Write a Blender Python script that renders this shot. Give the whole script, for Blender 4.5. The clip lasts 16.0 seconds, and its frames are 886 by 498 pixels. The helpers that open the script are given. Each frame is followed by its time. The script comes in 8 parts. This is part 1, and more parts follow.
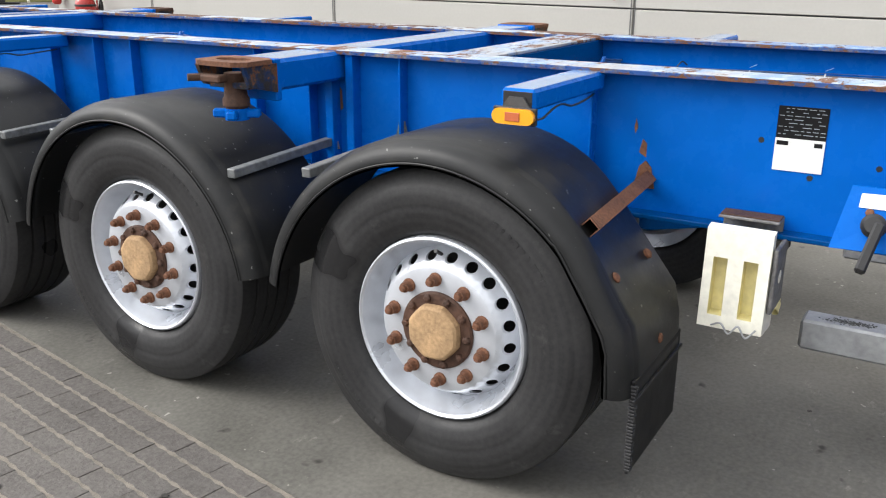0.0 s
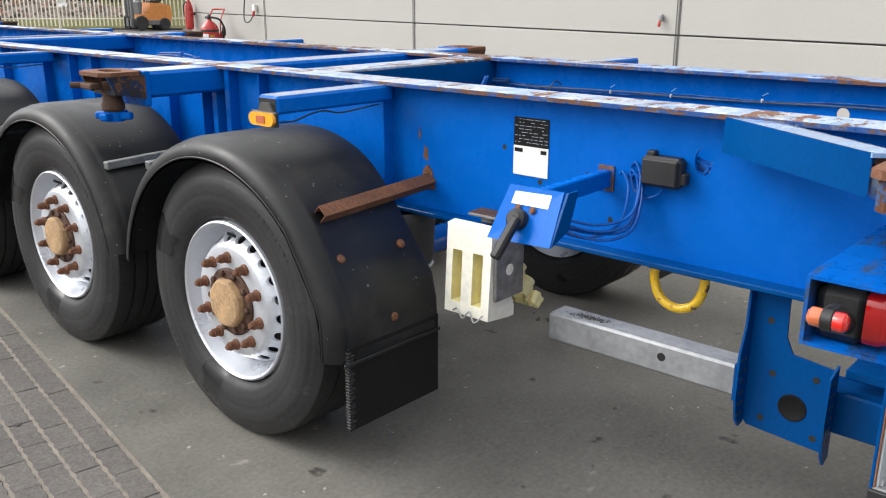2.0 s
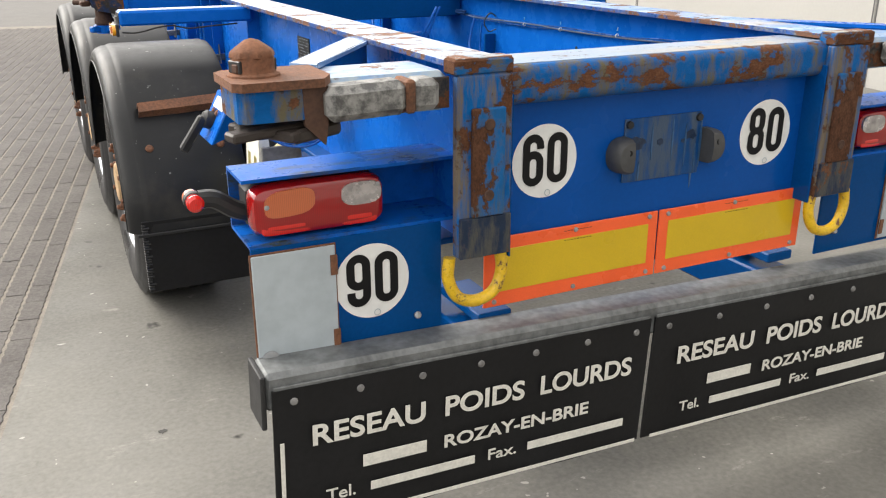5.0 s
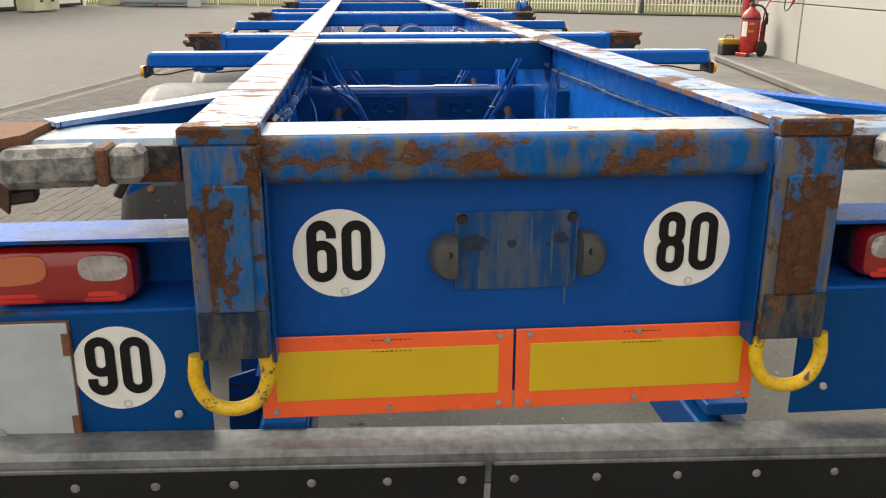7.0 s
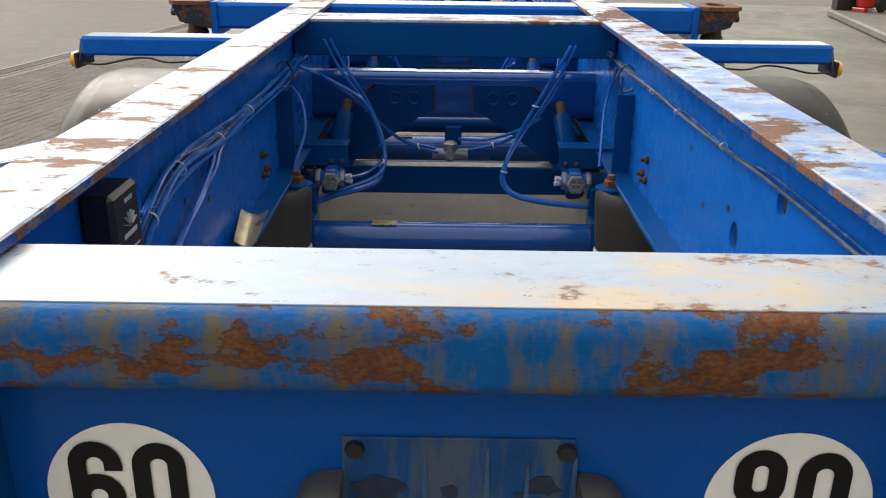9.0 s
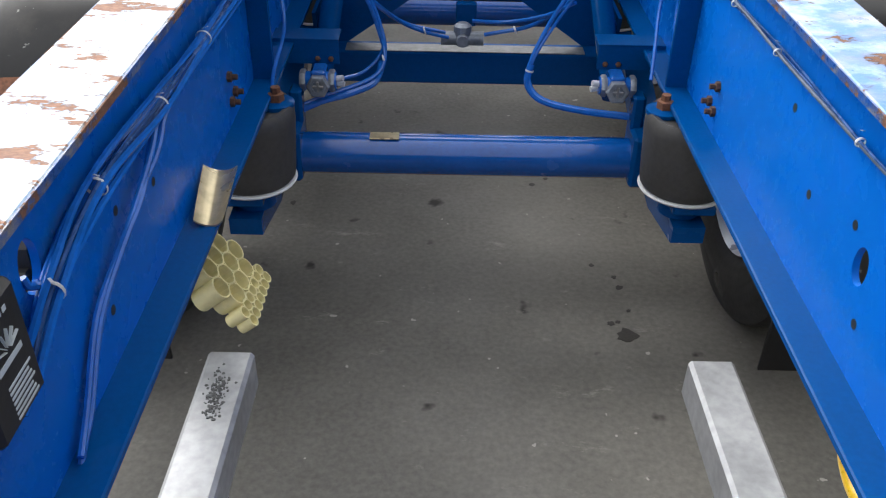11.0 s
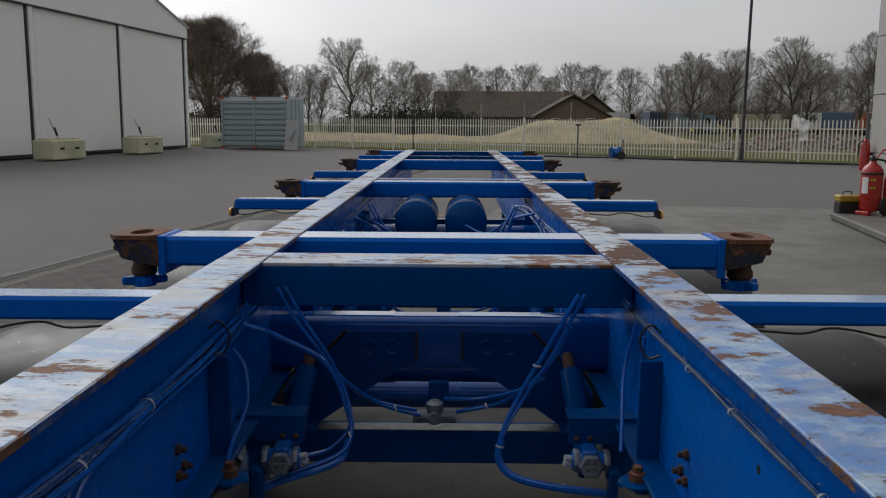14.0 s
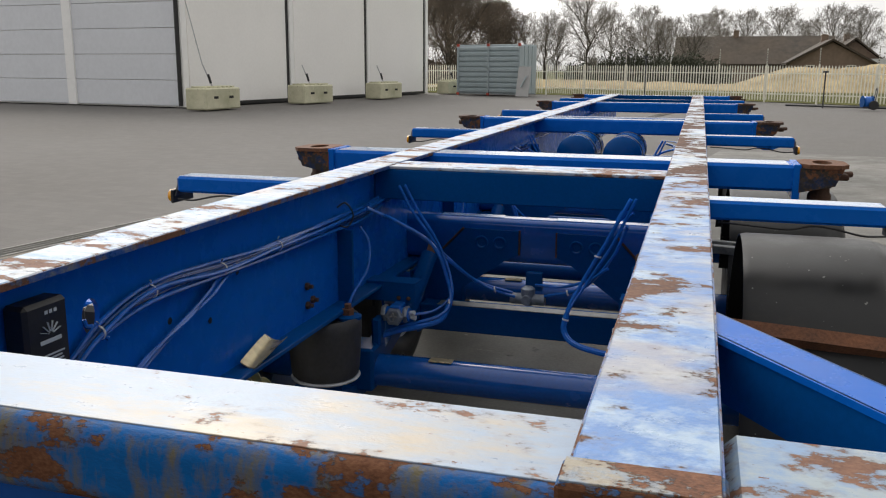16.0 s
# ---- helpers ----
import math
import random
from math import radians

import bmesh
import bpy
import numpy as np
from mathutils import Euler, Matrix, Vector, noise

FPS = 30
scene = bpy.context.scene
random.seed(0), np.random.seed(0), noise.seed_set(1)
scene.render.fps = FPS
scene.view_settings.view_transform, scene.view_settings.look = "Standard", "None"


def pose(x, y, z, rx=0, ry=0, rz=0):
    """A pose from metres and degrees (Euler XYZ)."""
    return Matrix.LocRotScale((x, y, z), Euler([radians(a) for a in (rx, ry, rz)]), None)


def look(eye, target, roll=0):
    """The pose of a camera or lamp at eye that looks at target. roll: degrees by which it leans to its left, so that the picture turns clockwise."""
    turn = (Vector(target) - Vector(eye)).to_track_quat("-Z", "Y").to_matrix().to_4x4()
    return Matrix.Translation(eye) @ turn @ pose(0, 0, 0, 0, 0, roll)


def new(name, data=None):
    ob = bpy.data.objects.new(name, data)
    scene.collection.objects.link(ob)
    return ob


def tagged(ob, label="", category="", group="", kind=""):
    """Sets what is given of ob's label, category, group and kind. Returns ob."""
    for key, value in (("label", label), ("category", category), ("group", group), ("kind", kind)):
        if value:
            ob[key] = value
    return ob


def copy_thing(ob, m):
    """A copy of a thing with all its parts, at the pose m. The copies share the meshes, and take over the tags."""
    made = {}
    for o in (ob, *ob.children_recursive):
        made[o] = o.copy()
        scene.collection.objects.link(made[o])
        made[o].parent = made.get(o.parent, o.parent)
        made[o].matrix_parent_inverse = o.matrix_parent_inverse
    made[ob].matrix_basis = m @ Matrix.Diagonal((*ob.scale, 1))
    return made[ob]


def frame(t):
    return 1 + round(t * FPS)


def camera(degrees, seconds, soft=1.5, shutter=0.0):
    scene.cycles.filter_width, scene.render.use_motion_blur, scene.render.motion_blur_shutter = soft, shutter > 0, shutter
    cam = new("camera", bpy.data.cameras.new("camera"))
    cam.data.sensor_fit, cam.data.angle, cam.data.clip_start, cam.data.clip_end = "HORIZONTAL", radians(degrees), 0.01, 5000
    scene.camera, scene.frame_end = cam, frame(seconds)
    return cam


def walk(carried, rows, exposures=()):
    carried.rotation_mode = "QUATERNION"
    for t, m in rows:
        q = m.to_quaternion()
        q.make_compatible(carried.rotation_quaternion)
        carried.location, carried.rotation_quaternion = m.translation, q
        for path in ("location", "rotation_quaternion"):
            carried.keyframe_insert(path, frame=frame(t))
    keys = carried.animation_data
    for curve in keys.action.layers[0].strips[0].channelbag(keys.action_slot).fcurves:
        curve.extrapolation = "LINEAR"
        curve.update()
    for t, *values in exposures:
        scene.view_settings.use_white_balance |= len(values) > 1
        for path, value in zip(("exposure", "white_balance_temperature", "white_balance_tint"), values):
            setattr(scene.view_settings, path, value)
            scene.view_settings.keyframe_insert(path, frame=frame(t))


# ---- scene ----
cam = camera(54.5, 16.0, soft=1.15)
PATH = [
    (0, (-3.3, 0.948, 1.579), (-1.673, 1.926, 0.95), 0.3),
    (0.5, (-3.28, 0.619, 1.588), (-1.704, 1.686, 0.974), 0.3),
    (1, (-3.246, 0.294, 1.595), (-1.709, 1.43, 1.003), 0.4),
    (1.5, (-3.065, 0.003, 1.581), (-1.565, 1.193, 1.002), 0.2),
    (2, (-2.897, -0.303, 1.581), (-1.462, 0.967, 1.008), 0.1),
    (2.5, (-2.74, -0.65, 1.584), (-1.395, 0.713, 1.006), 0.1),
    (3, (-2.5, -0.876, 1.564), (-1.242, 0.555, 0.956), 0.1),
    (3.5, (-2.295, -1.1, 1.57), (-1.106, 0.366, 0.91), 0.1),
    (4, (-2.124, -1.402, 1.563), (-1.024, 0.123, 0.882), -0.0),
    (4.5, (-1.86, -1.595, 1.539), (-0.893, 0.012, 0.845), -0.1),
    (5, (-1.537, -1.751, 1.538), (-0.721, -0.06, 0.85), -0.2),
    (7.5, (-0.173, -1.593, 1.546), (-0.067, 0.313, 0.949), 0.4),
    (8, (-0.093, -1.264, 1.584), (-0.031, 0.637, 0.966), 0.6),
    (8.5, (-0.016, -0.985, 1.595), (-0.024, 0.909, 0.954), 0.6),
    (11, (-0.07, -0.142, 1.763), (-0.066, 1.509, 0.634), 1.2),
    (11.5, (-0.085, -0.106, 1.747), (-0.056, 1.66, 0.809), 0.7),
    (12, (-0.08, -0.058, 1.751), (-0.058, 1.809, 1.033), 0.6),
    (12.5, (-0.073, -0.043, 1.728), (-0.049, 1.899, 1.247), 0.5),
    (13, (-0.065, -0.03, 1.719), (-0.043, 1.952, 1.449), 0.5),
    (13.5, (-0.053, -0.039, 1.709), (-0.038, 1.946, 1.464), 0.4),
    (14, (0.05, -0.105, 1.685), (0.024, 1.873, 1.392), 0.3),
    (14.5, (0.152, -0.202, 1.67), (0.056, 1.77, 1.353), 0.4),
    (15, (0.261, -0.381, 1.653), (0.057, 1.577, 1.298), 0.4),
    (15.5, (0.428, -0.566, 1.646), (0.071, 1.363, 1.259), 0.2),
    (16, (0.624, -0.74, 1.642), (0.073, 1.138, 1.23), 0.3),
]
EXPOSURES = [(0, 1.02, 6500), (3.0, 0.98, 6600), (4, 1.11, 6800), (5, 1.31, 6900), (7.5, 0.93, 7500), (8.5, 0.74, 7400), (10.8, 1.28, 6500), (11.5, 1.28, 6600), (12, 0.42, 6900),
             (12.5, 0.84, 7500), (13, 0.05, 6850), (13.5, -0.68, 6300), (14.5, -0.42, 6750), (15, 0.02, 7100), (16, 0.27, 6750)]
EXPOSURES = [(t, stops, kelvin, 10) for t, stops, kelvin in EXPOSURES]
walk(cam, [(t, look(eye, aim, lean)) for t, eye, aim, lean in PATH], EXPOSURES)

# ---- world and light ----
world = bpy.data.worlds.new("overcast_sky")
scene.world = world
world.use_nodes = True
wn, wl = world.node_tree.nodes, world.node_tree.links
wn.clear()
w_out = wn.new("ShaderNodeOutputWorld")
w_bg = wn.new("ShaderNodeBackground")
w_bg.inputs["Strength"].default_value = 0.36
w_sky = wn.new("ShaderNodeTexSky")
w_sky.sky_type = "NISHITA"
w_sky.sun_disc = False
w_sky.sun_elevation = radians(38)
w_sky.sun_rotation = radians(325)
w_sky.dust_density = 4.0
w_gam = wn.new("ShaderNodeGamma")
w_gam.inputs["Gamma"].default_value = 0.5
w_hsv = wn.new("ShaderNodeHueSaturation")
w_hsv.inputs["Saturation"].default_value = 0.08
w_co = wn.new("ShaderNodeTexCoord")
w_map = wn.new("ShaderNodeMapping")
w_map.inputs["Scale"].default_value = (1.0, 1.0, 3.0)
w_noise = wn.new("ShaderNodeTexNoise")
w_noise.inputs["Scale"].default_value = 2.2
w_noise.inputs["Detail"].default_value = 4
w_ramp = wn.new("ShaderNodeValToRGB")
w_ramp.color_ramp.elements[0].position, w_ramp.color_ramp.elements[0].color = 0.3, (0.86, 0.868, 0.885, 1)
w_ramp.color_ramp.elements[1].position, w_ramp.color_ramp.elements[1].color = 0.72, (1.12, 1.12, 1.125, 1)
w_mix = wn.new("ShaderNodeMix")
w_mix.data_type, w_mix.blend_type = "RGBA", "MULTIPLY"
w_mix.inputs[0].default_value = 1.0
wl.new(w_sky.outputs[0], w_hsv.inputs["Color"])
wl.new(w_co.outputs["Generated"], w_map.inputs[0])
wl.new(w_map.outputs[0], w_noise.inputs["Vector"])
wl.new(w_noise.outputs[0], w_ramp.inputs[0])
wl.new(w_hsv.outputs[0], w_gam.inputs[0])
wl.new(w_gam.outputs[0], w_mix.inputs[6])
wl.new(w_ramp.outputs[0], w_mix.inputs[7])
w_sep = wn.new("ShaderNodeSeparateXYZ")
w_lift = wn.new("ShaderNodeMapRange")       # an overcast sky is brightest overhead
w_lift.inputs["To Min"].default_value, w_lift.inputs["To Max"].default_value = 0.86, 1.36
w_dome = wn.new("ShaderNodeMix")
w_dome.data_type, w_dome.blend_type = "RGBA", "MULTIPLY"
w_dome.inputs[0].default_value = 1.0
wl.new(w_co.outputs["Generated"], w_sep.inputs[0])
wl.new(w_sep.outputs["Z"], w_lift.inputs["Value"])
wl.new(w_mix.outputs[2], w_dome.inputs[6])
wl.new(w_lift.outputs[0], w_dome.inputs[7])
w_dot = wn.new("ShaderNodeVectorMath")      # and brighter on the side where the sun stands behind the cloud
w_dot.operation = "DOT_PRODUCT"
w_dot.inputs[1].default_value = (-0.50, 0.73, 0.46)
w_side = wn.new("ShaderNodeMapRange")
w_side.inputs["From Min"].default_value = -1.0
w_side.inputs["To Min"].default_value, w_side.inputs["To Max"].default_value = 0.62, 1.32
w_glow = wn.new("ShaderNodeMix")
w_glow.data_type, w_glow.blend_type = "RGBA", "MULTIPLY"
w_glow.inputs[0].default_value = 1.0
wl.new(w_co.outputs["Generated"], w_dot.inputs[0])
wl.new(w_dot.outputs["Value"], w_side.inputs["Value"])
wl.new(w_dome.outputs[2], w_glow.inputs[6])
wl.new(w_side.outputs[0], w_glow.inputs[7])
wl.new(w_glow.outputs[2], w_bg.inputs["Color"])
wl.new(w_bg.outputs[0], w_out.inputs[0])

sun_data = bpy.data.lights.new("sun", "SUN")
sun_data.energy = 0.75
sun_data.angle = radians(30)
sun_data.color = (1.0, 0.96, 0.9)
sun = new("sun", sun_data)
sun.matrix_world = look((-9, 13, 13), (0, 0, 0))

# ---- materials ----
def nodes_of(name):
    m = bpy.data.materials.new(name)
    m.use_nodes = True
    n = m.node_tree.nodes
    return m, n, m.node_tree.links, n["Principled BSDF"]


def coords(n, l, scale=(1, 1, 1), turn=0.0, kind="Object"):
    co, mp = n.new("ShaderNodeTexCoord"), n.new("ShaderNodeMapping")
    mp.inputs["Scale"].default_value = scale
    mp.inputs["Rotation"].default_value = (0, 0, turn)
    l.new(co.outputs[kind], mp.inputs[0])
    return mp.outputs[0]


def noise_tex(n, l, vec, scale, detail=4, rough=0.55):
    t = n.new("ShaderNodeTexNoise")
    t.inputs["Scale"].default_value, t.inputs["Detail"].default_value, t.inputs["Roughness"].default_value = scale, detail, rough
    l.new(vec, t.inputs["Vector"])
    return t.outputs[0]


def ramp(n, l, fac, stops):
    r = n.new("ShaderNodeValToRGB")
    e = r.color_ramp.elements
    while len(e) < len(stops):
        e.new(0.5)
    for el, (p, c) in zip(e, stops):
        el.position, el.color = p, (*c, 1) if len(c) == 3 else c
    l.new(fac, r.inputs[0])
    return r.outputs[0]


def mixed(n, l, fac, a, b, how="MIX"):
    m = n.new("ShaderNodeMix")
    m.data_type, m.blend_type = "RGBA", how
    for k, v in ((0, fac), (6, a), (7, b)):
        if isinstance(v, (int, float)):
            m.inputs[k].default_value = v
        elif isinstance(v, tuple):
            m.inputs[k].default_value = (*v, 1)
        else:
            l.new(v, m.inputs[k])
    return m.outputs[2]


def bumped(n, l, p, height, strength=0.2, dist=0.01):
    b = n.new("ShaderNodeBump")
    b.inputs["Strength"].default_value, b.inputs["Distance"].default_value = strength, dist
    l.new(height, b.inputs["Height"])
    l.new(b.outputs[0], p.inputs["Normal"])


def scaled(c, k):
    return tuple(min(1.0, v * k) for v in c)


def plain(name, colour, rough=0.5, metal=0.0, vary=0.25, fine=60, broad=3.0, bump=0.1, coat=0.0, rvary=0.1, spec=0.5):
    """A surface with grain and broad stains."""
    m, n, l, p = nodes_of(name)
    v = coords(n, l)
    a, b = noise_tex(n, l, v, fine, 5), noise_tex(n, l, v, broad, 4, 0.6)
    c = ramp(n, l, b, [(0.3, scaled(colour, 1 - vary)), (0.7, scaled(colour, 1 + vary * 0.6))])
    c = mixed(n, l, 0.35, c, ramp(n, l, a, [(0.35, scaled(colour, 1 - vary)), (0.65, scaled(colour, 1 + vary))]))
    l.new(c, p.inputs["Base Color"])
    r = ramp(n, l, b, [(0.3, (max(0, rough - rvary),) * 3), (0.7, (min(1, rough + rvary),) * 3)])
    l.new(r, p.inputs["Roughness"])
    p.inputs["Metallic"].default_value = metal
    p.inputs["Coat Weight"].default_value = coat
    p.inputs["Coat Roughness"].default_value = 0.12
    p.inputs["Specular IOR Level"].default_value = spec
    if bump:
        bumped(n, l, p, a, bump, 0.004)
    return m


RUST_A, RUST_B, RUST_C = (0.132, 0.057, 0.031), (0.062, 0.028, 0.017), (0.205, 0.097, 0.053)


def worn(name, paint, amount, rough=0.32, scale=(4, 4, 4), fade=(0.25, 0.4, 0.6), fade_amount=0.3, coat=0.3, bump=0.6, spec=0.5, streak=None, vary=0.25, chips=0.0, rust=1.0, tan=0.0):
    """Paint over primer over rust; amount: the share that has rusted through; chips: small flakes lost besides."""
    m, n, l, p = nodes_of(name)
    v = coords(n, l, scale)
    broad, mid, fine = noise_tex(n, l, v, 1.0, 7, 0.62), noise_tex(n, l, v, 3.7, 5, 0.65), noise_tex(n, l, v, 22, 4)

    def plus(x, k, y, c=0.0):
        q = n.new("ShaderNodeMath")
        q.operation = "MULTIPLY_ADD"
        l.new(x, q.inputs[0])
        q.inputs[1].default_value = k
        if y is None:
            q.inputs[2].default_value = c
        else:
            l.new(y, q.inputs[2])
        return q.outputs[0]

    big = plus(fine, 0.07, plus(broad, 0.7, plus(mid, 0.38, None, -0.075)))
    paint_c = ramp(n, l, mid, [(0.3, scaled(paint, 1 - vary)), (0.62, paint), (0.8, scaled(paint, 1 + vary))])
    chalk = ramp(n, l, noise_tex(n, l, coords(n, l, streak) if streak else v, 1.0 if streak else 1.9, 6, 0.7), [(0.62 - 0.3 * fade_amount, (0, 0, 0)), (0.74 - 0.24 * fade_amount, (1, 1, 1))])
    paint_c = mixed(n, l, chalk, paint_c, fade)
    if tan:
        soil = ramp(n, l, noise_tex(n, l, v, 0.8, 4, 0.6), [(0.50, (0, 0, 0)), (0.62, (1, 1, 1))])
        paint_c = mixed(n, l, mixed(n, l, tan, (0, 0, 0), soil), paint_c, (0.43, 0.36, 0.28))
    rust_c = ramp(n, l, plus(mid, 0.5, plus(fine, 0.5, None)), [(0.34, scaled(RUST_B, rust)), (0.5, scaled(RUST_A, rust)), (0.68, scaled(RUST_C, rust))])
    edge = 0.72 - 0.45 * amount
    mask = ramp(n, l, big, [(edge, (0, 0, 0)), (edge + 0.008, (1, 1, 1))])
    if chips:
        flake = ramp(n, l, plus(noise_tex(n, l, v, 6.5, 5, 0.7), 0.75, plus(broad, 0.25, None)), [(0.70 - 0.2 * chips, (0, 0, 0)), (0.71 - 0.2 * chips, (1, 1, 1))])
        mask = mixed(n, l, 1.0, mask, flake, "LIGHTEN")
    rim = ramp(n, l, big, [(edge - 0.016, (0, 0, 0)), (edge - 0.004, (1, 1, 1))])
    halo = ramp(n, l, big, [(edge - 0.06, (0, 0, 0)), (edge, (1, 1, 1))])
    c = mixed(n, l, mixed(n, l, 0.4, (0, 0, 0), halo), paint_c, (0.13, 0.085, 0.055))
    c = mixed(n, l, mixed(n, l, 0.55, (0, 0, 0), rim), c, (0.03, 0.022, 0.018))
    c = mixed(n, l, mask, c, rust_c)
    l.new(c, p.inputs["Base Color"])
    r = mixed(n, l, mask, ramp(n, l, mid, [(0.3, (rough * 0.7,) * 3), (0.7, (rough * 1.4,) * 3)]), (0.85, 0.85, 0.85))
    l.new(r, p.inputs["Roughness"])
    p.inputs["Coat Weight"].default_value = coat
    p.inputs["Coat Roughness"].default_value = 0.15
    p.inputs["Specular IOR Level"].default_value = spec
    bumped(n, l, p, plus(mask, -1.0, plus(fine, 0.45, None)), bump, 0.004)
    return m


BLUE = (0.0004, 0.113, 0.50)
# same paint as BLUE, darkened: shade inside the frame is in the colour
M_BLUE_SHADE = plain("blue_paint_with_shade", (0.0002, 0.059, 0.225), 0.2, vary=0.14, fine=90, broad=2.2, bump=0.03, spec=0.1)
# this blue also holds some painted shade; the gloss is real
M_AXLE = plain("glossy_blue_paint", (0.0005, 0.078, 0.34), 0.2, vary=0.2, fine=60, broad=7, bump=0.03, coat=0.6, spec=0.3)
# rear panel: the same blue with less shade put into its colour
M_PANELB = plain("less_shaded_blue_paint", (0.0005, 0.072, 0.33), 0.24, vary=0.12, fine=90, broad=2.2, bump=0.03, spec=0.15)
# glossy blue whose pale base colour stands in for reflected sky
M_BLUE_SHEEN = plain("blue_paint_with_sky_sheen", (0.20, 0.34, 0.58), 0.2, vary=0.3, fine=60, broad=6, bump=0.03, coat=0.6)
M_BLUE_SIDE = worn("blue_paint_weathered", BLUE, -0.04, rough=0.26, scale=(3, 3, 3), fade=(0.003, 0.112, 0.5), fade_amount=0.2, coat=0.0, bump=0.05, spec=0.1, vary=0.06)
# rail tops: flakes and rust are wear, the pale blues hold reflected sky
M_RAILTOP = worn("blue_paint_flaking_sky_sheen", (0.22, 0.37, 0.61), 0.342, rough=0.34, scale=(4.6, 10.0, 6), fade=(0.46, 0.53, 0.62), fade_amount=0.6, coat=0.1, vary=0.2, chips=0.42, rust=1.3, bump=0.8, tan=0.55)
M_RAILTOP_N = worn("bluer_flaking_paint", (0.085, 0.235, 0.56), 0.365, rough=0.34, scale=(4.2, 5.5, 6), fade=(0.34, 0.46, 0.60), fade_amount=0.5, coat=0.05, vary=0.25, chips=0.38, rust=1.0, bump=0.8, tan=0.6)
M_EDGE = worn("blue_paint_rusted_edge", (0.008, 0.07, 0.28), 0.42, scale=(9, 9, 14), fade=(0.2, 0.2, 0.18), fade_amount=0.35, coat=0.0)
M_LOCK = worn("greasy_lock_paint", (0.006, 0.03, 0.10), 0.40, rough=0.5, scale=(14, 14, 14), fade=(0.03, 0.025, 0.02), fade_amount=0.8, coat=0.0, spec=0.25)
M_REAR = worn("blue_paint_scraped", (0.0005, 0.100, 0.33), 0.385, rough=0.45, scale=(6.5, 9, 12), fade=(0.12, 0.105, 0.065), fade_amount=0.55, coat=0.0, bump=0.5, spec=0.1, streak=(15, 15, 5), chips=0.22, rust=0.85)
M_POST = worn("blue_paint_streaked", (0.0005, 0.112, 0.36), 0.388, rough=0.45, scale=(8, 8, 7), fade=(0.15, 0.125, 0.095), fade_amount=0.60, coat=0.0, bump=0.5, spec=0.1, streak=(26, 26, 3.5), chips=0.3, rust=0.72)
M_POSTTOP = worn("rusted_post_top", (0.26, 0.35, 0.46), 0.50, rough=0.5, scale=(9, 12, 9), fade=(0.33, 0.29, 0.22), fade_amount=0.7, coat=0.0, bump=0.8, chips=0.5, rust=1.3)
M_OUTFACE = worn("rusted_outrigger_face", (0.022, 0.026, 0.034), 0.46, rough=0.55, scale=(9, 9, 9), fade=(0.10, 0.085, 0.07), fade_amount=0.5, coat=0.0, bump=0.5, spec=0.15, rust=0.8)
M_CAP = worn("rusted_post_cap", (0.004, 0.11, 0.32), 0.54, rough=0.5, scale=(8, 8, 16), fade=(0.10, 0.095, 0.08), fade_amount=0.5, coat=0.0, bump=0.6, spec=0.1, chips=0.4, rust=0.7)
M_OUTRIG = worn("pale_blue_outrigger_paint", (0.17, 0.30, 0.50), 0.40, rough=0.36, scale=(6, 8, 8), fade=(0.28, 0.34, 0.38), fade_amount=0.6, coat=0.15, bump=0.2, chips=0.4, rust=1.2)
M_FOOT = worn("dark_scuffed_paint", (0.014, 0.028, 0.06), 0.3, rough=0.5, scale=(16, 16, 10), fade=(0.07, 0.07, 0.065), fade_amount=0.6, coat=0.0, spec=0.25, streak=(30, 30, 7))
# tan stain and chips are wear; the pale blue paints reflected sky
M_REARTOP = worn("scraped_paint_with_sky_sheen", (0.24, 0.33, 0.46), 0.24, rough=0.34, scale=(6, 10, 10), fade=(0.36, 0.30, 0.22), fade_amount=0.5, coat=0.2, bump=0.2, streak=(2.6, 7, 7), chips=0.3, rust=1.3)
M_SCUFFB = worn("scuffed_buffer_block", (0.27, 0.265, 0.25), -0.1, rough=0.6, scale=(14, 14, 14), fade=(0.075, 0.074, 0.072), fade_amount=0.62, coat=0.0, bump=0.5)
M_CARRIER = worn("blue_paint_grimy", BLUE, 0.05, rough=0.3, scale=(7, 7, 7), fade=(0.045, 0.055, 0.045), fade_amount=0.42, coat=0.0, bump=0.15, spec=0.1, streak=(5, 16, 12))
M_RUST = plain("rusty_steel", (0.165, 0.070, 0.036), 0.85, vary=0.62, fine=110, broad=10, bump=0.5)
# rusted part of the right rail; its pale paint holds reflected sky too
M_RAILTOP_R = worn("blue_paint_rusted_flange", (0.30, 0.42, 0.60), 0.50, rough=0.36, scale=(4.2, 4.6, 6), fade=(0.50, 0.55, 0.60), fade_amount=0.6, coat=0.0, vary=0.2, chips=0.36, rust=0.72, bump=0.8, tan=0.4)
M_RUST_DARK = plain("dark_rusty_steel", (0.075, 0.036, 0.022), 0.8, vary=0.5, fine=90, broad=12, bump=0.5)
M_HUB = plain("tan_rusty_cast_hub", (0.41, 0.265, 0.14), 0.9, vary=0.4, fine=80, broad=18, bump=0.6)
M_RUBBER = plain("tyre_rubber", (0.024, 0.024, 0.025), 0.62, vary=0.45, fine=70, broad=5, bump=0.15)


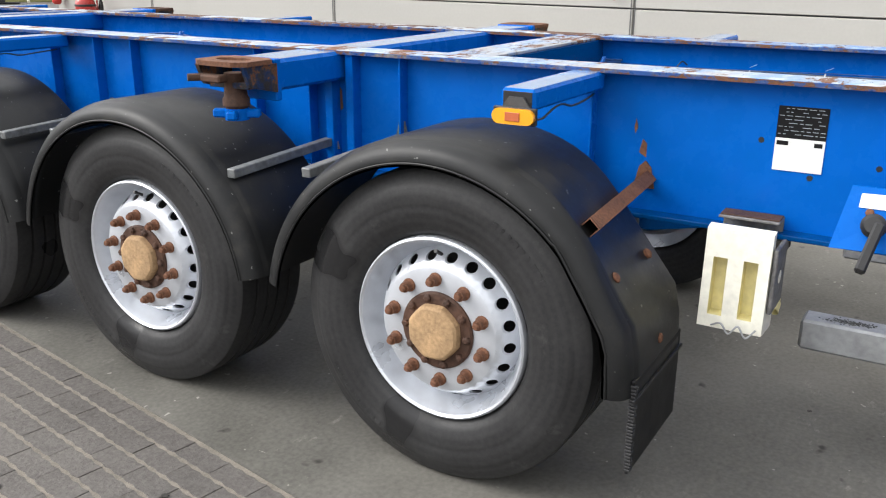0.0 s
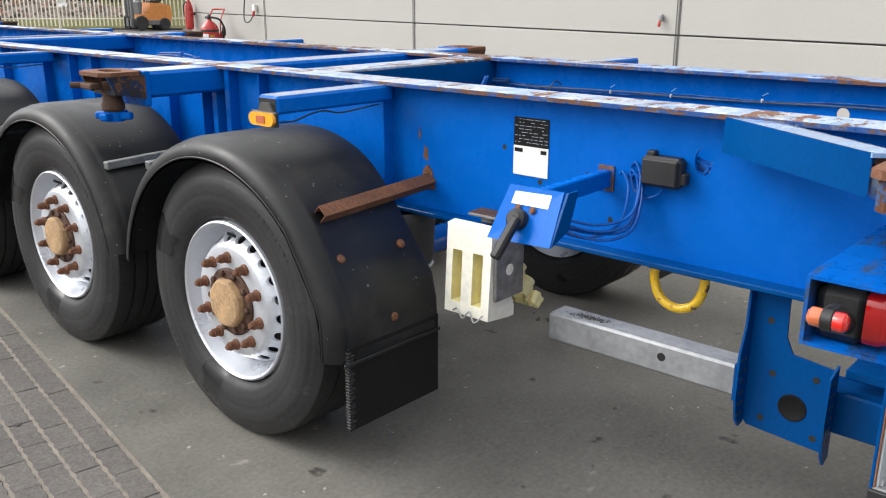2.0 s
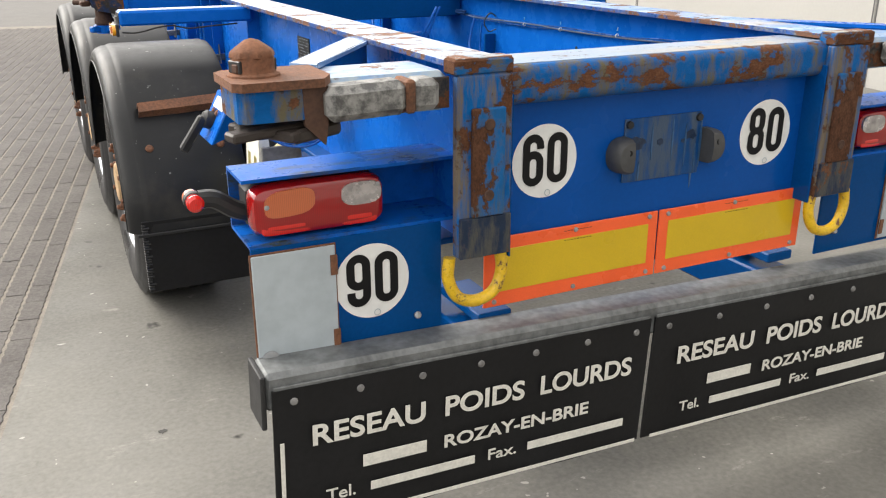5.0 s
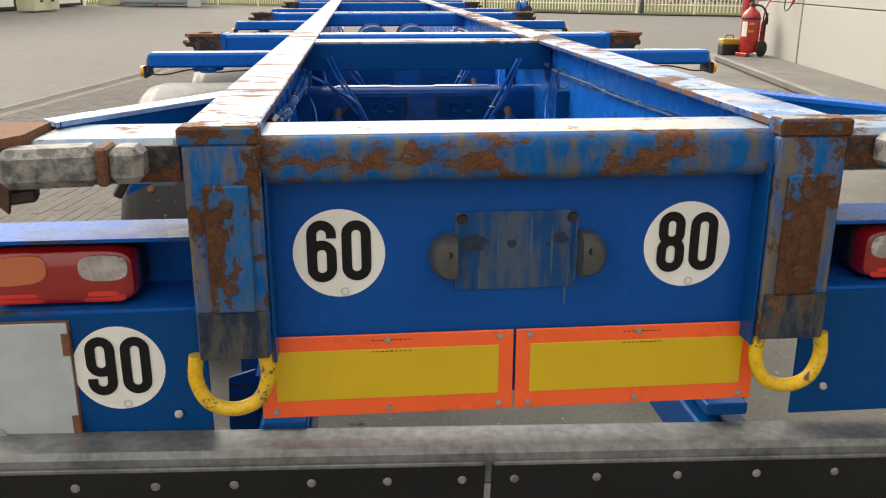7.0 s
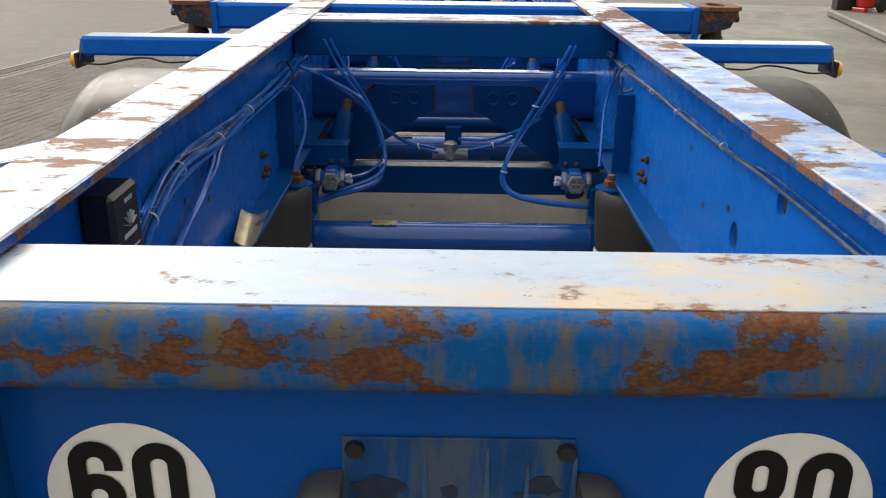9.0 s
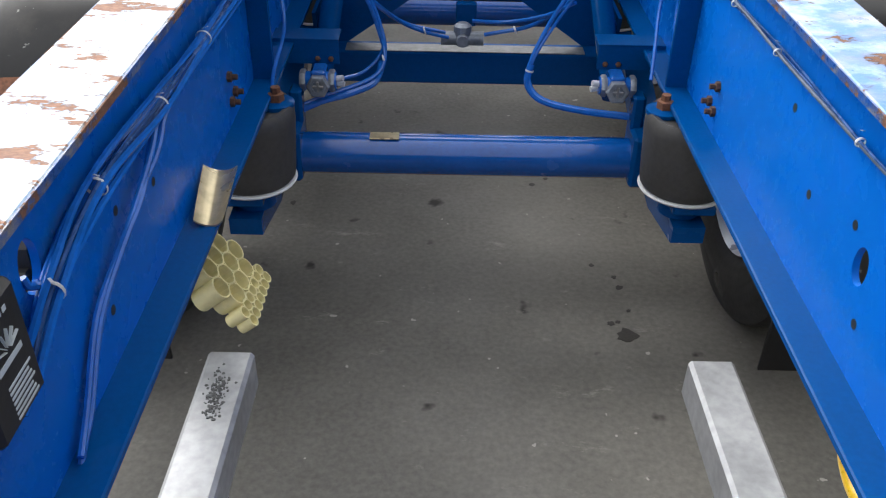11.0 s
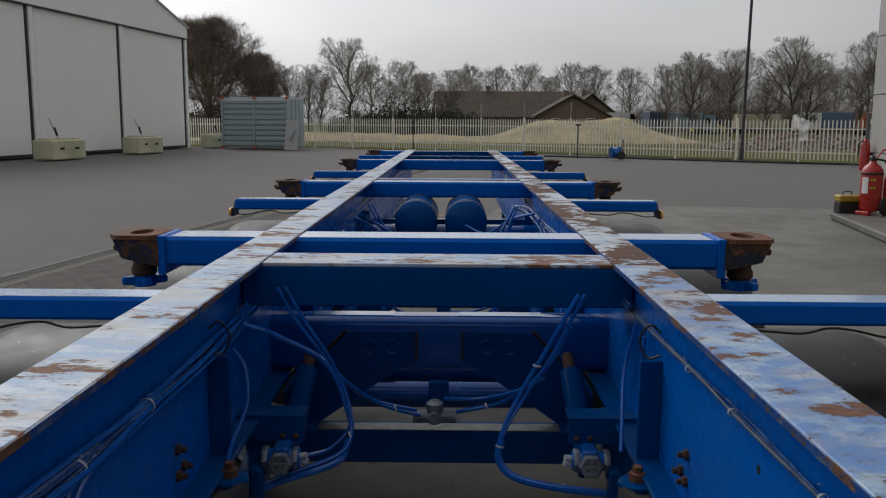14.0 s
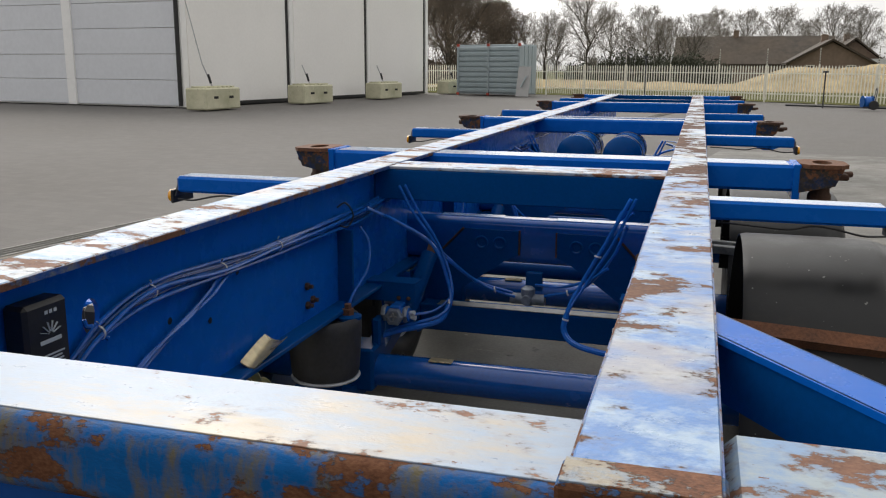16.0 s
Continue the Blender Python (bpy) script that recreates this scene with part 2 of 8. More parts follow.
def guard_plastic():
    """Dull black plastic with pale scuffs and dusty patches."""
    m, n, l, p = nodes_of("black_mudguard_plastic")
    v = coords(n, l)
    a, b = noise_tex(n, l, v, 120, 4), noise_tex(n, l, v, 4.5, 6, 0.68)
    c = ramp(n, l, b, [(0.35, (0.010, 0.0105, 0.011)), (0.55, (0.015, 0.0155, 0.016)), (0.72, (0.034, 0.032, 0.029))])
    scuff = ramp(n, l, noise_tex(n, l, coords(n, l, (9, 30, 30), 0.4), 1.6, 5, 0.75), [(0.70, (0, 0, 0)), (0.74, (1, 1, 1))])
    speck = ramp(n, l, noise_tex(n, l, v, 55, 2, 0.4), [(0.735, (0, 0, 0)), (0.755, (1, 1, 1))])
    c = mixed(n, l, mixed(n, l, 0.5, (0, 0, 0), scuff), c, (0.12, 0.12, 0.12))
    c = mixed(n, l, mixed(n, l, 0.7, (0, 0, 0), speck), c, (0.22, 0.22, 0.21))
    l.new(c, p.inputs["Base Color"])
    l.new(ramp(n, l, b, [(0.3, (0.30,) * 3), (0.7, (0.55,) * 3)]), p.inputs["Roughness"])
    p.inputs["Specular IOR Level"].default_value = 0.32
    bumped(n, l, p, a, 0.06, 0.003)
    return m


M_PLASTIC = guard_plastic()
M_LOCKD = plain("dark_greasy_steel", (0.030, 0.022, 0.018), 0.55, vary=0.5, fine=60, broad=14, bump=0.4)
M_BLACK = plain("black_plastic", (0.014, 0.014, 0.015), 0.5, vary=0.3, fine=90, broad=8, bump=0.1)
M_FLAP = plain("black_rubber_flap", (0.009, 0.009, 0.010), 0.5, vary=0.4, fine=60, broad=4, bump=0.12, spec=0.3)
M_GALV = plain("galvanised_steel", (0.36, 0.37, 0.38), 0.5, metal=0.55, vary=0.28, fine=40, broad=9, bump=0.1)
M_ALU = plain("weathered_aluminium", (0.18, 0.188, 0.19), 0.5, metal=0.35, vary=0.55, fine=45, broad=9, bump=0.2)
M_SILVER = plain("silver_wheel_paint", (0.60, 0.625, 0.67), 0.34, metal=0.45, vary=0.10, fine=25, broad=4, bump=0.02)
M_CELL = plain("yellowed_plastic", (0.76, 0.69, 0.36), 0.55, vary=0.16, fine=40, broad=12, bump=0.05)
M_CREAM = plain("cream_plastic", (0.86, 0.84, 0.73), 0.55, vary=0.16, fine=40, broad=12, bump=0.08)
M_YELLOW = worn("yellow_paint_chipped", (0.80, 0.50, 0.015), 0.27, scale=(26, 26, 26), fade=(0.75, 0.5, 0.08), fade_amount=0.2, coat=0.2, bump=0.3)
M_WHITE = plain("white_sticker", (0.78, 0.78, 0.76), 0.5, vary=0.07, fine=50, broad=14, bump=0.02)
M_LETTER = plain("white_stencil_paint", (0.72, 0.70, 0.64), 0.6, vary=0.2, fine=120, broad=20, bump=0.05)
M_DIGIT = plain("black_print", (0.008, 0.008, 0.009), 0.5, vary=0.1, bump=0.0, spec=0.2)
M_BUFFER = plain("grey_buffer_rubber", (0.055, 0.056, 0.058), 0.5, vary=0.35, fine=50, broad=12, bump=0.15)
M_ORANGE = plain("orange_reflective_film", (0.95, 0.125, 0.03), 0.32, vary=0.08, fine=200, broad=6, bump=0.02, coat=0.2)
M_REFYEL = plain("yellow_reflective_film", (0.64, 0.43, 0.012), 0.34, vary=0.1, fine=220, broad=5, bump=0.02, coat=0.2)
M_GREYPL = plain("grey_blank_plate", (0.42, 0.47, 0.50), 0.4, vary=0.12, fine=30, broad=7, bump=0.04)
M_HOSED = plain("dark_blue_air_hose", (0.002, 0.075, 0.34), 0.25, vary=0.3, fine=60, broad=9, bump=0.02, spec=0.25)
M_PIPE = plain("overpainted_brake_pipe", (0.075, 0.10, 0.15), 0.4, vary=0.5, fine=60, broad=9, bump=0.1)
M_HOSE = plain("blue_air_hose", (0.010, 0.125, 0.50), 0.16, vary=0.3, fine=60, broad=9, bump=0.02, spec=0.6)
M_TAB = plain("dull_brass_sheet", (0.46, 0.39, 0.24), 0.3, metal=0.55, vary=0.45, fine=40, broad=9, bump=0.1)
M_CABLE = plain("overpainted_blue_cable", (0.035, 0.095, 0.27), 0.25, vary=0.5, fine=30, broad=14, bump=0.05)
M_TIE = plain("white_cable_tie", (0.6, 0.62, 0.63), 0.45, vary=0.15, bump=0.0)
M_BAG = plain("air_spring_rubber", (0.050, 0.049, 0.048), 0.6, vary=0.35, fine=70, broad=6, bump=0.08)
M_BRASS = plain("dirty_alloy_valve", (0.24, 0.27, 0.31), 0.45, metal=0.4, vary=0.4, fine=60, broad=20, bump=0.3)
M_GRIME = plain("dark_gritty_grime", (0.085, 0.088, 0.088), 0.8, vary=0.8, fine=160, broad=30, bump=0.6)
M_SCUFF = plain("scuffed_grey_rubber_block", (0.19, 0.185, 0.18), 0.7, vary=0.6, fine=35, broad=16, bump=0.3)


def lamp_glass(name, colour, rough=0.12):
    m, n, l, p = nodes_of(name)
    v = coords(n, l, (1, 1, 1))
    w = n.new("ShaderNodeTexWave")
    w.inputs["Scale"].default_value = 70
    w.inputs["Distortion"].default_value = 1.5
    l.new(v, w.inputs["Vector"])
    l.new(ramp(n, l, w.outputs[1], [(0.2, scaled(colour, 0.86)), (0.8, colour)]), p.inputs["Base Color"])
    p.inputs["Roughness"].default_value = rough
    p.inputs["Coat Weight"].default_value = 0.7
    p.inputs["Coat Roughness"].default_value = 0.05
    return m


M_RED = lamp_glass("red_lens", (0.34, 0.006, 0.006))
M_REDB = lamp_glass("bright_red_lens", (0.72, 0.018, 0.012))
M_AMBL = lamp_glass("faded_amber_lens", (0.58, 0.145, 0.055))
M_AMB = lamp_glass("amber_lens", (0.88, 0.38, 0.015))
M_CLEAR = plain("clear_lens", (0.50, 0.47, 0.47), 0.25, metal=0.6, vary=0.6, fine=45, broad=22, bump=0.05, coat=0.6)


def tyre_mat():
    m, n, l, p = nodes_of("worn_tyre_sidewall")
    v = coords(n, l)
    a, b = noise_tex(n, l, v, 60, 5), noise_tex(n, l, v, 3.5, 5, 0.65)
    c = ramp(n, l, b, [(0.3, (0.013, 0.013, 0.014)), (0.55, (0.024, 0.024, 0.025)), (0.75, (0.046, 0.045, 0.044))])
    c = mixed(n, l, 0.3, c, ramp(n, l, a, [(0.35, (0.015, 0.015, 0.016)), (0.65, (0.045, 0.044, 0.044))]))
    scuff = ramp(n, l, noise_tex(n, l, v, 9, 6, 0.75), [(0.60, (0, 0, 0)), (0.70, (1, 1, 1))])
    c = mixed(n, l, mixed(n, l, 0.35, (0, 0, 0), scuff), c, (0.085, 0.083, 0.08))
    w = n.new("ShaderNodeTexWave")
    w.wave_type, w.rings_direction = "RINGS", "X"
    w.inputs["Scale"].default_value, w.inputs["Distortion"].default_value, w.inputs["Detail"].default_value = 11.0, 0.35, 3
    l.new(v, w.inputs["Vector"])
    band = ramp(n, l, w.outputs[1], [(0.35, (0, 0, 0)), (0.8, (1, 1, 1))])
    c = mixed(n, l, mixed(n, l, 0.12, (0, 0, 0), band), c, (0.058, 0.057, 0.056))
    wet = ramp(n, l, noise_tex(n, l, v, 2.1, 3, 0.5), [(0.60, (0, 0, 0)), (0.63, (1, 1, 1))])
    c = mixed(n, l, mixed(n, l, 0.75, (0, 0, 0), wet), c, (0.012, 0.012, 0.013))
    l.new(c, p.inputs["Base Color"])
    l.new(mixed(n, l, wet, ramp(n, l, b, [(0.3, (0.42,) * 3), (0.7, (0.66,) * 3)]), (0.25, 0.25, 0.25)), p.inputs["Roughness"])
    p.inputs["Specular IOR Level"].default_value = 0.32
    bumped(n, l, p, mixed(n, l, 0.12, a, w.outputs[0]), 0.2, 0.003)
    return m


M_TYRE = tyre_mat()


def concrete(name, dark, light, turn=0.0, stain=0.5):
    m, n, l, p = nodes_of(name)
    v = coords(n, l)
    big, mid, fine = noise_tex(n, l, v, 0.55, 6, 0.6), noise_tex(n, l, v, 2.6, 6, 0.65), noise_tex(n, l, v, 55, 4)
    c = ramp(n, l, mid, [(0.25, dark), (0.7, light)])
    c = mixed(n, l, stain, c, ramp(n, l, big, [(0.35, scaled(dark, 0.8)), (0.65, light)]))
    c = mixed(n, l, 0.25, c, ramp(n, l, fine, [(0.3, scaled(dark, 0.8)), (0.7, scaled(light, 1.1))]))
    spots = ramp(n, l, noise_tex(n, l, v, 7, 3, 0.5), [(0.26, (1, 1, 1)), (0.32, (0, 0, 0))])
    c = mixed(n, l, spots, c, scaled(dark, 0.45))
    scuff = ramp(n, l, noise_tex(n, l, coords(n, l, (3, 7, 3), 0.5), 1.3, 8, 0.8), [(0.60, (0, 0, 0)), (0.70, (1, 1, 1))])
    c = mixed(n, l, mixed(n, l, 0.55, (0, 0, 0), scuff), c, scaled(light, 1.6))
    speck = ramp(n, l, noise_tex(n, l, v, 26, 2, 0.4), [(0.755, (0, 0, 0)), (0.775, (1, 1, 1))])
    c = mixed(n, l, mixed(n, l, 0.6, (0, 0, 0), speck), c, scaled(light, 2.2))
    l.new(c, p.inputs["Base Color"])
    l.new(ramp(n, l, mid, [(0.3, (0.42,) * 3), (0.7, (0.72,) * 3)]), p.inputs["Roughness"])
    p.inputs["Specular IOR Level"].default_value = 0.2
    bumped(n, l, p, fine, 0.14, 0.003)
    return m


M_SLAB = concrete("smooth_concrete", (0.078, 0.075, 0.066), (0.214, 0.206, 0.184), stain=0.8)
M_KERB = concrete("kerb_concrete", (0.12, 0.116, 0.105), (0.20, 0.193, 0.178))
M_DRAIN = concrete("pale_channel_concrete", (0.19, 0.185, 0.17), (0.33, 0.32, 0.30))
M_BLOCK = concrete("mossy_concrete_block", (0.36, 0.36, 0.22), (0.72, 0.69, 0.52))


def paver_mat():
    m, n, l, p = nodes_of("concrete_paver")
    info = n.new("ShaderNodeObjectInfo")
    geo = n.new("ShaderNodeNewGeometry")
    add = n.new("ShaderNodeMath")
    add.operation = "ADD"
    l.new(info.outputs["Random"], add.inputs[0])
    l.new(geo.outputs["Random Per Island"], add.inputs[1])
    fr = n.new("ShaderNodeMath")
    fr.operation = "FRACT"
    l.new(add.outputs[0], fr.inputs[0])
    co = n.new("ShaderNodeNewGeometry")
    a, b = noise_tex(n, l, co.outputs["Position"], 70, 4), noise_tex(n, l, co.outputs["Position"], 3, 4)
    c = ramp(n, l, fr.outputs[0], [(0.0, (0.086, 0.076, 0.071)), (0.5, (0.102, 0.090, 0.084)), (1.0, (0.121, 0.108, 0.100))])
    c = mixed(n, l, 0.4, c, ramp(n, l, a, [(0.3, (0.05, 0.047, 0.045)), (0.7, (0.21, 0.2, 0.185))]))
    c = mixed(n, l, 0.3, c, ramp(n, l, b, [(0.3, (0.07, 0.066, 0.062)), (0.7, (0.17, 0.16, 0.148))]))
    l.new(c, p.inputs["Base Color"])
    p.inputs["Roughness"].default_value = 0.9
    p.inputs["Specular IOR Level"].default_value = 0.25
    bumped(n, l, p, a, 0.7, 0.006)
    return m


M_PAVER = paver_mat()


def yard_mat(turn):
    """Far paving: bricks too small to tell apart, with broad stains and sandy joints."""
    m, n, l, p = nodes_of("yard_paving")
    v = coords(n, l, turn=turn)
    br = n.new("ShaderNodeTexBrick")
    br.inputs["Scale"].default_value = 1.0
    br.inputs["Brick Width"].default_value, br.inputs["Row Height"].default_value, br.inputs["Mortar Size"].default_value = 0.22, 0.165, 0.006
    br.inputs["Color1"].default_value, br.inputs["Color2"].default_value = (0.120, 0.114, 0.108, 1), (0.165, 0.156, 0.147, 1)
    br.inputs["Mortar"].default_value = (0.105, 0.098, 0.088, 1)
    l.new(v, br.inputs["Vector"])
    big, fine = noise_tex(n, l, v, 0.22, 5, 0.6), noise_tex(n, l, v, 60, 4)
    c = mixed(n, l, 0.45, br.outputs[0], ramp(n, l, big, [(0.3, (0.098, 0.093, 0.088)), (0.7, (0.195, 0.185, 0.172))]))
    c = mixed(n, l, 0.25, c, ramp(n, l, fine, [(0.3, (0.058, 0.056, 0.054)), (0.7, (0.185, 0.176, 0.165))]))
    l.new(c, p.inputs["Base Color"])
    l.new(ramp(n, l, big, [(0.3, (0.7,) * 3), (0.7, (0.95,) * 3)]), p.inputs["Roughness"])
    p.inputs["Specular IOR Level"].default_value = 0.25
    bumped(n, l, p, fine, 0.5, 0.006)
    return m


TURN = radians(9.6)
M_YARD = yard_mat(TURN)
M_SAND = plain("joint_sand", (0.205, 0.182, 0.152), 0.95, vary=0.4, fine=150, broad=12, bump=0.6)
M_PANEL = plain("light_grey_wall_panel", (0.38, 0.37, 0.346), 0.55, vary=0.05, fine=30, broad=0.6, bump=0.02)
M_JOINT = plain("dark_panel_joint", (0.12, 0.12, 0.12), 0.7, vary=0.2, bump=0.0)
M_GALVPOST = plain("dull_zinc", (0.42, 0.42, 0.42), 0.5, metal=0.4, vary=0.15, bump=0.05)

# ---- mesh building ----
class G:
    """Gathers vertices and faces of one part."""

    def __init__(self):
        self.v, self.f = [], []

    def add(self, verts, faces):
        k = len(self.v)
        self.v += [tuple(p) for p in verts]
        self.f += [tuple(i + k for i in f) for f in faces]
        return self

    def obox(self, m, sx, sy, sz, bev=0.004):
        hx, hy, hz = sx / 2, sy / 2, sz / 2
        b = min(bev, hx * 0.45, hy * 0.45, hz * 0.45)
        pts, idx = [], {}
        for a in (-1, 1):
            for c in (-1, 1):
                for d in (-1, 1):
                    for k in range(3):
                        q = [a * hx, c * hy, d * hz]
                        for j in range(3):
                            if j != k:
                                q[j] -= (a, c, d)[j] * b
                        idx[(a, c, d, k)] = len(pts)
                        pts.append(m @ Vector(q))
        faces = []
        for k in range(3):
            for s in (-1, 1):
                o = [j for j in range(3) if j != k]
                ring = []
                for u, w in ((-1, -1), (1, -1), (1, 1), (-1, 1)):
                    key = [0, 0, 0]
                    key[k], key[o[0]], key[o[1]] = s, u, w
                    ring.append(idx[(*key, k)])
                flip = (s > 0) == (k != 1)
                faces.append(tuple(ring) if flip else tuple(reversed(ring)))
        for k in range(3):
            o = [j for j in range(3) if j != k]
            for u in (-1, 1):
                for w in (-1, 1):
                    key0, key1 = [0, 0, 0], [0, 0, 0]
                    key0[k], key0[o[0]], key0[o[1]] = -1, u, w
                    key1[k], key1[o[0]], key1[o[1]] = 1, u, w
                    quad = (idx[(*key0, o[0])], idx[(*key1, o[0])], idx[(*key1, o[1])], idx[(*key0, o[1])])
                    faces.append(quad)
        for a in (-1, 1):
            for c in (-1, 1):
                for d in (-1, 1):
                    faces.append(tuple(idx[(a, c, d, k)] for k in range(3)))
        return self.add(pts, faces)

    def box(self, x0, x1, y0, y1, z0, z1, bev=0.004):
        return self.obox(Matrix.Translation(((x0 + x1) / 2, (y0 + y1) / 2, (z0 + z1) / 2)), abs(x1 - x0), abs(y1 - y0), abs(z1 - z0), bev)

    def beam(self, p0, p1, w, h, bev=0.004, up=(0, 0, 1)):
        """A bar from p0 to p1, w wide and h high."""
        p0, p1 = Vector(p0), Vector(p1)
        d = (p1 - p0)
        y = d.normalized()
        x = y.cross(Vector(up)).normalized()
        z = x.cross(y)
        m = Matrix((x, y, z)).transposed().to_4x4()
        m.translation = (p0 + p1) / 2
        return self.obox(m, w, d.length, h, bev)

    def prism(self, poly, axis, a, b):
        """A flat outline, given in the two other axes in their order, drawn out along an axis from a to b."""
        def at(u, w, t):
            return {"x": (t, u, w), "y": (u, t, w), "z": (u, w, t)}[axis]
        n = len(poly)
        v = [at(u, w, a) for u, w in poly] + [at(u, w, b) for u, w in poly]
        f = [tuple(range(n)), tuple(range(2 * n - 1, n - 1, -1))]
        f += [(i, i + n, (i + 1) % n + n, (i + 1) % n) for i in range(n)]
        return self.add(v, f)

    def cyl(self, p0, p1, r, n=16, r1=None, caps=True):
        p0, p1 = Vector(p0), Vector(p1)
        return self.lathe([(r, 0), (r if r1 is None else r1, (p1 - p0).length)], p0, p1 - p0, n, caps)

    def lathe(self, profile, origin, axis, n=32, caps=False):
        """Profile of (radius, height along the axis)."""
        q = Vector(axis).normalized().to_track_quat("Z", "Y").to_matrix()
        o = Vector(origin)
        v, f = [], []
        for r, h in profile:
            for i in range(n):
                t = 2 * math.pi * i / n
                v.append(o + q @ Vector((r * math.cos(t), r * math.sin(t), h)))
        for k in range(len(profile) - 1):
            for i in range(n):
                j = (i + 1) % n
                f.append((k * n + i, k * n + j, (k + 1) * n + j, (k + 1) * n + i))
        if caps:
            f.append(tuple(reversed(range(n))))
            f.append(tuple(range((len(profile) - 1) * n, len(profile) * n)))
        return self.add(v, f)

    def tube(self, pts, r, n=8, steps=6, smooth=True):
        """A round hose along a smooth line through the points."""
        pts = [Vector(p) for p in pts]
        if smooth and len(pts) > 2:
            ext = [2 * pts[0] - pts[1], *pts, 2 * pts[-1] - pts[-2]]
            line = []
            for i in range(1, len(ext) - 2):
                a, b, c, d = ext[i - 1:i + 3]
                for s in range(steps):
                    t = s / steps
                    line.append(0.5 * (2 * b + (c - a) * t + (2 * a - 5 * b + 4 * c - d) * t * t + (3 * b - a - 3 * c + d) * t ** 3))
            line.append(pts[-1])
        else:
            line = pts
        v, f = [], []
        side = None
        for i, p in enumerate(line):
            d = (line[min(i + 1, len(line) - 1)] - line[max(i - 1, 0)]).normalized()
            if side is None:
                side = d.orthogonal().normalized()
            side = (side - d * side.dot(d)).normalized()
            w = d.cross(side)
            for k in range(n):
                t = 2 * math.pi * k / n
                v.append(p + r * (math.cos(t) * side + math.sin(t) * w))
        for i in range(len(line) - 1):
            for k in range(n):
                j = (k + 1) % n
                f.append((i * n + k, i * n + j, (i + 1) * n + j, (i + 1) * n + k))
        f.append(tuple(reversed(range(n))))
        f.append(tuple(range((len(line) - 1) * n, len(line) * n)))
        return self.add(v, f)

    def ring_plate(self, loop_in, loop_out):
        """A band between two loops of as many points."""
        n = len(loop_in)
        return self.add([*loop_in, *loop_out], [(i, (i + 1) % n, (i + 1) % n + n, i + n) for i in range(n)])

    def mesh(self, name, mat, sharp=35, weld=False):
        me = bpy.data.meshes.new(name)
        me.from_pydata(self.v, [], self.f)
        bm = bmesh.new()
        bm.from_mesh(me)
        if weld:
            bmesh.ops.remove_doubles(bm, verts=bm.verts, dist=0.0004)
        bmesh.ops.recalc_face_normals(bm, faces=bm.faces)
        bm.to_mesh(me)
        bm.free()
        me.materials.append(mat)
        me.polygons.foreach_set("use_smooth", [True] * len(me.polygons))
        me.set_sharp_from_angle(angle=radians(sharp))
        return me


def part(name, g, mat, parent=None, label=""):
    """Links what g holds as ONE mesh object, under a thing or a part."""
    ob = new(name, g.mesh(name, mat))
    if parent:
        ob.parent = parent
    return tagged(ob, label)


def thing(name, label, category, group="", place=None, kind=""):
    ob = new(name)
    ob.empty_display_size = 0.2
    if place is not None:
        ob.matrix_world = place
    return tagged(ob, label, category, group, kind)


def again(ob, name, parent, m):
    """Another object on the same mesh."""
    o = new(name, ob.data)
    o.parent = parent
    o.matrix_basis = m
    return o


def letters(text, width, height, mat, name, parent, m, depth=0.001, label="", bold=0.021):
    """Words as a flat mesh of the given size, standing in the plane of m."""
    cu = bpy.data.curves.new(name, "FONT")
    cu.body, cu.extrude = text, depth
    cu.offset = bold
    tmp = bpy.data.objects.new(name, cu)
    scene.collection.objects.link(tmp)
    dg = bpy.context.evaluated_depsgraph_get()
    me = bpy.data.meshes.new_from_object(tmp.evaluated_get(dg))
    bpy.data.objects.remove(tmp)
    co = np.empty(len(me.vertices) * 3)
    me.vertices.foreach_get("co", co)
    co = co.reshape(-1, 3)
    lo, hi = co.min(0), co.max(0)
    co[:, 0] = (co[:, 0] - lo[0]) / (hi[0] - lo[0]) * width
    co[:, 1] = (co[:, 1] - lo[1]) / (hi[1] - lo[1]) * height
    me.vertices.foreach_set("co", co.ravel())
    me.materials.clear()
    me.materials.append(mat)
    ob = new(name, me)
    ob.parent = parent
    ob.matrix_basis = m
    return tagged(ob, label)

# ---- ground ----
# the building, the slab's edge and the paving run 9.6 degrees off the trailer
ALONG, ACROSS = Vector((math.sin(TURN), math.cos(TURN), 0)), Vector((math.cos(TURN), -math.sin(TURN), 0))
GZ = -0.02          # the ground's level
EDGE = Vector((-1.97, 0, 0))


def yard(s, a, z=0.0):
    """A place s metres along the slab's edge and a metres across it, towards the building."""
    q = EDGE + ALONG * s + ACROSS * a
    return Vector((q.x, q.y, z + GZ))


ground = part("ground", G().add([(-900, -900, -0.05), (900, -900, -0.05), (900, 900, -0.05), (-900, 900, -0.05)], [(0, 1, 2, 3)]), M_YARD)
tagged(ground, "dark grey paved yard reaching to the horizon", "ground", kind="structure")

slab = G()
corners = [yard(-14, 0), yard(-14, 9.6), yard(18.6, 9.6), yard(18.6, 0)]
slab.add([(p.x, p.y, GZ - 0.03) for p in corners] + [(p.x, p.y, GZ) for p in corners],
         [(4, 5, 6, 7), (0, 1, 5, 4), (1, 2, 6, 5), (2, 3, 7, 6), (3, 0, 4, 7)])
apron = tagged(part("concrete_apron", slab, M_SLAB), "smooth grey concrete apron with stains and small spots", "pavement", kind="structure")

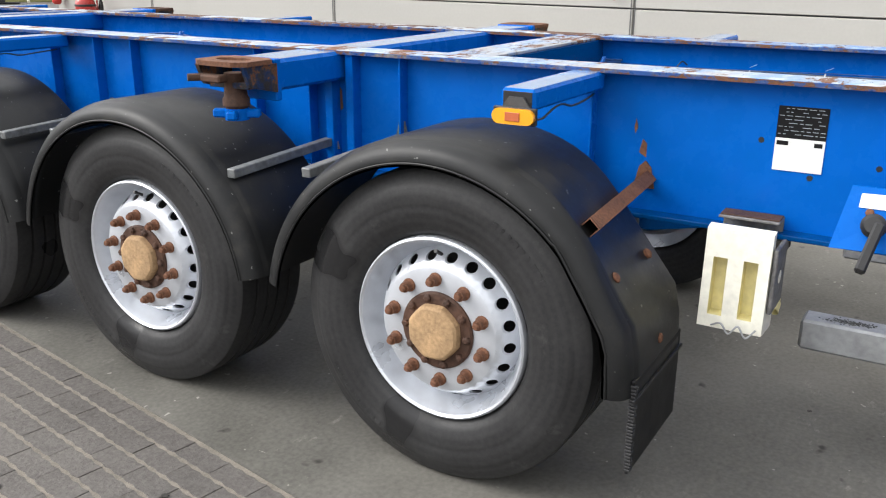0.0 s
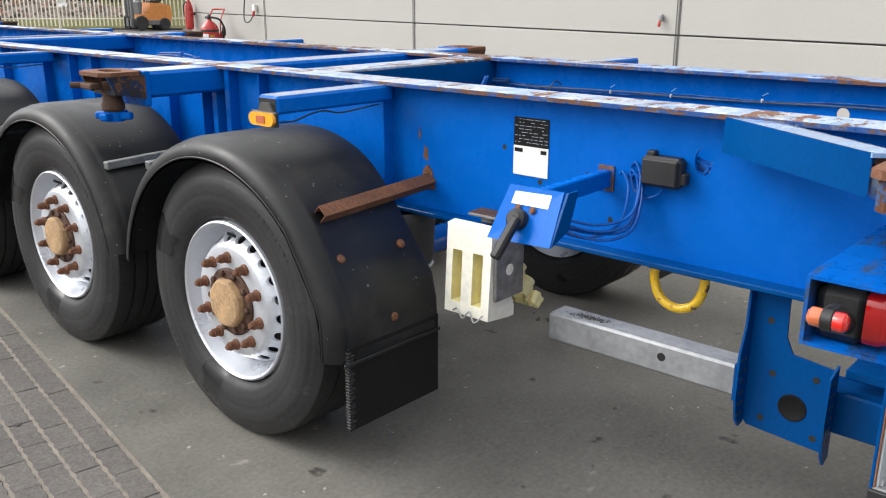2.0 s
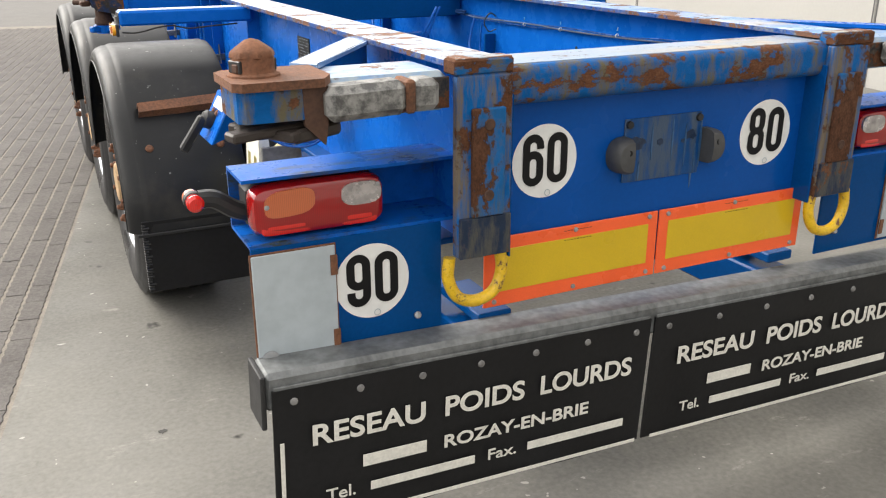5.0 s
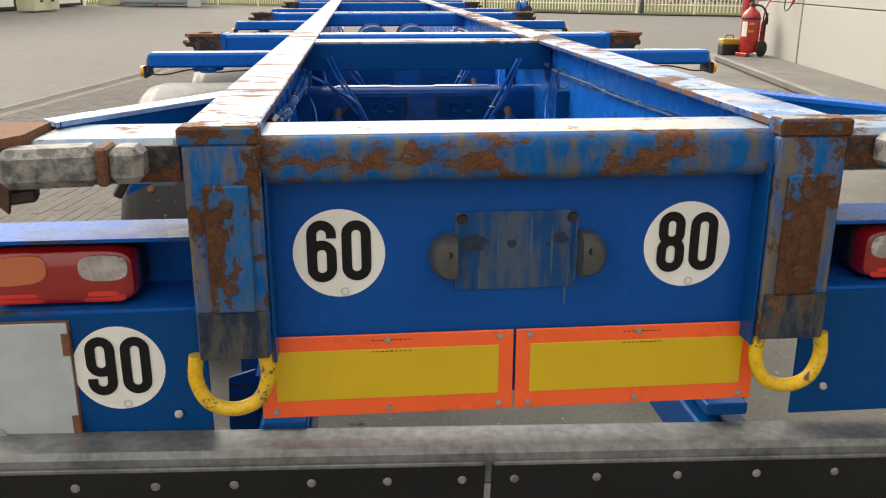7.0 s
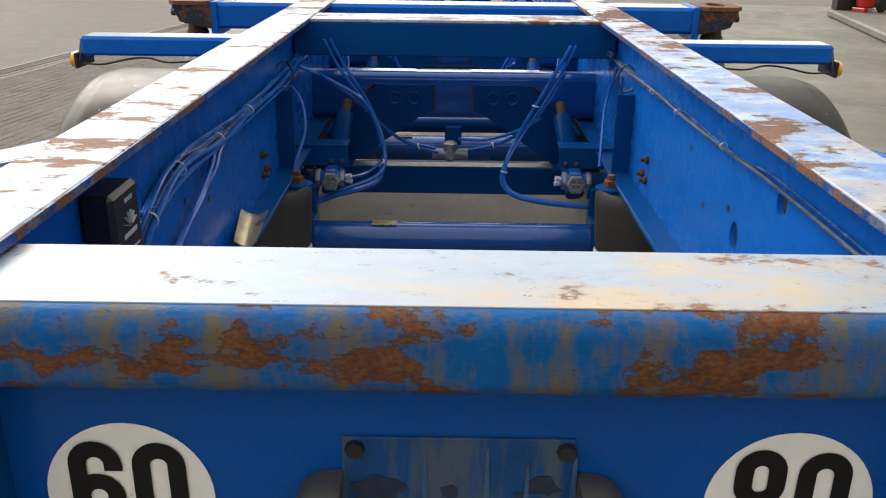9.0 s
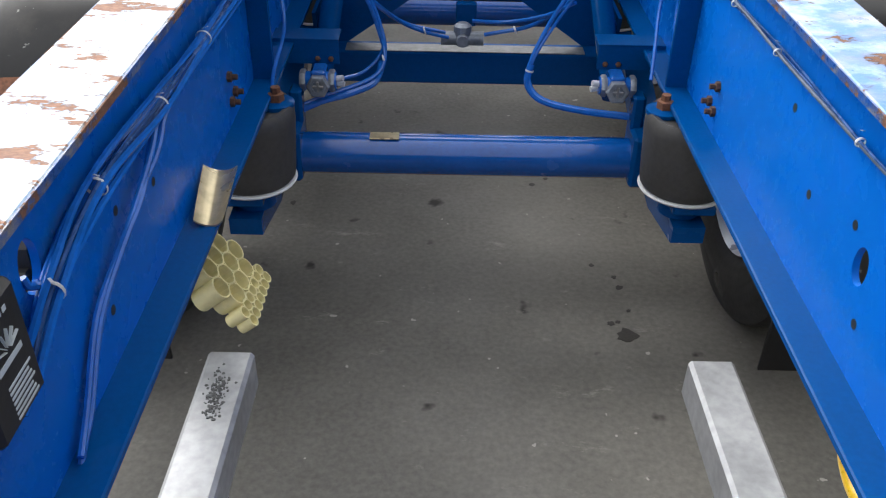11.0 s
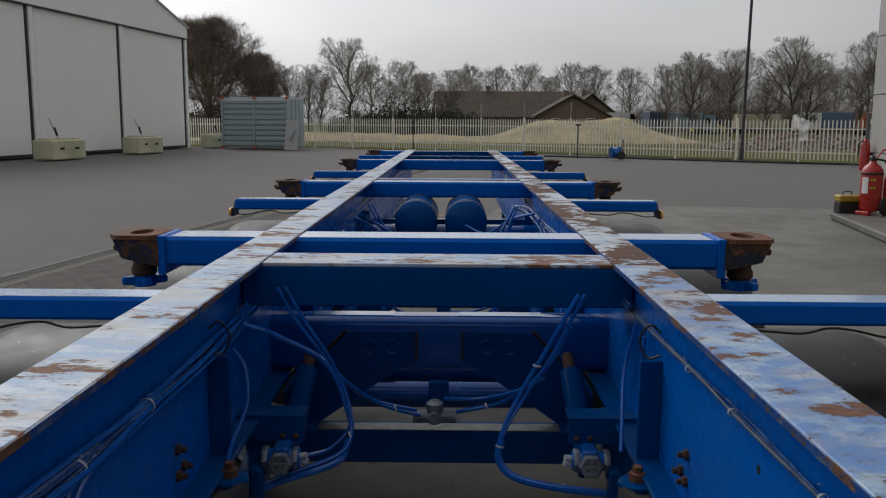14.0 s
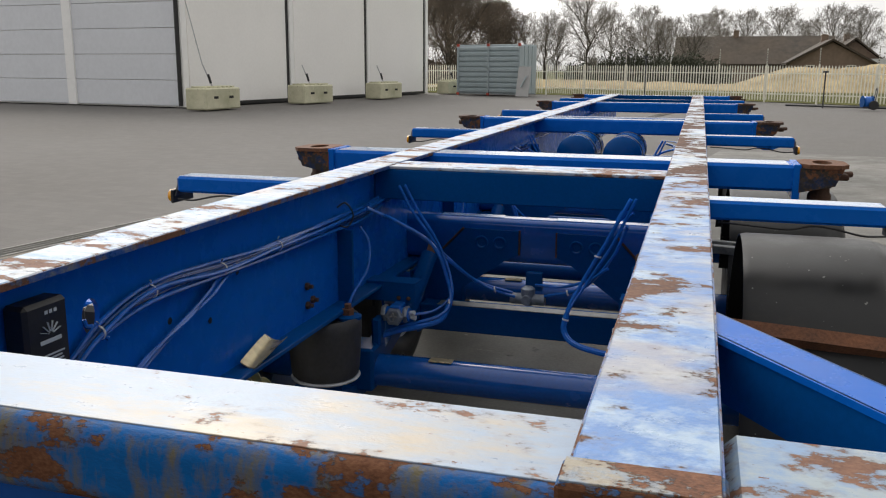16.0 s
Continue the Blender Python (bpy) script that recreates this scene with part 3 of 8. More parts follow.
M_OIL = plain("dried_oil_spot", (0.035, 0.032, 0.028), 0.6, vary=0.4, fine=120, broad=30, bump=0.1)
random.seed(15)
for x, y, r in ((0.534, 1.99, 0.034), (0.49, 2.05, 0.012), (0.515, 2.06, 0.009), (0.55, 2.25, 0.013), (0.54, 2.31, 0.010), (0.56, 2.12, 0.008), (0.47, 2.38, 0.009), (-0.66, 2.77, 0.013), (0.30, 2.95, 0.012), (0.36, 3.0, 0.010), (-0.9, 0.35, 0.012), (-1.3, 0.9, 0.014), (-1.05, -0.5, 0.010), (-0.1, 1.25, 0.008), (-2.0, 3.4, 0.02), (-1.75, 2.9, 0.012)):
    loop = [(x + r * random.uniform(0.6, 1.25) * math.cos(2 * math.pi * k / 14), y + r * random.uniform(0.6, 1.25) * math.sin(2 * math.pi * k / 14)) for k in range(14)]
    part("oil_spot", G().prism(loop, "z", GZ - 0.001, GZ + 0.0015), M_OIL, apron)

# ---- the building beside the slab ----
WALL = pose(5.2, 0, GZ, 0, 0, -9.9)
wall_core = G().box(0.06, 0.5, -16, 17.2, 0.0, 8.0, 0.01)
wall_east = part("wall_east", wall_core, M_JOINT)
wall_east.matrix_world = WALL
tagged(wall_east, "warehouse wall clad in light grey flat panels", "wall", kind="structure")
panel = G().box(0, 0.06, 0.010, 4.735, 0.006, 1.09, 0.006).mesh("panel", M_PANEL)
short = G().box(0, 0.06, 0.010, 3.52, 0.006, 1.09, 0.006).mesh("panel", M_PANEL)
for col in range(-4, 4):
    for row in range(7):
        p = new("panel", panel if col < 3 else short)
        p.parent = wall_east
        p.matrix_basis = Matrix.Translation((0, -0.555 + 4.745 * col, 0.055 + 1.1 * row))
    if -555 + 4745 * col > -16000:      # two thin cover strips over each upright joint
        for d in (-0.022, 0.026):
            part("cover_strip", G().box(-0.006, 0.004, -0.55 + 4.745 * col + d - 0.005, -0.55 + 4.745 * col + d + 0.005, 0.06, 7.7, 0.001), M_JOINT, wall_east)
end_wall = part("wall_north", G().box(0.5, 14, 16.9, 17.2, 0, 8.0, 0.01), M_PANEL)
end_wall.matrix_world = WALL
tagged(end_wall, "light grey end wall of the warehouse", "wall", kind="structure")
plinth = part("kerb", G().box(-1.06, 0.0, -16, 15.45, 0, 0.13, 0.035), M_KERB)
plinth.matrix_world = WALL
tagged(plinth, "raised concrete kerb along the warehouse wall", "kerb", kind="structure")

# ---- drain channel in the paving ----
drain = tagged(new("drain_channel"), "long pale concrete drain channel with thin parallel bars", "drain", kind="structure")
for a0, a1 in ((-4.40, -4.375), (-4.145, -4.12)):
    q = [yard(-14, a0), yard(-14, a1), yard(40, a1), yard(40, a0)]
    part("channel_edge", G().add([(p.x, p.y, GZ - 0.03) for p in q] + [(p.x, p.y, GZ + 0.004) for p in q], [(4, 5, 6, 7), (0, 1, 5, 4), (1, 2, 6, 5), (2, 3, 7, 6), (3, 0, 4, 7)]), M_DRAIN, drain)
for a0, a1 in ((-4.318, -4.304), (-4.240, -4.226)):
    q = [yard(-14, a0), yard(-14, a1), yard(40, a1), yard(40, a0)]
    part("grating_bar", G().add([(p.x, p.y, GZ - 0.03) for p in q] + [(p.x, p.y, GZ + 0.002) for p in q], [(4, 5, 6, 7), (0, 1, 5, 4), (1, 2, 6, 5), (2, 3, 7, 6), (3, 0, 4, 7)]), M_DRAIN, drain)

# ---- the container trailer ----
trailer = thing("container_trailer", "blue skeletal container trailer with rust patches, parked on three axles", "trailer")
TOP, BOT = 1.27, 0.80          # the long beams' top and bottom
XI, XO, XW = 0.525, 0.668, 0.597   # inner and outer flange edges, web
FRONT = 12.75
AXLES = (2.23, 3.565, 4.89)
HUB = 0.497


def P(name, g, mat, parent=None, label=""):
    return part(name, g, mat, parent or trailer, label)


def pierced_web(s, holes):
    """The beam's web with oval cable openings; holes: (y, z, half width, half height), from the rear."""
    a, b, z0, z1, h = s * (XW - 0.006), s * (XW + 0.006), BOT + 0.01, TOP - 0.014, 0.06
    g = G()
    back = 0.008
    for yc, zc, ry, rz in holes:
        g.box(a, b, back, yc - h, z0, z1, 0.0)
        g.box(a, b, yc - h, yc + h, z0, zc - h, 0.0).box(a, b, yc - h, yc + h, zc + h, z1, 0.0)
        oval, frame_l = [], []
        for k in range(24):
            t = 2 * math.pi * k / 24
            c, d = math.cos(t), math.sin(t)
            q = max(abs(c), abs(d))
            oval.append((ry * c, rz * d))
            frame_l.append((h * c / q, h * d / q))
        for x in (a, b):
            g.ring_plate([(x, yc + u, zc + v) for u, v in oval], [(x, yc + u, zc + v) for u, v in frame_l])
        g.ring_plate([(a, yc + u, zc + v) for u, v in oval], [(b, yc + u, zc + v) for u, v in oval])
        back = yc + h
    return g.box(a, b, back, FRONT, z0, z1, 0.0)


for s in (-1, 1):
    # web with flanges; the top flange carries flaking paint and a rusty edge
    web = P("long_beam", pierced_web(s, [(0.74, 1.12, 0.028, 0.040)] if s < 0 else [(0.741, 1.133, 0.025, 0.025), (0.968, 0.985, 0.024, 0.034)]), M_BLUE_SIDE)
    P("top_flange", G().box(s * XI, s * XO, 0.041, FRONT if s < 0 else 2.40, TOP - 0.014, TOP, 0.003), M_RAILTOP if s < 0 else M_RAILTOP_N, web, "flaking blue top flange with rust patches and painted sky sheen")
    if s > 0:
        P("top_flange", G().box(XI, XO, 2.401, FRONT, TOP - 0.014, TOP, 0.003), M_RAILTOP_R, web, "mostly rusted-through top flange")
    for e in (XI, XO):
        P("flange_edge", G().box(s * e - 0.0015, s * e + 0.0015, 0.041, FRONT, TOP - 0.016, TOP - 0.002, 0.0005), M_EDGE, web, "rusty flange edge")
    P("bottom_flange", G().box(s * (XI + 0.0), s * (XO - 0.005), 0.10, FRONT, BOT - 0.004, BOT + 0.012, 0.003), M_BLUE_SHADE, web)
    for y in (1.98, 2.73, 2.96, 3.06, 3.16, 3.44, 4.18, 4.43, 4.75, 5.3, 5.9, 6.4, 7.25, 8.2, 9.1, 10.3, 11.4):
        w = 0.035 if y in (2.96, 3.06) else 0.008
        P("web_rib", G().box(s * (XW + 0.005), s * (XO - 0.014), y - w / 2, y + w / 2, BOT + 0.01, TOP - 0.015, 0.002), M_BLUE_SIDE, web)
    for y in (2.06, 3.4, 4.6, 5.8):
        P("web_rib", G().box(s * (XW - 0.005), s * (XI + 0.008), y - 0.006, y + 0.006, BOT + 0.01, 1.075, 0.002), M_BLUE_SHADE, web)


# cross members between the long beams
def cross(y0, y1, z0, mat_top, name="cross_member"):
    g = G().box(-XI - 0.06, XI + 0.06, y0, y1, z0, TOP - 0.016, 0.004)
    c = P(name, g, M_BLUE_SHADE)
    P("top_plate", G().box(-XI + 0.002, XI - 0.002, y0, y1, TOP - 0.0155, TOP - 0.004, 0.002), mat_top, c, "flaking top face, pale where sheen is painted")
    return c


cross(2.42, 2.62, 1.135, M_RAILTOP)


def lock_beam(y, w=0.19, h=0.115, half=1.215):
    """A cross beam with a swivel container lock at each end."""
    c = P("lock_beam", G().box(-1.03, 1.03, y - w / 2, y + w / 2, TOP - h, TOP - 0.007, 0.012), M_BLUE_SIDE)
    for x0, x1 in ((-0.99, -XO - 0.002), (-XI + 0.002, XI - 0.002), (XO + 0.002, 0.99)):
        P("top_face", G().box(x0, x1, y - w / 2 + 0.012, y + w / 2 - 0.012, TOP - 0.0075, TOP - 0.0055, 0.0008), M_BLUE_SHEEN, c, "blue top face with sky sheen in its colour")
    for s in (-1, 1):
        xa, xb = s * 1.03, s * half
        hs = G()
        hs.box(s * 1.005, s * 1.035, y - w / 2 - 0.012, y + w / 2 + 0.012, TOP - h - 0.03, TOP - 0.002, 0.004)
        head = P("lock_housing", hs, M_BLUE_SIDE, c)
        tp = G()
        n = 16
        loop_o = [(xa, y - 0.118), (xb - s * 0.03, y - 0.118), (xb, y - 0.09), (xb, y + 0.09), (xb - s * 0.03, y + 0.118), (xa, y + 0.118)]
        cx = (xa + xb) / 2
        # top plate with its long slot
        slot = [(cx + 0.038 * math.cos(t), y + 0.075 * math.sin(t)) for t in [2 * math.pi * k / n for k in range(n)]]
        out = []
        for u, v2 in slot:
            k = max(abs(u - cx) / (abs(xb - xa) / 2), abs(v2 - y) / 0.118)
            out.append((cx + (u - cx) / k, y + (v2 - y) / k))
        for z in (TOP, TOP - 0.016):
            tp.ring_plate([(u, v2, z) for u, v2 in slot], [(u, v2, z) for u, v2 in out])
        tp.ring_plate([(u, v2, TOP) for u, v2 in slot], [(u, v2, TOP - 0.016) for u, v2 in slot])
        tp.ring_plate([(u, v2, TOP) for u, v2 in out], [(u, v2, TOP - 0.016) for u, v2 in out])
        P("lock_plate", tp, M_RUST if y < 5 else M_RUST_DARK, c, "rusty top plate with a long slot")
        bd = G()
        bd.prism([(xa, TOP - 0.016), (xb - s * 0.02, TOP - 0.016), (xb - s * 0.05, TOP - 0.085), (xa, TOP - h)], "y", y + 0.095, y + 0.11)
        bd.prism([(xa, TOP - 0.016), (xb - s * 0.02, TOP - 0.016), (xb - s * 0.05, TOP - 0.085), (xa, TOP - h)], "y", y - 0.11, y - 0.095)
        bd.box(xa, xb - s * 0.06, y - 0.09, y + 0.09, TOP - 0.095, TOP - 0.075, 0.003)
        P("lock_body", bd, M_LOCK, c, "greasy dark steel lock body")
        st = G()
        st.lathe([(0.034, -0.055), (0.038, -0.03), (0.047, -0.02), (0.047, 0.0), (0.04, 0.012), (0.036, 0.09)], (cx, y, TOP - 0.135), (0, 0, 1), 20, True)
        st.box(xb - s * 0.035, xb + s * 0.012, y - 0.03, y + 0.06, TOP - 0.07, TOP - 0.045, 0.006)
        st.cyl((xb - s * 0.02, y + 0.05, TOP - 0.055), (xb + s * 0.035, y + 0.09, TOP - 0.055), 0.013, 10)
        P("lock_stem", st, M_RUST_DARK, c, "rusty threaded stem")
        nut = G()
        for a in range(4):
            t = a * math.pi / 2 + 0.5
            nut.beam((cx, y, TOP - 0.185), (cx + 0.082 * math.cos(t), y + 0.082 * math.sin(t), TOP - 0.182), 0.034, 0.03, 0.006)
        nut.cyl((cx, y, TOP - 0.205), (cx, y, TOP - 0.165), 0.042, 16)
        P("lock_nut", nut, M_BLUE_SIDE, c, "blue winged lock nut")
    return c


lock_beam(3.09)
lock_beam(6.03)
lock_beam(9.5)
lock_beam(12.45)
cross(6.17, 6.33, 1.15, M_BLUE_SHADE)
cross(10.5, 10.62, 1.16, M_BLUE_SHADE)
cross(12.2, 12.32, 1.16, M_BLUE_SHADE)


def side_arm(y, lamp_left=True):
    """A square outrigger with a side marker lamp under its tip."""
    for s in (-1, 1):
        a = P("side_arm", G().box(s * (XO - 0.03), s * 1.165, y - 0.052, y + 0.052, TOP - 0.072, TOP - 0.014, 0.008), M_BLUE_SIDE)
        P("top_face", G().box(s * (XO + 0.002), s * 1.155, y - 0.044, y + 0.044, TOP - 0.0145, TOP - 0.0125, 0.0008), M_BLUE_SHEEN, a, "blue top face with sky sheen in its colour")
        # black plate stands in for the shade inside the open tube end
        P("dark_tube_end", G().box(s * 1.164, s * 1.1665, y - 0.044, y + 0.044, TOP - 0.065, TOP - 0.021, 0.002), M_BLACK, a)
        b = P("lamp_bracket", G().prism([(y - 0.022, TOP - 0.035), (y + 0.022, TOP - 0.035), (y + 0.058, TOP - 0.085), (y - 0.058, TOP - 0.085)], "x", s * 1.168, s * 1.176), M_BUFFER, a)
        lamp = G()
        n = 20
        pts = [(y + 0.04 * (1 if math.cos(t) > 0 else -1) + 0.024 * math.cos(t), TOP - 0.086 + 0.022 * math.sin(t)) for t in [2 * math.pi * (k + 0.5) / n for k in range(n)]]
        lamp.prism(pts, "x", s * 1.182, s * 1.196)
        P("lamp_back", G().box(s * 1.172, s * 1.1835, y - 0.066, y + 0.066, TOP - 0.110, TOP - 0.062, 0.006), M_BLACK, a)
        P("marker_lamp", lamp, M_AMB, a, "amber side marker lamp")
        P("reflector", G().box(s * 1.1955, s * 1.199, y - 0.022, y + 0.022, TOP - 0.098, TOP - 0.074, 0.002), M_AMBL, a)
        w = G().tube([(s * 1.16, y - 0.055, TOP - 0.095), (s * 1.1, y - 0.05, TOP - 0.098), (s * 1.02, y - 0.045, TOP - 0.082), (s * 0.96, y - 0.045, TOP - 0.078), (s * 0.9, y - 0.05, TOP - 0.090), (s * 0.82, y - 0.055, TOP - 0.085), (s * 0.7, y - 0.04, TOP - 0.08)], 0.0032, 6)
        P("lamp_cable", w, M_BLACK, a)


for y in (1.995, 4.67, 7.36, 10.9):
    side_arm(y)

# ---- rear frame ----
def rounded(a0, a1, b0, b1, r, n=6):
    """Outline of an oblong with round corners."""
    out = []
    for ca, cb, t0 in ((a1 - r, b1 - r, 0), (a0 + r, b1 - r, 90), (a0 + r, b0 + r, 180), (a1 - r, b0 + r, 270)):
        for k in range(n + 1):
            t = radians(t0 + 90 * k / n)
            out.append((ca + r * math.cos(t), cb + r * math.sin(t)))
    return out



M_STRIP = worn("rusted_wear_strip", (0.004, 0.115, 0.33), 0.565, rough=0.5, scale=(9, 9, 5.5), fade=(0.08, 0.095, 0.10), fade_amount=0.45, coat=0.0, spec=0.2, bump=0.6, streak=(24, 24, 4), rust=0.62)
BEAM_TOP = TOP - 0.022      # the cross beam sits under the level of the flanges
rear_beam = P("rear_beam", G().prism(rounded(0.006, 0.214, 1.152, BEAM_TOP, 0.026), "x", -0.588, 0.588), M_REAR, label="scraped blue and rusty rear cross beam")
P("top_face", G().box(-0.588, 0.588, 0.031, 0.190, BEAM_TOP - 0.002, BEAM_TOP + 0.0015, 0.001), M_REARTOP, rear_beam, "worn top face of the rear beam with painted sky sheen")
rear_panel = P("rear_panel", G().box(-XI, XI, 0.058, 0.07, 0.66, 1.19, 0.002), M_PANELB, label="flat blue rear panel")
for s in (-1, 1):
    post = P("rear_post", G().box(s * 0.519, s * 0.664, -0.022, 0.008, 0.80, TOP - 0.031, 0.005), M_POST, label="battered blue rear post with rusty wear strip")
    P("post_cap", G().box(s * 0.519, s * 0.672, -0.0225, 0.039, TOP - 0.0308, TOP + 0.004, 0.004), M_CAP, post, "rusted post cap")
    P("top_face", G().box(s * 0.522, s * 0.665, -0.016, 0.035, TOP + 0.0035, TOP + 0.006, 0.001), M_POSTTOP, post, "pale flaking post top with rust")
    P("wear_strip", G().box(s * 0.543, s * 0.630, -0.034, -0.02, 0.903, 1.163, 0.003), M_STRIP, post, "rusted buffer strip")
    P("post_foot", G().box(s * 0.522, s * 0.661, -0.030, -0.02, 0.80, 0.902, 0.004), M_FOOT, post)
    for z in (0.955, 1.125):
        P("bolt_head", G().lathe([(0.014, 0), (0.014, 0.002), (0.012, 0.004), (0.002, 0.0035)], (s * 0.587, -0.0335, z), (0, -1, 0), 12, True), M_RUST_DARK, post)
    P("return_plate", G().box(s * 0.51, s * 0.516, -0.01, 0.06, 0.78, 1.185, 0.002), M_BLUE_SHADE, post)
    ring = G().tube([(s * 0.605 - 0.07, 0.0, 0.80), (s * 0.605 - 0.074, -0.002, 0.745), (s * 0.605 - 0.05, -0.006, 0.695), (s * 0.605, -0.008, 0.678), (s * 0.605 + 0.05, -0.006, 0.695), (s * 0.605 + 0.074, -0.002, 0.745), (s * 0.605 + 0.07, 0.0, 0.80)], 0.0155, 12)
    P("lashing_ring", ring, M_YELLOW, label="yellow painted lashing ring")
    ring2 = G().tube([(s * 0.6, 0.71, 0.80), (s * 0.602, 0.704, 0.75), (s * 0.605, 0.73, 0.69), (s * 0.606, 0.785, 0.668), (s * 0.605, 0.84, 0.69), (s * 0.602, 0.866, 0.75), (s * 0.6, 0.86, 0.80)], 0.0145, 12)
    P("lashing_ring", ring2, M_YELLOW, label="yellow painted lashing ring")
    P("ring_mount", G().box(s * 0.57, s * 0.63, 0.69, 0.88, 0.782, 0.797, 0.003), M_BLUE_SHADE)

# speed discs
def ribbon(g, pts, w, closed, to):
    """A flat stroke of width w along a plane line; to() sets a plane point in space."""
    n = len(pts)
    a, b = [], []
    for i, p in enumerate(pts):
        q = pts[(i + 1) % n] if closed or i < n - 1 else p
        o = pts[i - 1] if closed or i > 0 else p
        d = (Vector(q) - Vector(o)).normalized()
        a.append(to(p[0] - d.y * w / 2, p[1] + d.x * w / 2))
        b.append(to(p[0] + d.y * w / 2, p[1] - d.x * w / 2))
    k = n if closed else n - 1
    g.add(a + b, [(i, (i + 1) % n, (i + 1) % n + n, i + n) for i in range(k)])


def stadium(cx, cz, w, h, t0=0.0, t1=360.0):
    """Points of an upright rounded oblong, from angle t0 to t1."""
    out = []
    for k in range(41):
        t = radians(t0 + (t1 - t0) * k / 40)
        r = w / 2
        out.append((cx + r * math.cos(t), cz + r * math.sin(t) + (h / 2 - r) * max(-1, min(1, math.sin(t) * 6))))
    return out


def numeral(ch, cx, cz, to):
    g = G()
    w, h, k = 0.0405, 0.111, 0.0208
    if ch == "0":
        ribbon(g, stadium(cx, cz, w, h)[:-1], k, True, to)
    elif ch == "8":
        ribbon(g, stadium(cx, cz + 0.03, w - 0.003, 0.056)[:-1], k, True, to)
        ribbon(g, stadium(cx, cz - 0.0275, w, 0.06)[:-1], k, True, lambda u, v: to(u, v, 0.0004))
    else:
        f = 1 if ch == "6" else -1
        ribbon(g, [(cx + f * (x - cx), cz + f * (z - cz)) for x, z in stadium(cx, cz - 0.022, w, 0.071)[:-1]], k, True, to)
        ribbon(g, [(cx + f * x, cz + f * z) for x, z in [(-w / 2, -0.02), (-w / 2, 0.01)] + [(w / 2 * math.cos(radians(t)), 0.0365 + w / 2 * math.sin(radians(t))) for t in range(180, -1, -15)] + [(w / 2, 0.028)]], k, False, lambda u, v: to(u, v, 0.0004))
    return g


def disc(text, x, y, z, parent, w):
    d = P("speed_disc", G().lathe([(0.001, 0), (0.0955, 0), (0.096, 0.0012)], (x, y, z), (0, -1, 0), 48, False), M_WHITE, parent, "round white speed sticker")
    d2 = G().lathe([(0.001, 0.0014), (0.096, 0.0012)], (x, y, z), (0, -1, 0), 48, False)
    P("face", d2, M_WHITE, d)
    for ch, dx in zip(text, (-0.036, 0.036)):
        P("numeral", numeral(ch, x + dx, z + 0.006, lambda u, v, d2=0.0: (u, y - 0.0032 - d2, v)), M_DIGIT, d)
    P("stamp", G().lathe([(0.0075, 0), (0.009, 0.0006), (0.009, 0.001), (0.007, 0.0012)], (x + 0.01, y - 0.0015, z - 0.084), (0, -1, 0), 16, False), M_GREYPL, d)


disc("60", -0.376, 0.0575, 0.994, rear_panel, 0.145)
disc("80", 0.374, 0.0575, 0.994, rear_panel, 0.145)

# marking boards
for k, (x0, x1) in enumerate(((-0.553, -0.003), (0.003, 0.553))):
    b = P("marking_board", G().box(x0, x1, 0.046, 0.052, 0.622, 0.812, 0.002), M_ORANGE, label="orange marking board with yellow reflective field")
    P("reflective_field", G().box(x0 + 0.032, x1 - 0.032, 0.0445, 0.0475, 0.662, 0.778, 0.0008), M_REFYEL, b)
    for bx in (x0 + 0.03, (x0 + x1) / 2, x1 - 0.03):
        for bz in (0.636, 0.799):
            P("screw", G().lathe([(0.007, 0), (0.006, 0.004), (0.002, 0.005)], (bx, 0.046, bz), (0, -1, 0), 10, True), M_GALV, b)
    mk, mk2 = G(), G()
    for i in range(9):
        mk.box(x0 + 0.24 + i * 0.010, x0 + 0.246 + i * 0.010, 0.0437, 0.0448, 0.7720, 0.7736 + 0.001 * (i == 4), 0.0002)
        mk2.box(x0 + 0.24 + i * 0.010, x0 + 0.246 + i * 0.010, 0.0452, 0.0462, 0.7980, 0.7996 + 0.001 * (i == 4), 0.0002)
    P("print", mk, M_DIGIT, b)
    P("print", mk2, M_DIGIT, b)

# backing patch and rubber buffers on the panel
patch = P("backing_patch", G().box(-0.132, 0.128, 0.0535, 0.0585, 0.905, 1.078, 0.002), worn("patch_paint", (0.002, 0.060, 0.21), 0.16, rough=0.4, scale=(9, 9, 7), fade=(0.055, 0.085, 0.135), fade_amount=0.62, coat=0.0, bump=0.5, spec=0.25, streak=(30, 30, 5)), rear_panel, "dull overpainted patch")
M_SMEAR = plain("dark_greasy_smear", (0.008, 0.024, 0.062), 0.35, vary=0.6, fine=90, broad=25, bump=0.3)
M_DRIP = plain("pale_blue_drip", (0.030, 0.095, 0.21), 0.5, vary=0.4, fine=90, broad=20, bump=0.2)
random.seed(23)
for cx, cz, rx, rz in ((-0.094, 1.010, 0.034, 0.024), (-0.012, 1.008, 0.012, 0.012), (0.094, 1.016, 0.022, 0.014), (0.068, 1.002, 0.010, 0.007)):
    loop = [(cx + rx * random.uniform(0.6, 1.1) * math.cos(2 * math.pi * k / 16), cz + rz * random.uniform(0.6, 1.1) * math.sin(2 * math.pi * k / 16)) for k in range(16)]
    P("grease_smear", G().prism(loop, "y", 0.0524, 0.0536), M_SMEAR, patch)
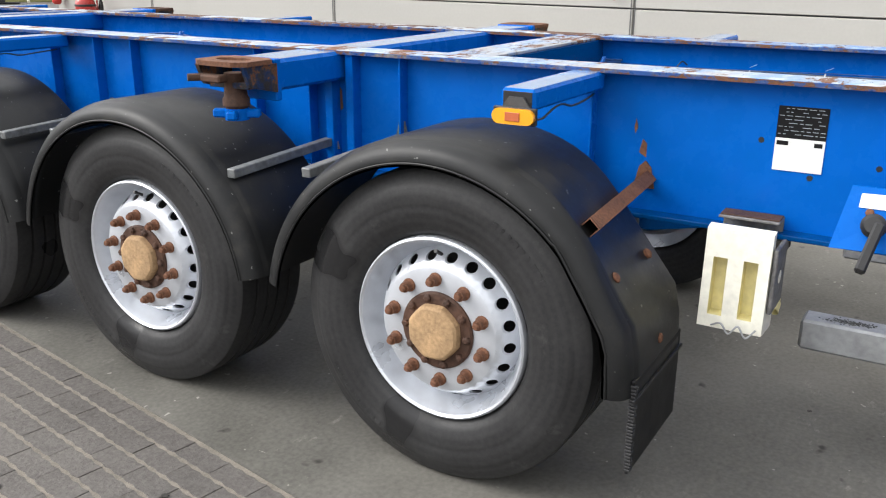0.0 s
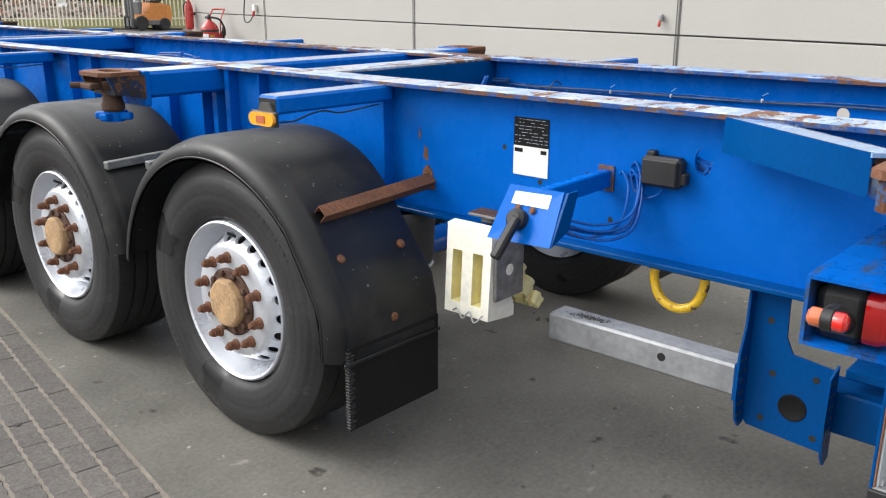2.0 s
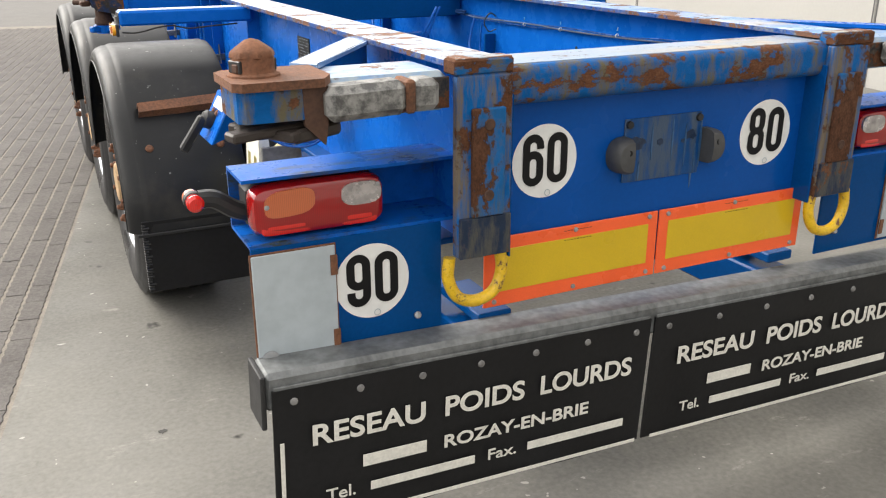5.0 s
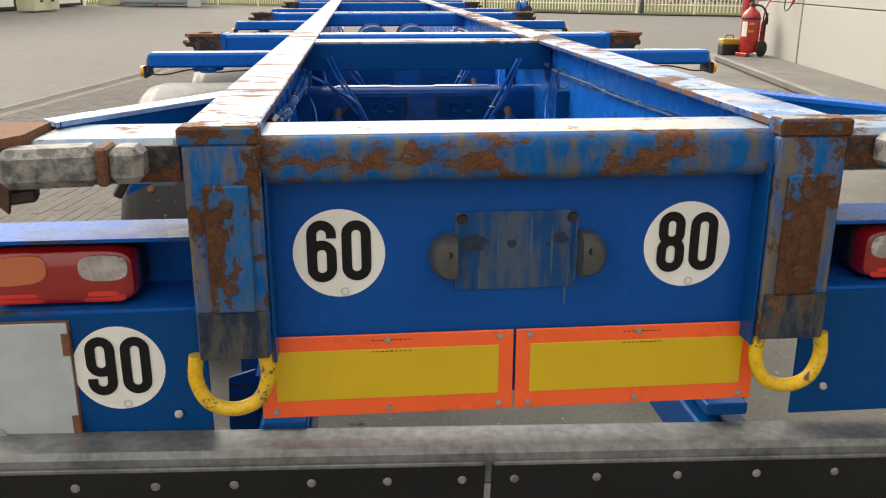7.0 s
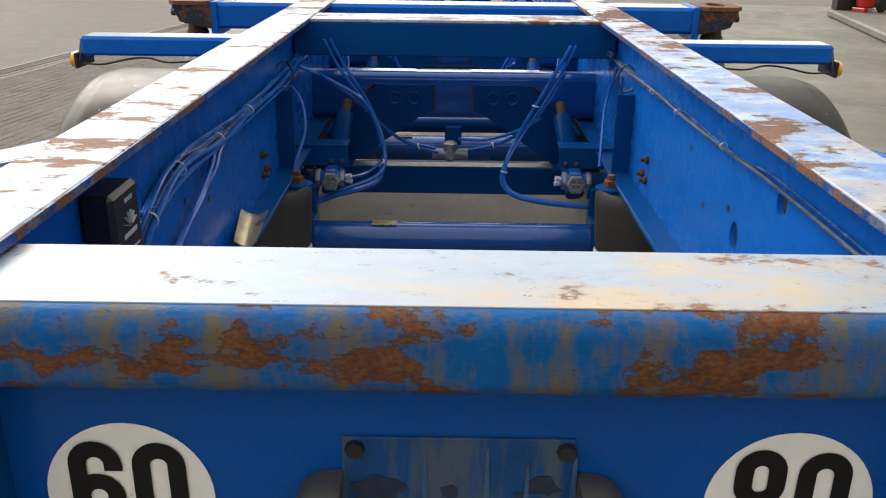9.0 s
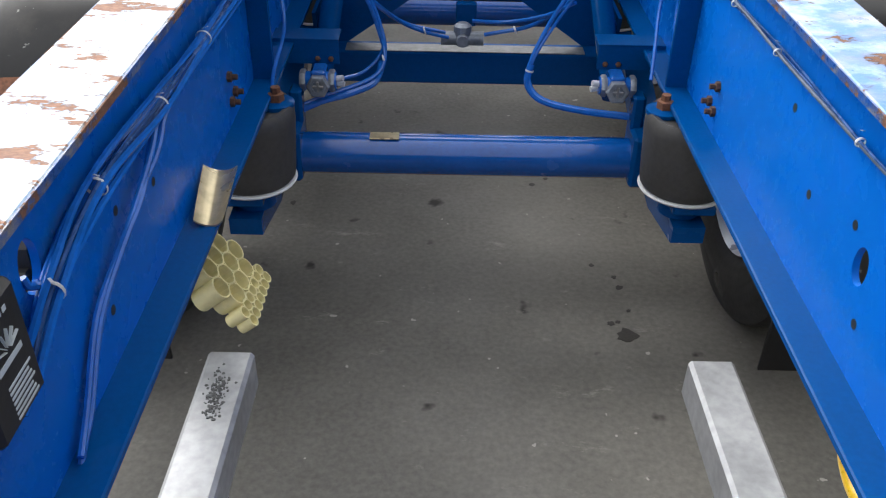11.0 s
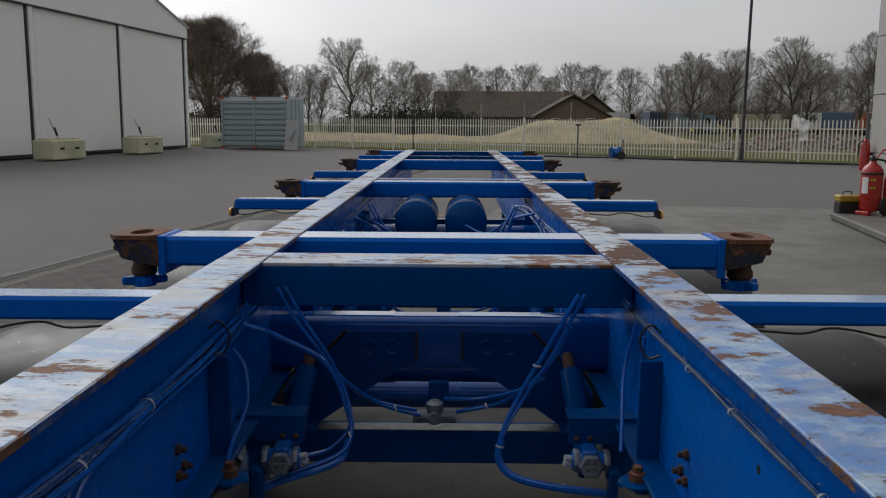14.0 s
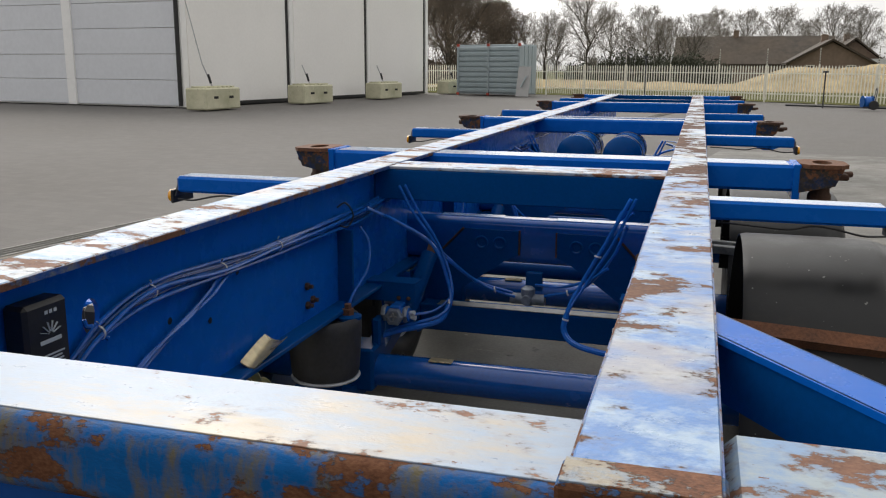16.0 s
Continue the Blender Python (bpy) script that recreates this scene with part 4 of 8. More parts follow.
for x, z0, z1, w in ((0.108, 0.862, 0.94, 0.004), (0.112, 0.905, 0.99, 0.003), (0.128, 0.92, 1.06, 0.004), (-0.131, 0.91, 1.05, 0.003), (0.03, 0.95, 1.07, 0.003), (-0.04, 0.96, 1.06, 0.003), (0.075, 0.93, 1.05, 0.003), (-0.08, 0.905, 0.96, 0.003)):
    y0 = 0.0575 if z0 < 0.9 else 0.0526
    P("paint_drip", G().prism([(x - w * 0.4, z0), (x + w * 0.3, z0 + 0.004), (x + w, (z0 + z1) / 2), (x + w * 0.5, z1), (x - w * 0.5, z1 - 0.01), (x - w, (z0 + z1) / 2)], "y", y0 - 0.0008, y0 + 0.0008), M_DRIP, patch)
for s in (-1, 1):
    bf = G()
    dome = [(0.056, 0.0), (0.056, 0.020), (0.054, 0.038), (0.045, 0.050), (0.022, 0.054), (0.0005, 0.055)]
    for r, h in dome:
        for i in range(15):
            t = math.pi * (i / 14 - 0.5)
            bf.v.append((s * (0.132 + r * 1.0 * max(0.0, math.cos(t)) ** 0.65), 0.056 - h, 0.986 + 0.86 * r * math.sin(t)))
    for k in range(5):
        for i in range(14):
            bf.f.append((k * 15 + i, k * 15 + i + 1, k * 15 + i + 16, k * 15 + i + 15))
    bf.f.append(tuple(k * 15 for k in range(6)) + tuple(k * 15 + 14 for k in range(5, -1, -1)))
    b = P("rubber_buffer", bf, M_BUFFER, rear_panel, "round black rubber buffer")
    P("hole", G().lathe([(0.008, 0.0), (0.008, 0.002)], (s * 0.150, 0.0045, 1.0), (s * 0.32, -1, 0.1), 12, True), M_DIGIT, b)
    P("bolt_head", G().lathe([(0.012, 0), (0.01, 0.007)], (s * 0.118, 0.054, 1.063), (0, -1, 0), 8, True), M_BLACK, rear_panel)

def lens_shell(s, x0, x1, z0, z1, y0, y1):
    """A rounded lamp lens, domed towards the rear."""
    g = G()
    cx, cz, hx, hz = (x0 + x1) / 2, (z0 + z1) / 2, (x1 - x0) / 2, (z1 - z0) / 2
    rows = ((0.0, 0.0), (0.0, 0.55), (0.006, 0.85), (0.018, 1.0))
    n = 40
    for inset, f in rows:
        for k in range(n):
            t = 2 * math.pi * k / n
            c, d = math.cos(t), math.sin(t)
            px = (hx - inset) * math.copysign(abs(c) ** 0.35, c)
            pz = (hz - inset) * math.copysign(abs(d) ** 0.35, d)
            g.v.append((s * (cx + px), y0 + (y1 - y0) * f, cz + pz))
    for j in range(len(rows) - 1):
        for k in range(n):
            g.f.append((j * n + k, j * n + (k + 1) % n, (j + 1) * n + (k + 1) % n, (j + 1) * n + k))
    g.f.append(tuple((len(rows) - 1) * n + k for k in range(n)))
    return g


# ---- rear corner outriggers ----
for s in (-1, 1):
    og = G()
    og.box(s * 0.672, s * 0.96, 0.012, 0.214, 1.158, BEAM_TOP, 0.014)
    o = P("corner_outrigger", og, M_OUTRIG, label="worn pale blue and rusty corner outrigger")
    P("front_face", G().box(s * 0.672, s * 0.985, 0.004, 0.013, 1.165, BEAM_TOP - 0.012, 0.002), M_OUTFACE, o, "rust-brown and grey front face")
    # both braces are blue; the left one's paleness is painted sky sheen
    gs = P("diagonal_brace", G().prism([(s * 0.664, 0.66), (s * 0.664, 0.53), (s * 0.94, 0.14), (s * 0.985, 0.20)], "z", 1.252, TOP - 0.008), M_BLUE_SHEEN if s < 0 else M_BLUE_SIDE)
    for (xa, ya), (xb, yb) in (((0.668, 0.655), (0.982, 0.20)), ((0.668, 0.533), (0.935, 0.147))):
        P("brace_web", G().add([(s * xa, ya, 1.262), (s * xb, yb, 1.262), (s * xb, yb, 1.168), (s * xa, ya, 1.165), (s * xa, ya + 0.006, 1.262), (s * xb, yb + 0.006, 1.262), (s * xb, yb + 0.006, 1.168), (s * xa, ya + 0.006, 1.165)],
                                   [(0, 1, 2, 3), (7, 6, 5, 4), (0, 4, 5, 1), (1, 5, 6, 2), (2, 6, 7, 3), (3, 7, 4, 0)]), M_BLUE_SHADE, gs)
    lk = G()
    lk.prism([(s * 0.985, -0.055), (s * 1.155, -0.055), (s * 1.172, -0.038), (s * 1.172, 0.13), (s * 1.15, 0.155), (s * 0.955, 0.155), (s * 0.955, 0.0)], "z", TOP - 0.026, TOP - 0.008)
    head = P("lock_plate", lk, M_RUST, label="rust-brown corner lock plate")
    P("lock_box", G().prism([(s * 0.985, -0.042), (s * 1.148, -0.042), (s * 1.162, -0.026), (s * 1.162, 0.12), (s * 1.14, 0.142), (s * 0.955, 0.142), (s * 0.955, 0.0)], "z", 1.178, TOP - 0.026), M_REAR, head)
    cx, cy = s * 1.105, 0.052
    P("lock_collar", G().lathe([(0.056, -0.002), (0.055, 0.004), (0.047, 0.008), (0.045, 0.012), (0.045, 0.040)], (cx, cy, TOP - 0.008), (0, 0, 1), 28, True), M_RUST, head)
    for turn in (200, 20):
        at = Matrix.Translation((cx, cy, TOP + 0.013)) @ Matrix.Rotation(radians(turn if s < 0 else turn - 40), 4, "Z")
        P("lock_window", G().obox(at @ Matrix.Translation((0.0395, 0, 0)), 0.013, 0.042, 0.026, 0.002), M_BLACK, head)
        P("lock_key", G().obox(at @ Matrix.Translation((0.0415, 0.004, -0.003)), 0.014, 0.022, 0.020, 0.003), M_RUST_DARK, head)
    tip = G().lathe([(0.045, 0.0), (0.048, 0.003), (0.048, 0.010), (0.044, 0.017), (0.016, 0.036), (0.001, 0.040)], (cx, cy, TOP + 0.028), (0, 0, 1), 8)
    P("lock_cone", tip, M_RUST, head, "rusty pointed twist cone")
    lever = G()
    lever.beam((s * 1.185, -0.03, 1.152), (s * 0.985, 0.02, 1.158), 0.045, 0.020, 0.005)
    lever.beam((s * 1.15, 0.09, 1.150), (s * 1.05, -0.055, 1.146), 0.034, 0.022, 0.005)
    lever.beam((s * 1.06, -0.02, 1.142), (s * 0.945, 0.01, 1.150), 0.055, 0.030, 0.008)
    lever.lathe([(0.03, 0), (0.046, 0.006), (0.05, 0.024), (0.03, 0.034)], (cx, cy, 1.130), (0, 0, 1), 16, True)
    P("lock_lever", lever, M_LOCKD, head, "dark greasy lock lever and cams")
    P("stop_plate", G().prism([(s * 1.030, 1.245), (s * 1.028, 1.165), (s * 0.985, 1.120), (s * 0.978, 1.165), (s * 0.975, 1.245)], "y", -0.044, -0.030), M_RUST_DARK, head, "dark rusty stop plate")
    P("scuffed_block", G().obox(Matrix.Translation((s * 0.897, -0.036, 1.209)) @ Matrix.Rotation(radians(s * 1.5), 4, "Y"), 0.180, 0.080, 0.074, 0.016).box(s * 0.728, s * 0.790, -0.070, 0.004, 1.177, 1.246, 0.016), M_SCUFFB, o, "scuffed grey buffer block")
    P("block_strap", G().box(s * 0.788, s * 0.810, -0.072, 0.003, 1.175, 1.247, 0.006), M_RUST, o)

    # lamp carrier: a channel open to the rear, with a plate below
    ch = G()
    ch.add([(s * x, y, z) for x, y, z in ((0.60, 0.10, 1.025), (1.14, 0.10, 1.025), (1.14, 0.10, 1.017), (0.60, 0.10, 1.017), (0.60, 0.25, 1.025), (1.14, 0.25, 1.025), (1.14, 0.242, 1.017), (0.60, 0.242, 1.017), (0.60, 0.25, 0.872), (1.14, 0.25, 0.872), (1.14, 0.242, 0.88), (0.60, 0.242, 0.88), (0.60, 0.07, 0.872), (1.14, 0.07, 0.872), (1.14, 0.07, 0.88), (0.60, 0.07, 0.88))],
           [(0, 1, 2, 3), (0, 4, 5, 1), (4, 8, 9, 5), (8, 12, 13, 9), (12, 15, 14, 13), (15, 11, 10, 14), (11, 7, 6, 10), (7, 3, 2, 6), (1, 5, 6, 2), (5, 9, 10, 6), (9, 13, 14, 10), (0, 3, 7, 4), (4, 7, 11, 8), (8, 11, 15, 12)])
    carrier = P("lamp_carrier", ch, M_CARRIER)
    lp = G().box(s * 0.665, s * 1.14, 0.066, 0.074, 0.565, 0.872, 0.002)
    lower = P("lower_plate", lp, M_BLUE_SHADE)
    # tail lamp
    body = G().box(s * 0.805, s * 1.122, 0.13, 0.235, 0.886, 1.006, 0.02)
    tl = P("tail_lamp", body, M_BLACK, carrier, "rear lamp cluster with red, amber and clear lenses")
    P("red_lens", lens_shell(s, 0.803, 1.124, 0.884, 1.008, 0.135, 0.083), M_RED, tl)
    P("brake_lens", lens_shell(s, 0.826, 0.915, 0.892, 0.930, 0.09, 0.0826), M_REDB, tl)
    P("tail_lens", lens_shell(s, 0.990, 1.106, 0.892, 0.928, 0.09, 0.0826), M_REDB, tl)
    am = [(s * (1.038 + 0.060 * math.copysign(abs(math.cos(t)) ** 0.65, math.cos(t))), 0.966 + 0.031 * math.copysign(abs(math.sin(t)) ** 0.65, math.sin(t)) - 0.006 * math.cos(t)) for t in [2 * math.pi * k / 20 for k in range(20)]]
    P("indicator_lens", G().prism(am, "y", 0.080, 0.09), M_AMBL, tl)
    cl = [(s * (0.865 + 0.050 * math.copysign(abs(math.cos(t)) ** 0.7, math.cos(t))), 0.968 + 0.028 * math.copysign(abs(math.sin(t)) ** 0.7, math.sin(t))) for t in [2 * math.pi * k / 20 for k in range(20)]]
    P("reversing_lens", G().prism(cl, "y", 0.080, 0.09), M_CLEAR, tl)
    for x, z in ((1.092, 0.962), (0.824, 0.985)):
        P("lens_screw", G().lathe([(0.006, 0), (0.006, 0.001), (0.003, 0.002)], (s * x, 0.0795, z), (0, -1, 0), 12, True), M_GALV, tl)
    arm = G().tube([(s * 1.115, 0.17, 0.93), (s * 1.15, 0.170, 0.945), (s * 1.19, 0.170, 0.972), (s * 1.225, 0.17, 0.975)], 0.022, 10)
    arm.lathe([(0.019, -0.012), (0.022, -0.009), (0.022, 0.009), (0.019, 0.012)], (s * 1.236, 0.17, 0.974), (0, 1, 0), 20, True)
    ar = P("outline_lamp_arm", arm, M_BLACK, carrier, "black rubber lamp arm")
    P("outline_lamp", G().lathe([(0.001, 0.0), (0.018, 0.0), (0.0195, 0.004), (0.0195, 0.022), (0.013, 0.028), (0.001, 0.029)], (s * 1.236, 0.162, 0.974), (0, -1, 0), 20), M_REDB, ar, "round red rear lens")
    P("front_lens", G().lathe([(0.001, 0.0), (0.018, 0.0), (0.0195, 0.004), (0.0195, 0.024), (0.013, 0.030), (0.001, 0.031)], (s * 1.236, 0.178, 0.974), (0, 1, 0), 20), M_AMBL, ar, "faded amber front lens")

# the plates under the lamps: speed disc and blank plate on the kerb side only
disc("90", -0.851, 0.0655, 0.748, lower, 0.14)
for s in (-1, 1):
    bp = P("blank_plate", G().box(s * 0.945, s * 1.142, 0.056, 0.062, 0.58, 0.858, 0.012), M_GREYPL, label="blank grey plate in a thin rusty frame")
    P("plate_rim", G().box(s * 0.941, s * 1.146, 0.0615, 0.0655, 0.576, 0.862, 0.012), M_RUST, bp)
    P("lock_screw", G().lathe([(0.02, 0), (0.02, 0.006), (0.012, 0.009)], (s * 1.115, 0.056, 0.602), (0, -1, 0), 14, True), M_GALV, bp)
    for z in (0.62, 0.81):
        P("rust_spot", G().box(s * 0.941, s * 0.958, 0.0525, 0.0565, z - 0.025, z + 0.025, 0.004), M_RUST, bp)
    P("small_fitting", G().lathe([(0.004, 0), (0.009, 0.004), (0.009, 0.012), (0.004, 0.014)], (s * 0.735, 0.066, 0.632), (0, -1, 0.6), 10, True), M_GALV)

# ---- bumper with rubber flaps, hanging slightly lower on one side ----
bumper = P("rear_bumper", G().box(-1.16, 1.16, -0.04, 0.072, -0.045, 0.05, 0.012), M_ALU, label="weathered grey aluminium rear bumper beam")
bumper.matrix_basis = pose(0, 0, 0.521, 0, 1.9, 0)
for s in (-1, 1):
    P("end_cap", G().box(s * 1.157, s * 1.169, -0.045, 0.070, -0.085, 0.050, 0.005), M_BLACK, bumper, "black rubber end cap")
for k, (x0, x1) in enumerate(((-1.145, -0.075), (-0.06, 1.145))):
    fl = G()
    n = 16
    # a sheet with a slight wave
    rows = 6
    for f, off in ((0, 0.0), (1, 0.006)):
        for j in range(rows + 1):
            for i in range(n + 1):
                x = x0 + (x1 - x0) * i / n
                z = 0.012 - 0.385 * j / rows
                fl.v.append((x, -0.043 - off + 0.006 * math.sin(i * 0.9 + k) * j / rows, z))
    w = n + 1
    m2 = w * (rows + 1)
    for j in range(rows):
        for i in range(n):
            a = j * w + i
            fl.f.append((a, a + 1, a + 1 + w, a + w))
            fl.f.append((a + m2, a + w + m2, a + 1 + w + m2, a + 1 + m2))
    ring_i = [i for i in range(w)] + [j * w + n for j in range(1, rows + 1)] + [rows * w + i for i in range(n - 1, -1, -1)] + [j * w for j in range(rows - 1, 0, -1)]
    for a, b in zip(ring_i, ring_i[1:] + ring_i[:1]):
        fl.f.append((a, b, b + m2, a + m2))
    flap = P("spray_flap", fl, M_FLAP, bumper, "black rubber spray flap with white lettering")
    yf = -0.0565
    words = (("RESEAU", 0.06, 0.29), ("POIDS", 0.405, 0.23), ("LOURDS", 0.685, 0.295))
    for word, dx, wd in words:
        letters(word, wd, 0.056, M_LETTER, "lettering", flap, pose(x0 + dx + 0.03, yf, -0.145, 90, 0, 0), 0.0008)
    letters("ROZAY-EN-BRIE", 0.44, 0.037, M_LETTER, "lettering", flap, pose(x0 + 0.435, yf, -0.236, 90, 0, 0), 0.0008)
    for dx, wd, z0, z1 in ((0.215, 0.17, -0.233, -0.200), (0.235, 0.29, -0.304, -0.280), (0.685, 0.315, -0.304, -0.280)):
        P("unreadable_line", G().box(x0 + dx, x0 + dx + wd, yf - 0.001, yf + 0.001, z0, z1, 0.0004), M_LETTER, flap)
    letters("Tel.", 0.075, 0.032, M_LETTER, "lettering", flap, pose(x0 + 0.12, yf, -0.306, 90, 0, 0), 0.0008, bold=0.008)
    letters("Fax.", 0.085, 0.032, M_LETTER, "lettering", flap, pose(x0 + 0.565, yf, -0.306, 90, 0, 0), 0.0008, bold=0.008)
    line = G().box(x0 + 0.02, x1 - 0.02, yf - 0.001, yf + 0.001, -0.368, -0.358, 0.0004)
    line.box(x0 + 0.012 if k == 0 else x1 - 0.022, x0 + 0.022 if k == 0 else x1 - 0.012, yf - 0.001, yf + 0.001, -0.368, -0.12, 0.0004)
    P("white_border", line, M_LETTER, flap)
    for i in range(7):
        x = x0 + 0.05 + (x1 - x0 - 0.1) * i / 6
        P("rivet", G().lathe([(0.01, 0), (0.008, 0.004), (0.002, 0.006)], (x, -0.0505, -0.02), (0, -1, 0), 10, True), M_SCUFF, bumper)
    P("flap_clamp", G().box(x0 + 0.004, x1 - 0.004, -0.0475, -0.041, -0.004, 0.02, 0.002), M_ALU, bumper)

# ---- bumper carriers: galvanised bars in blue sleeves under the rails ----
for s in (-1, 1):
    bar = P("bumper_arm", G().box(s * 0.470, s * 0.570, 0.50, 1.27, 0.422, 0.522, 0.008), M_GALV, label="galvanised square bumper arm")
    P("arm_hole", G().cyl((s * 0.5695, 0.838, 0.480), (s * 0.5712, 0.838, 0.480), 0.014, 16), M_BLACK, bar)
    P("end_cover", G().box(s * 0.480, s * 0.560, 1.2701, 1.2715, 0.432, 0.512, 0.003), M_BLACK, bar)
    if s < 0:
        random.seed(37)
        fl = G()
        for k in range(170):
            x, y, r = -0.522 + random.gauss(0, 0.011), 1.13 + random.gauss(0, 0.032), random.uniform(0.0012, 0.0042)
            fl.prism([(x + r * random.uniform(0.6, 1.2) * math.cos(t), y + r * random.uniform(0.6, 1.2) * math.sin(t)) for t in [math.pi * q / 3 for q in range(6)]], "z", 0.5218, 0.5226 + 0.00001 * k)
        tagged(P("grit_stain", fl, M_GRIME, bar, "speckled dark stain"), kind="stuff")
    P("sleeve", G().box(s * 0.458, s * 0.582, 0.08, 0.60, 0.410, 0.534, 0.006), M_BLUE_SHADE)
    br = G()
    br.prism([(0.31, 0.60), (0.43, 0.615), (0.452, 0.66), (0.455, 0.795), (0.555, 0.795), (0.552, 0.60), (0.556, 0.385), (0.54, 0.365), (0.325, 0.350), (0.31, 0.37)], "x", s * 0.592, s * 0.60)
    b = P("hanger_plate", br, M_BLUE_SHADE, label="blue drilled hanger plate with two flanges")
    P("flange", G().prism([(s * 0.60, 0.795), (s * 0.632, 0.795), (s * 0.640, 0.68), (s * 0.668, 0.60), (s * 0.672, 0.47), (s * 0.655, 0.395), (s * 0.63, 0.365), (s * 0.60, 0.37)], "y", 0.550, 0.557), M_BLUE_SHADE, b)
    P("flange", G().prism([(s * 0.60, 0.62), (s * 0.665, 0.60), (s * 0.672, 0.47), (s * 0.66, 0.37), (s * 0.635, 0.335), (s * 0.60, 0.345)], "y", 0.304, 0.311), M_BLUE_SHADE, b)
    P("large_hole", G().lathe([(0.0005, 0.0008), (0.030, 0.001), (0.034, 0.003), (0.039, 0.003), (0.041, 0.0)], (s * 0.6, 0.415, 0.458), (s, 0, 0), 24), M_DIGIT, b)
    for dy, dz in ((0.50, 0.70), (0.50, 0.40), (0.48, 0.545), (0.36, 0.56), (0.35, 0.385)):
        P("bolt_hole", G().cyl((s * 0.5995, dy, dz), (s * 0.6012, dy, dz), 0.010, 12), M_BLACK, b)
    for y, top in ((0.5497, 0.70), (0.3037, 0.58)):
        for k in range(6):
            for x in (0.628, 0.652):
                dz = 0.41 + 0.034 * k
                P("bolt_hole", G().cyl((s * x, y + 0.001, dz), (s * x, y - 0.0006, dz), 0.0065, 8), M_BLACK, b)
    P("bumper_stay", G().box(s * 0.46, s * 0.56, 0.06, 0.30, 0.57, 0.60, 0.004), M_BLUE_SHADE)

# ---- wheels ----
R_TYRE, XF = 0.515, 1.225      # tyre radius, outer face


def wheel_meshes():
    """One wheel at the origin, its axis along x, the outer face towards -x."""
    out = {}
    w = 0.385
    # tyre: tread with four grooves, shoulders, bulged sidewalls with rings
    pr = []
    for x, r in ((0.055, 0.300), (0.028, 0.312), (0.012, 0.335), (0.004, 0.365), (0.0, 0.395), (0.001, 0.40), (0.0, 0.404), (0.002, 0.43), (0.006, 0.455), (0.010, 0.462), (0.014, 0.470), (0.020, 0.492), (0.034, 0.510)):
        pr.append((r, x))
    half = [(0.055, R_TYRE), (0.098, R_TYRE), (0.101, R_TYRE - 0.012), (0.108, R_TYRE - 0.012), (0.111, R_TYRE + 0.001), (0.158, R_TYRE + 0.001), (0.161, R_TYRE - 0.012), (0.168, R_TYRE - 0.012), (0.171, R_TYRE + 0.001)]
    tread = [(r, x) for x, r in half] + [(r, w - x) for x, r in reversed(half)]
    prof = pr + tread + [(r, w - x) for r, x in reversed(pr)]
    out["tyre"] = G().lathe(prof, (0, 0, 0), (1, 0, 0), 96).mesh("tyre", M_TYRE)
    let = G()
    for i, t in enumerate([0.55 + 0.062 * k for k in range(9)] + [3.6 + 0.062 * k for k in range(12)]):
        m = Matrix.Rotation(t, 4, "X") @ Matrix.Translation((0.0022, 0, 0.428))
        let.obox(m, 0.002, (0.016, 0.009, 0.013, 0.019)[i % 4], 0.024, 0.0008)
    out["raised_lettering"] = let.mesh("raised_lettering", M_TYRE)
    # rim: flange, barrel, and the bulged disc with a ring of hand holes
    rim = G().lathe([(0.302, 0.060), (0.303, 0.036), (0.300, 0.025), (0.294, 0.021), (0.287, 0.027), (0.282, 0.042), (0.276, 0.062), (0.266, 0.084), (0.252, 0.105)], (0, 0, 0), (1, 0, 0), 72)
    rim.lathe([(0.252, 0.105), (0.250, 0.16), (0.250, 0.30), (0.30, 0.36)], (0, 0, 0), (1, 0, 0), 48)
    out["rim"] = rim.mesh("rim", M_SILVER, 30)
    disc_g = G()
    holes = 20
    def on_cone(u, t):
        r = 0.204 + 0.048 * u
        return Vector((0.033 + 0.072 * u ** 1.25, r * math.cos(t), r * math.sin(t)))
    for k in range(holes):
        t0, dt = 2 * math.pi * (k + 0.5) / holes, math.pi / holes
        inner, outer, deep = [], [], []
        for j in range(16):
            a = 2 * math.pi * j / 16
            c, s2 = math.cos(a), math.sin(a)
            inner.append(on_cone(0.55 + 0.27 * s2, t0 + 0.52 * dt * c))
            q = max(abs(c), abs(s2))
            outer.append(on_cone(0.5 + 0.5 * s2 / q, t0 + dt * c / q))
            deep.append(inner[-1] + Vector((0.012, 0, 0)))
        disc_g.ring_plate(inner, outer)
        disc_g.ring_plate(inner, deep)
    disc_g.lathe([(0.204, 0.033), (0.197, 0.0305), (0.11, 0.0305), (0.108, 0.05)], (0, 0, 0), (1, 0, 0), 80)
    out["disc"] = disc_g.mesh("disc", M_SILVER, 40, True)
    back = G().lathe([(0.249, 0.16), (0.10, 0.16)], (0, 0, 0), (1, 0, 0), 32)
    out["brake_drum"] = back.mesh("brake_drum", M_BLACK)
    hub = G().lathe([(0.127, 0.06), (0.127, 0.024), (0.121, 0.019), (0.075, 0.017)], (0, 0, 0), (1, 0, 0), 40)
    for k in range(10):
        t = 2 * math.pi * k / 10 + 0.1
        c = Vector((0.019, 0.110 * math.cos(t), 0.110 * math.sin(t)))
        hub.lathe([(0.013, 0), (0.013, 0.010), (0.007, 0.014)], c, (-1, 0, 0), 6, True)
    out["hub_flange"] = hub.mesh("hub_flange", M_RUST_DARK)
    # the cap: eight soft corners
    cap, n8 = G(), 48
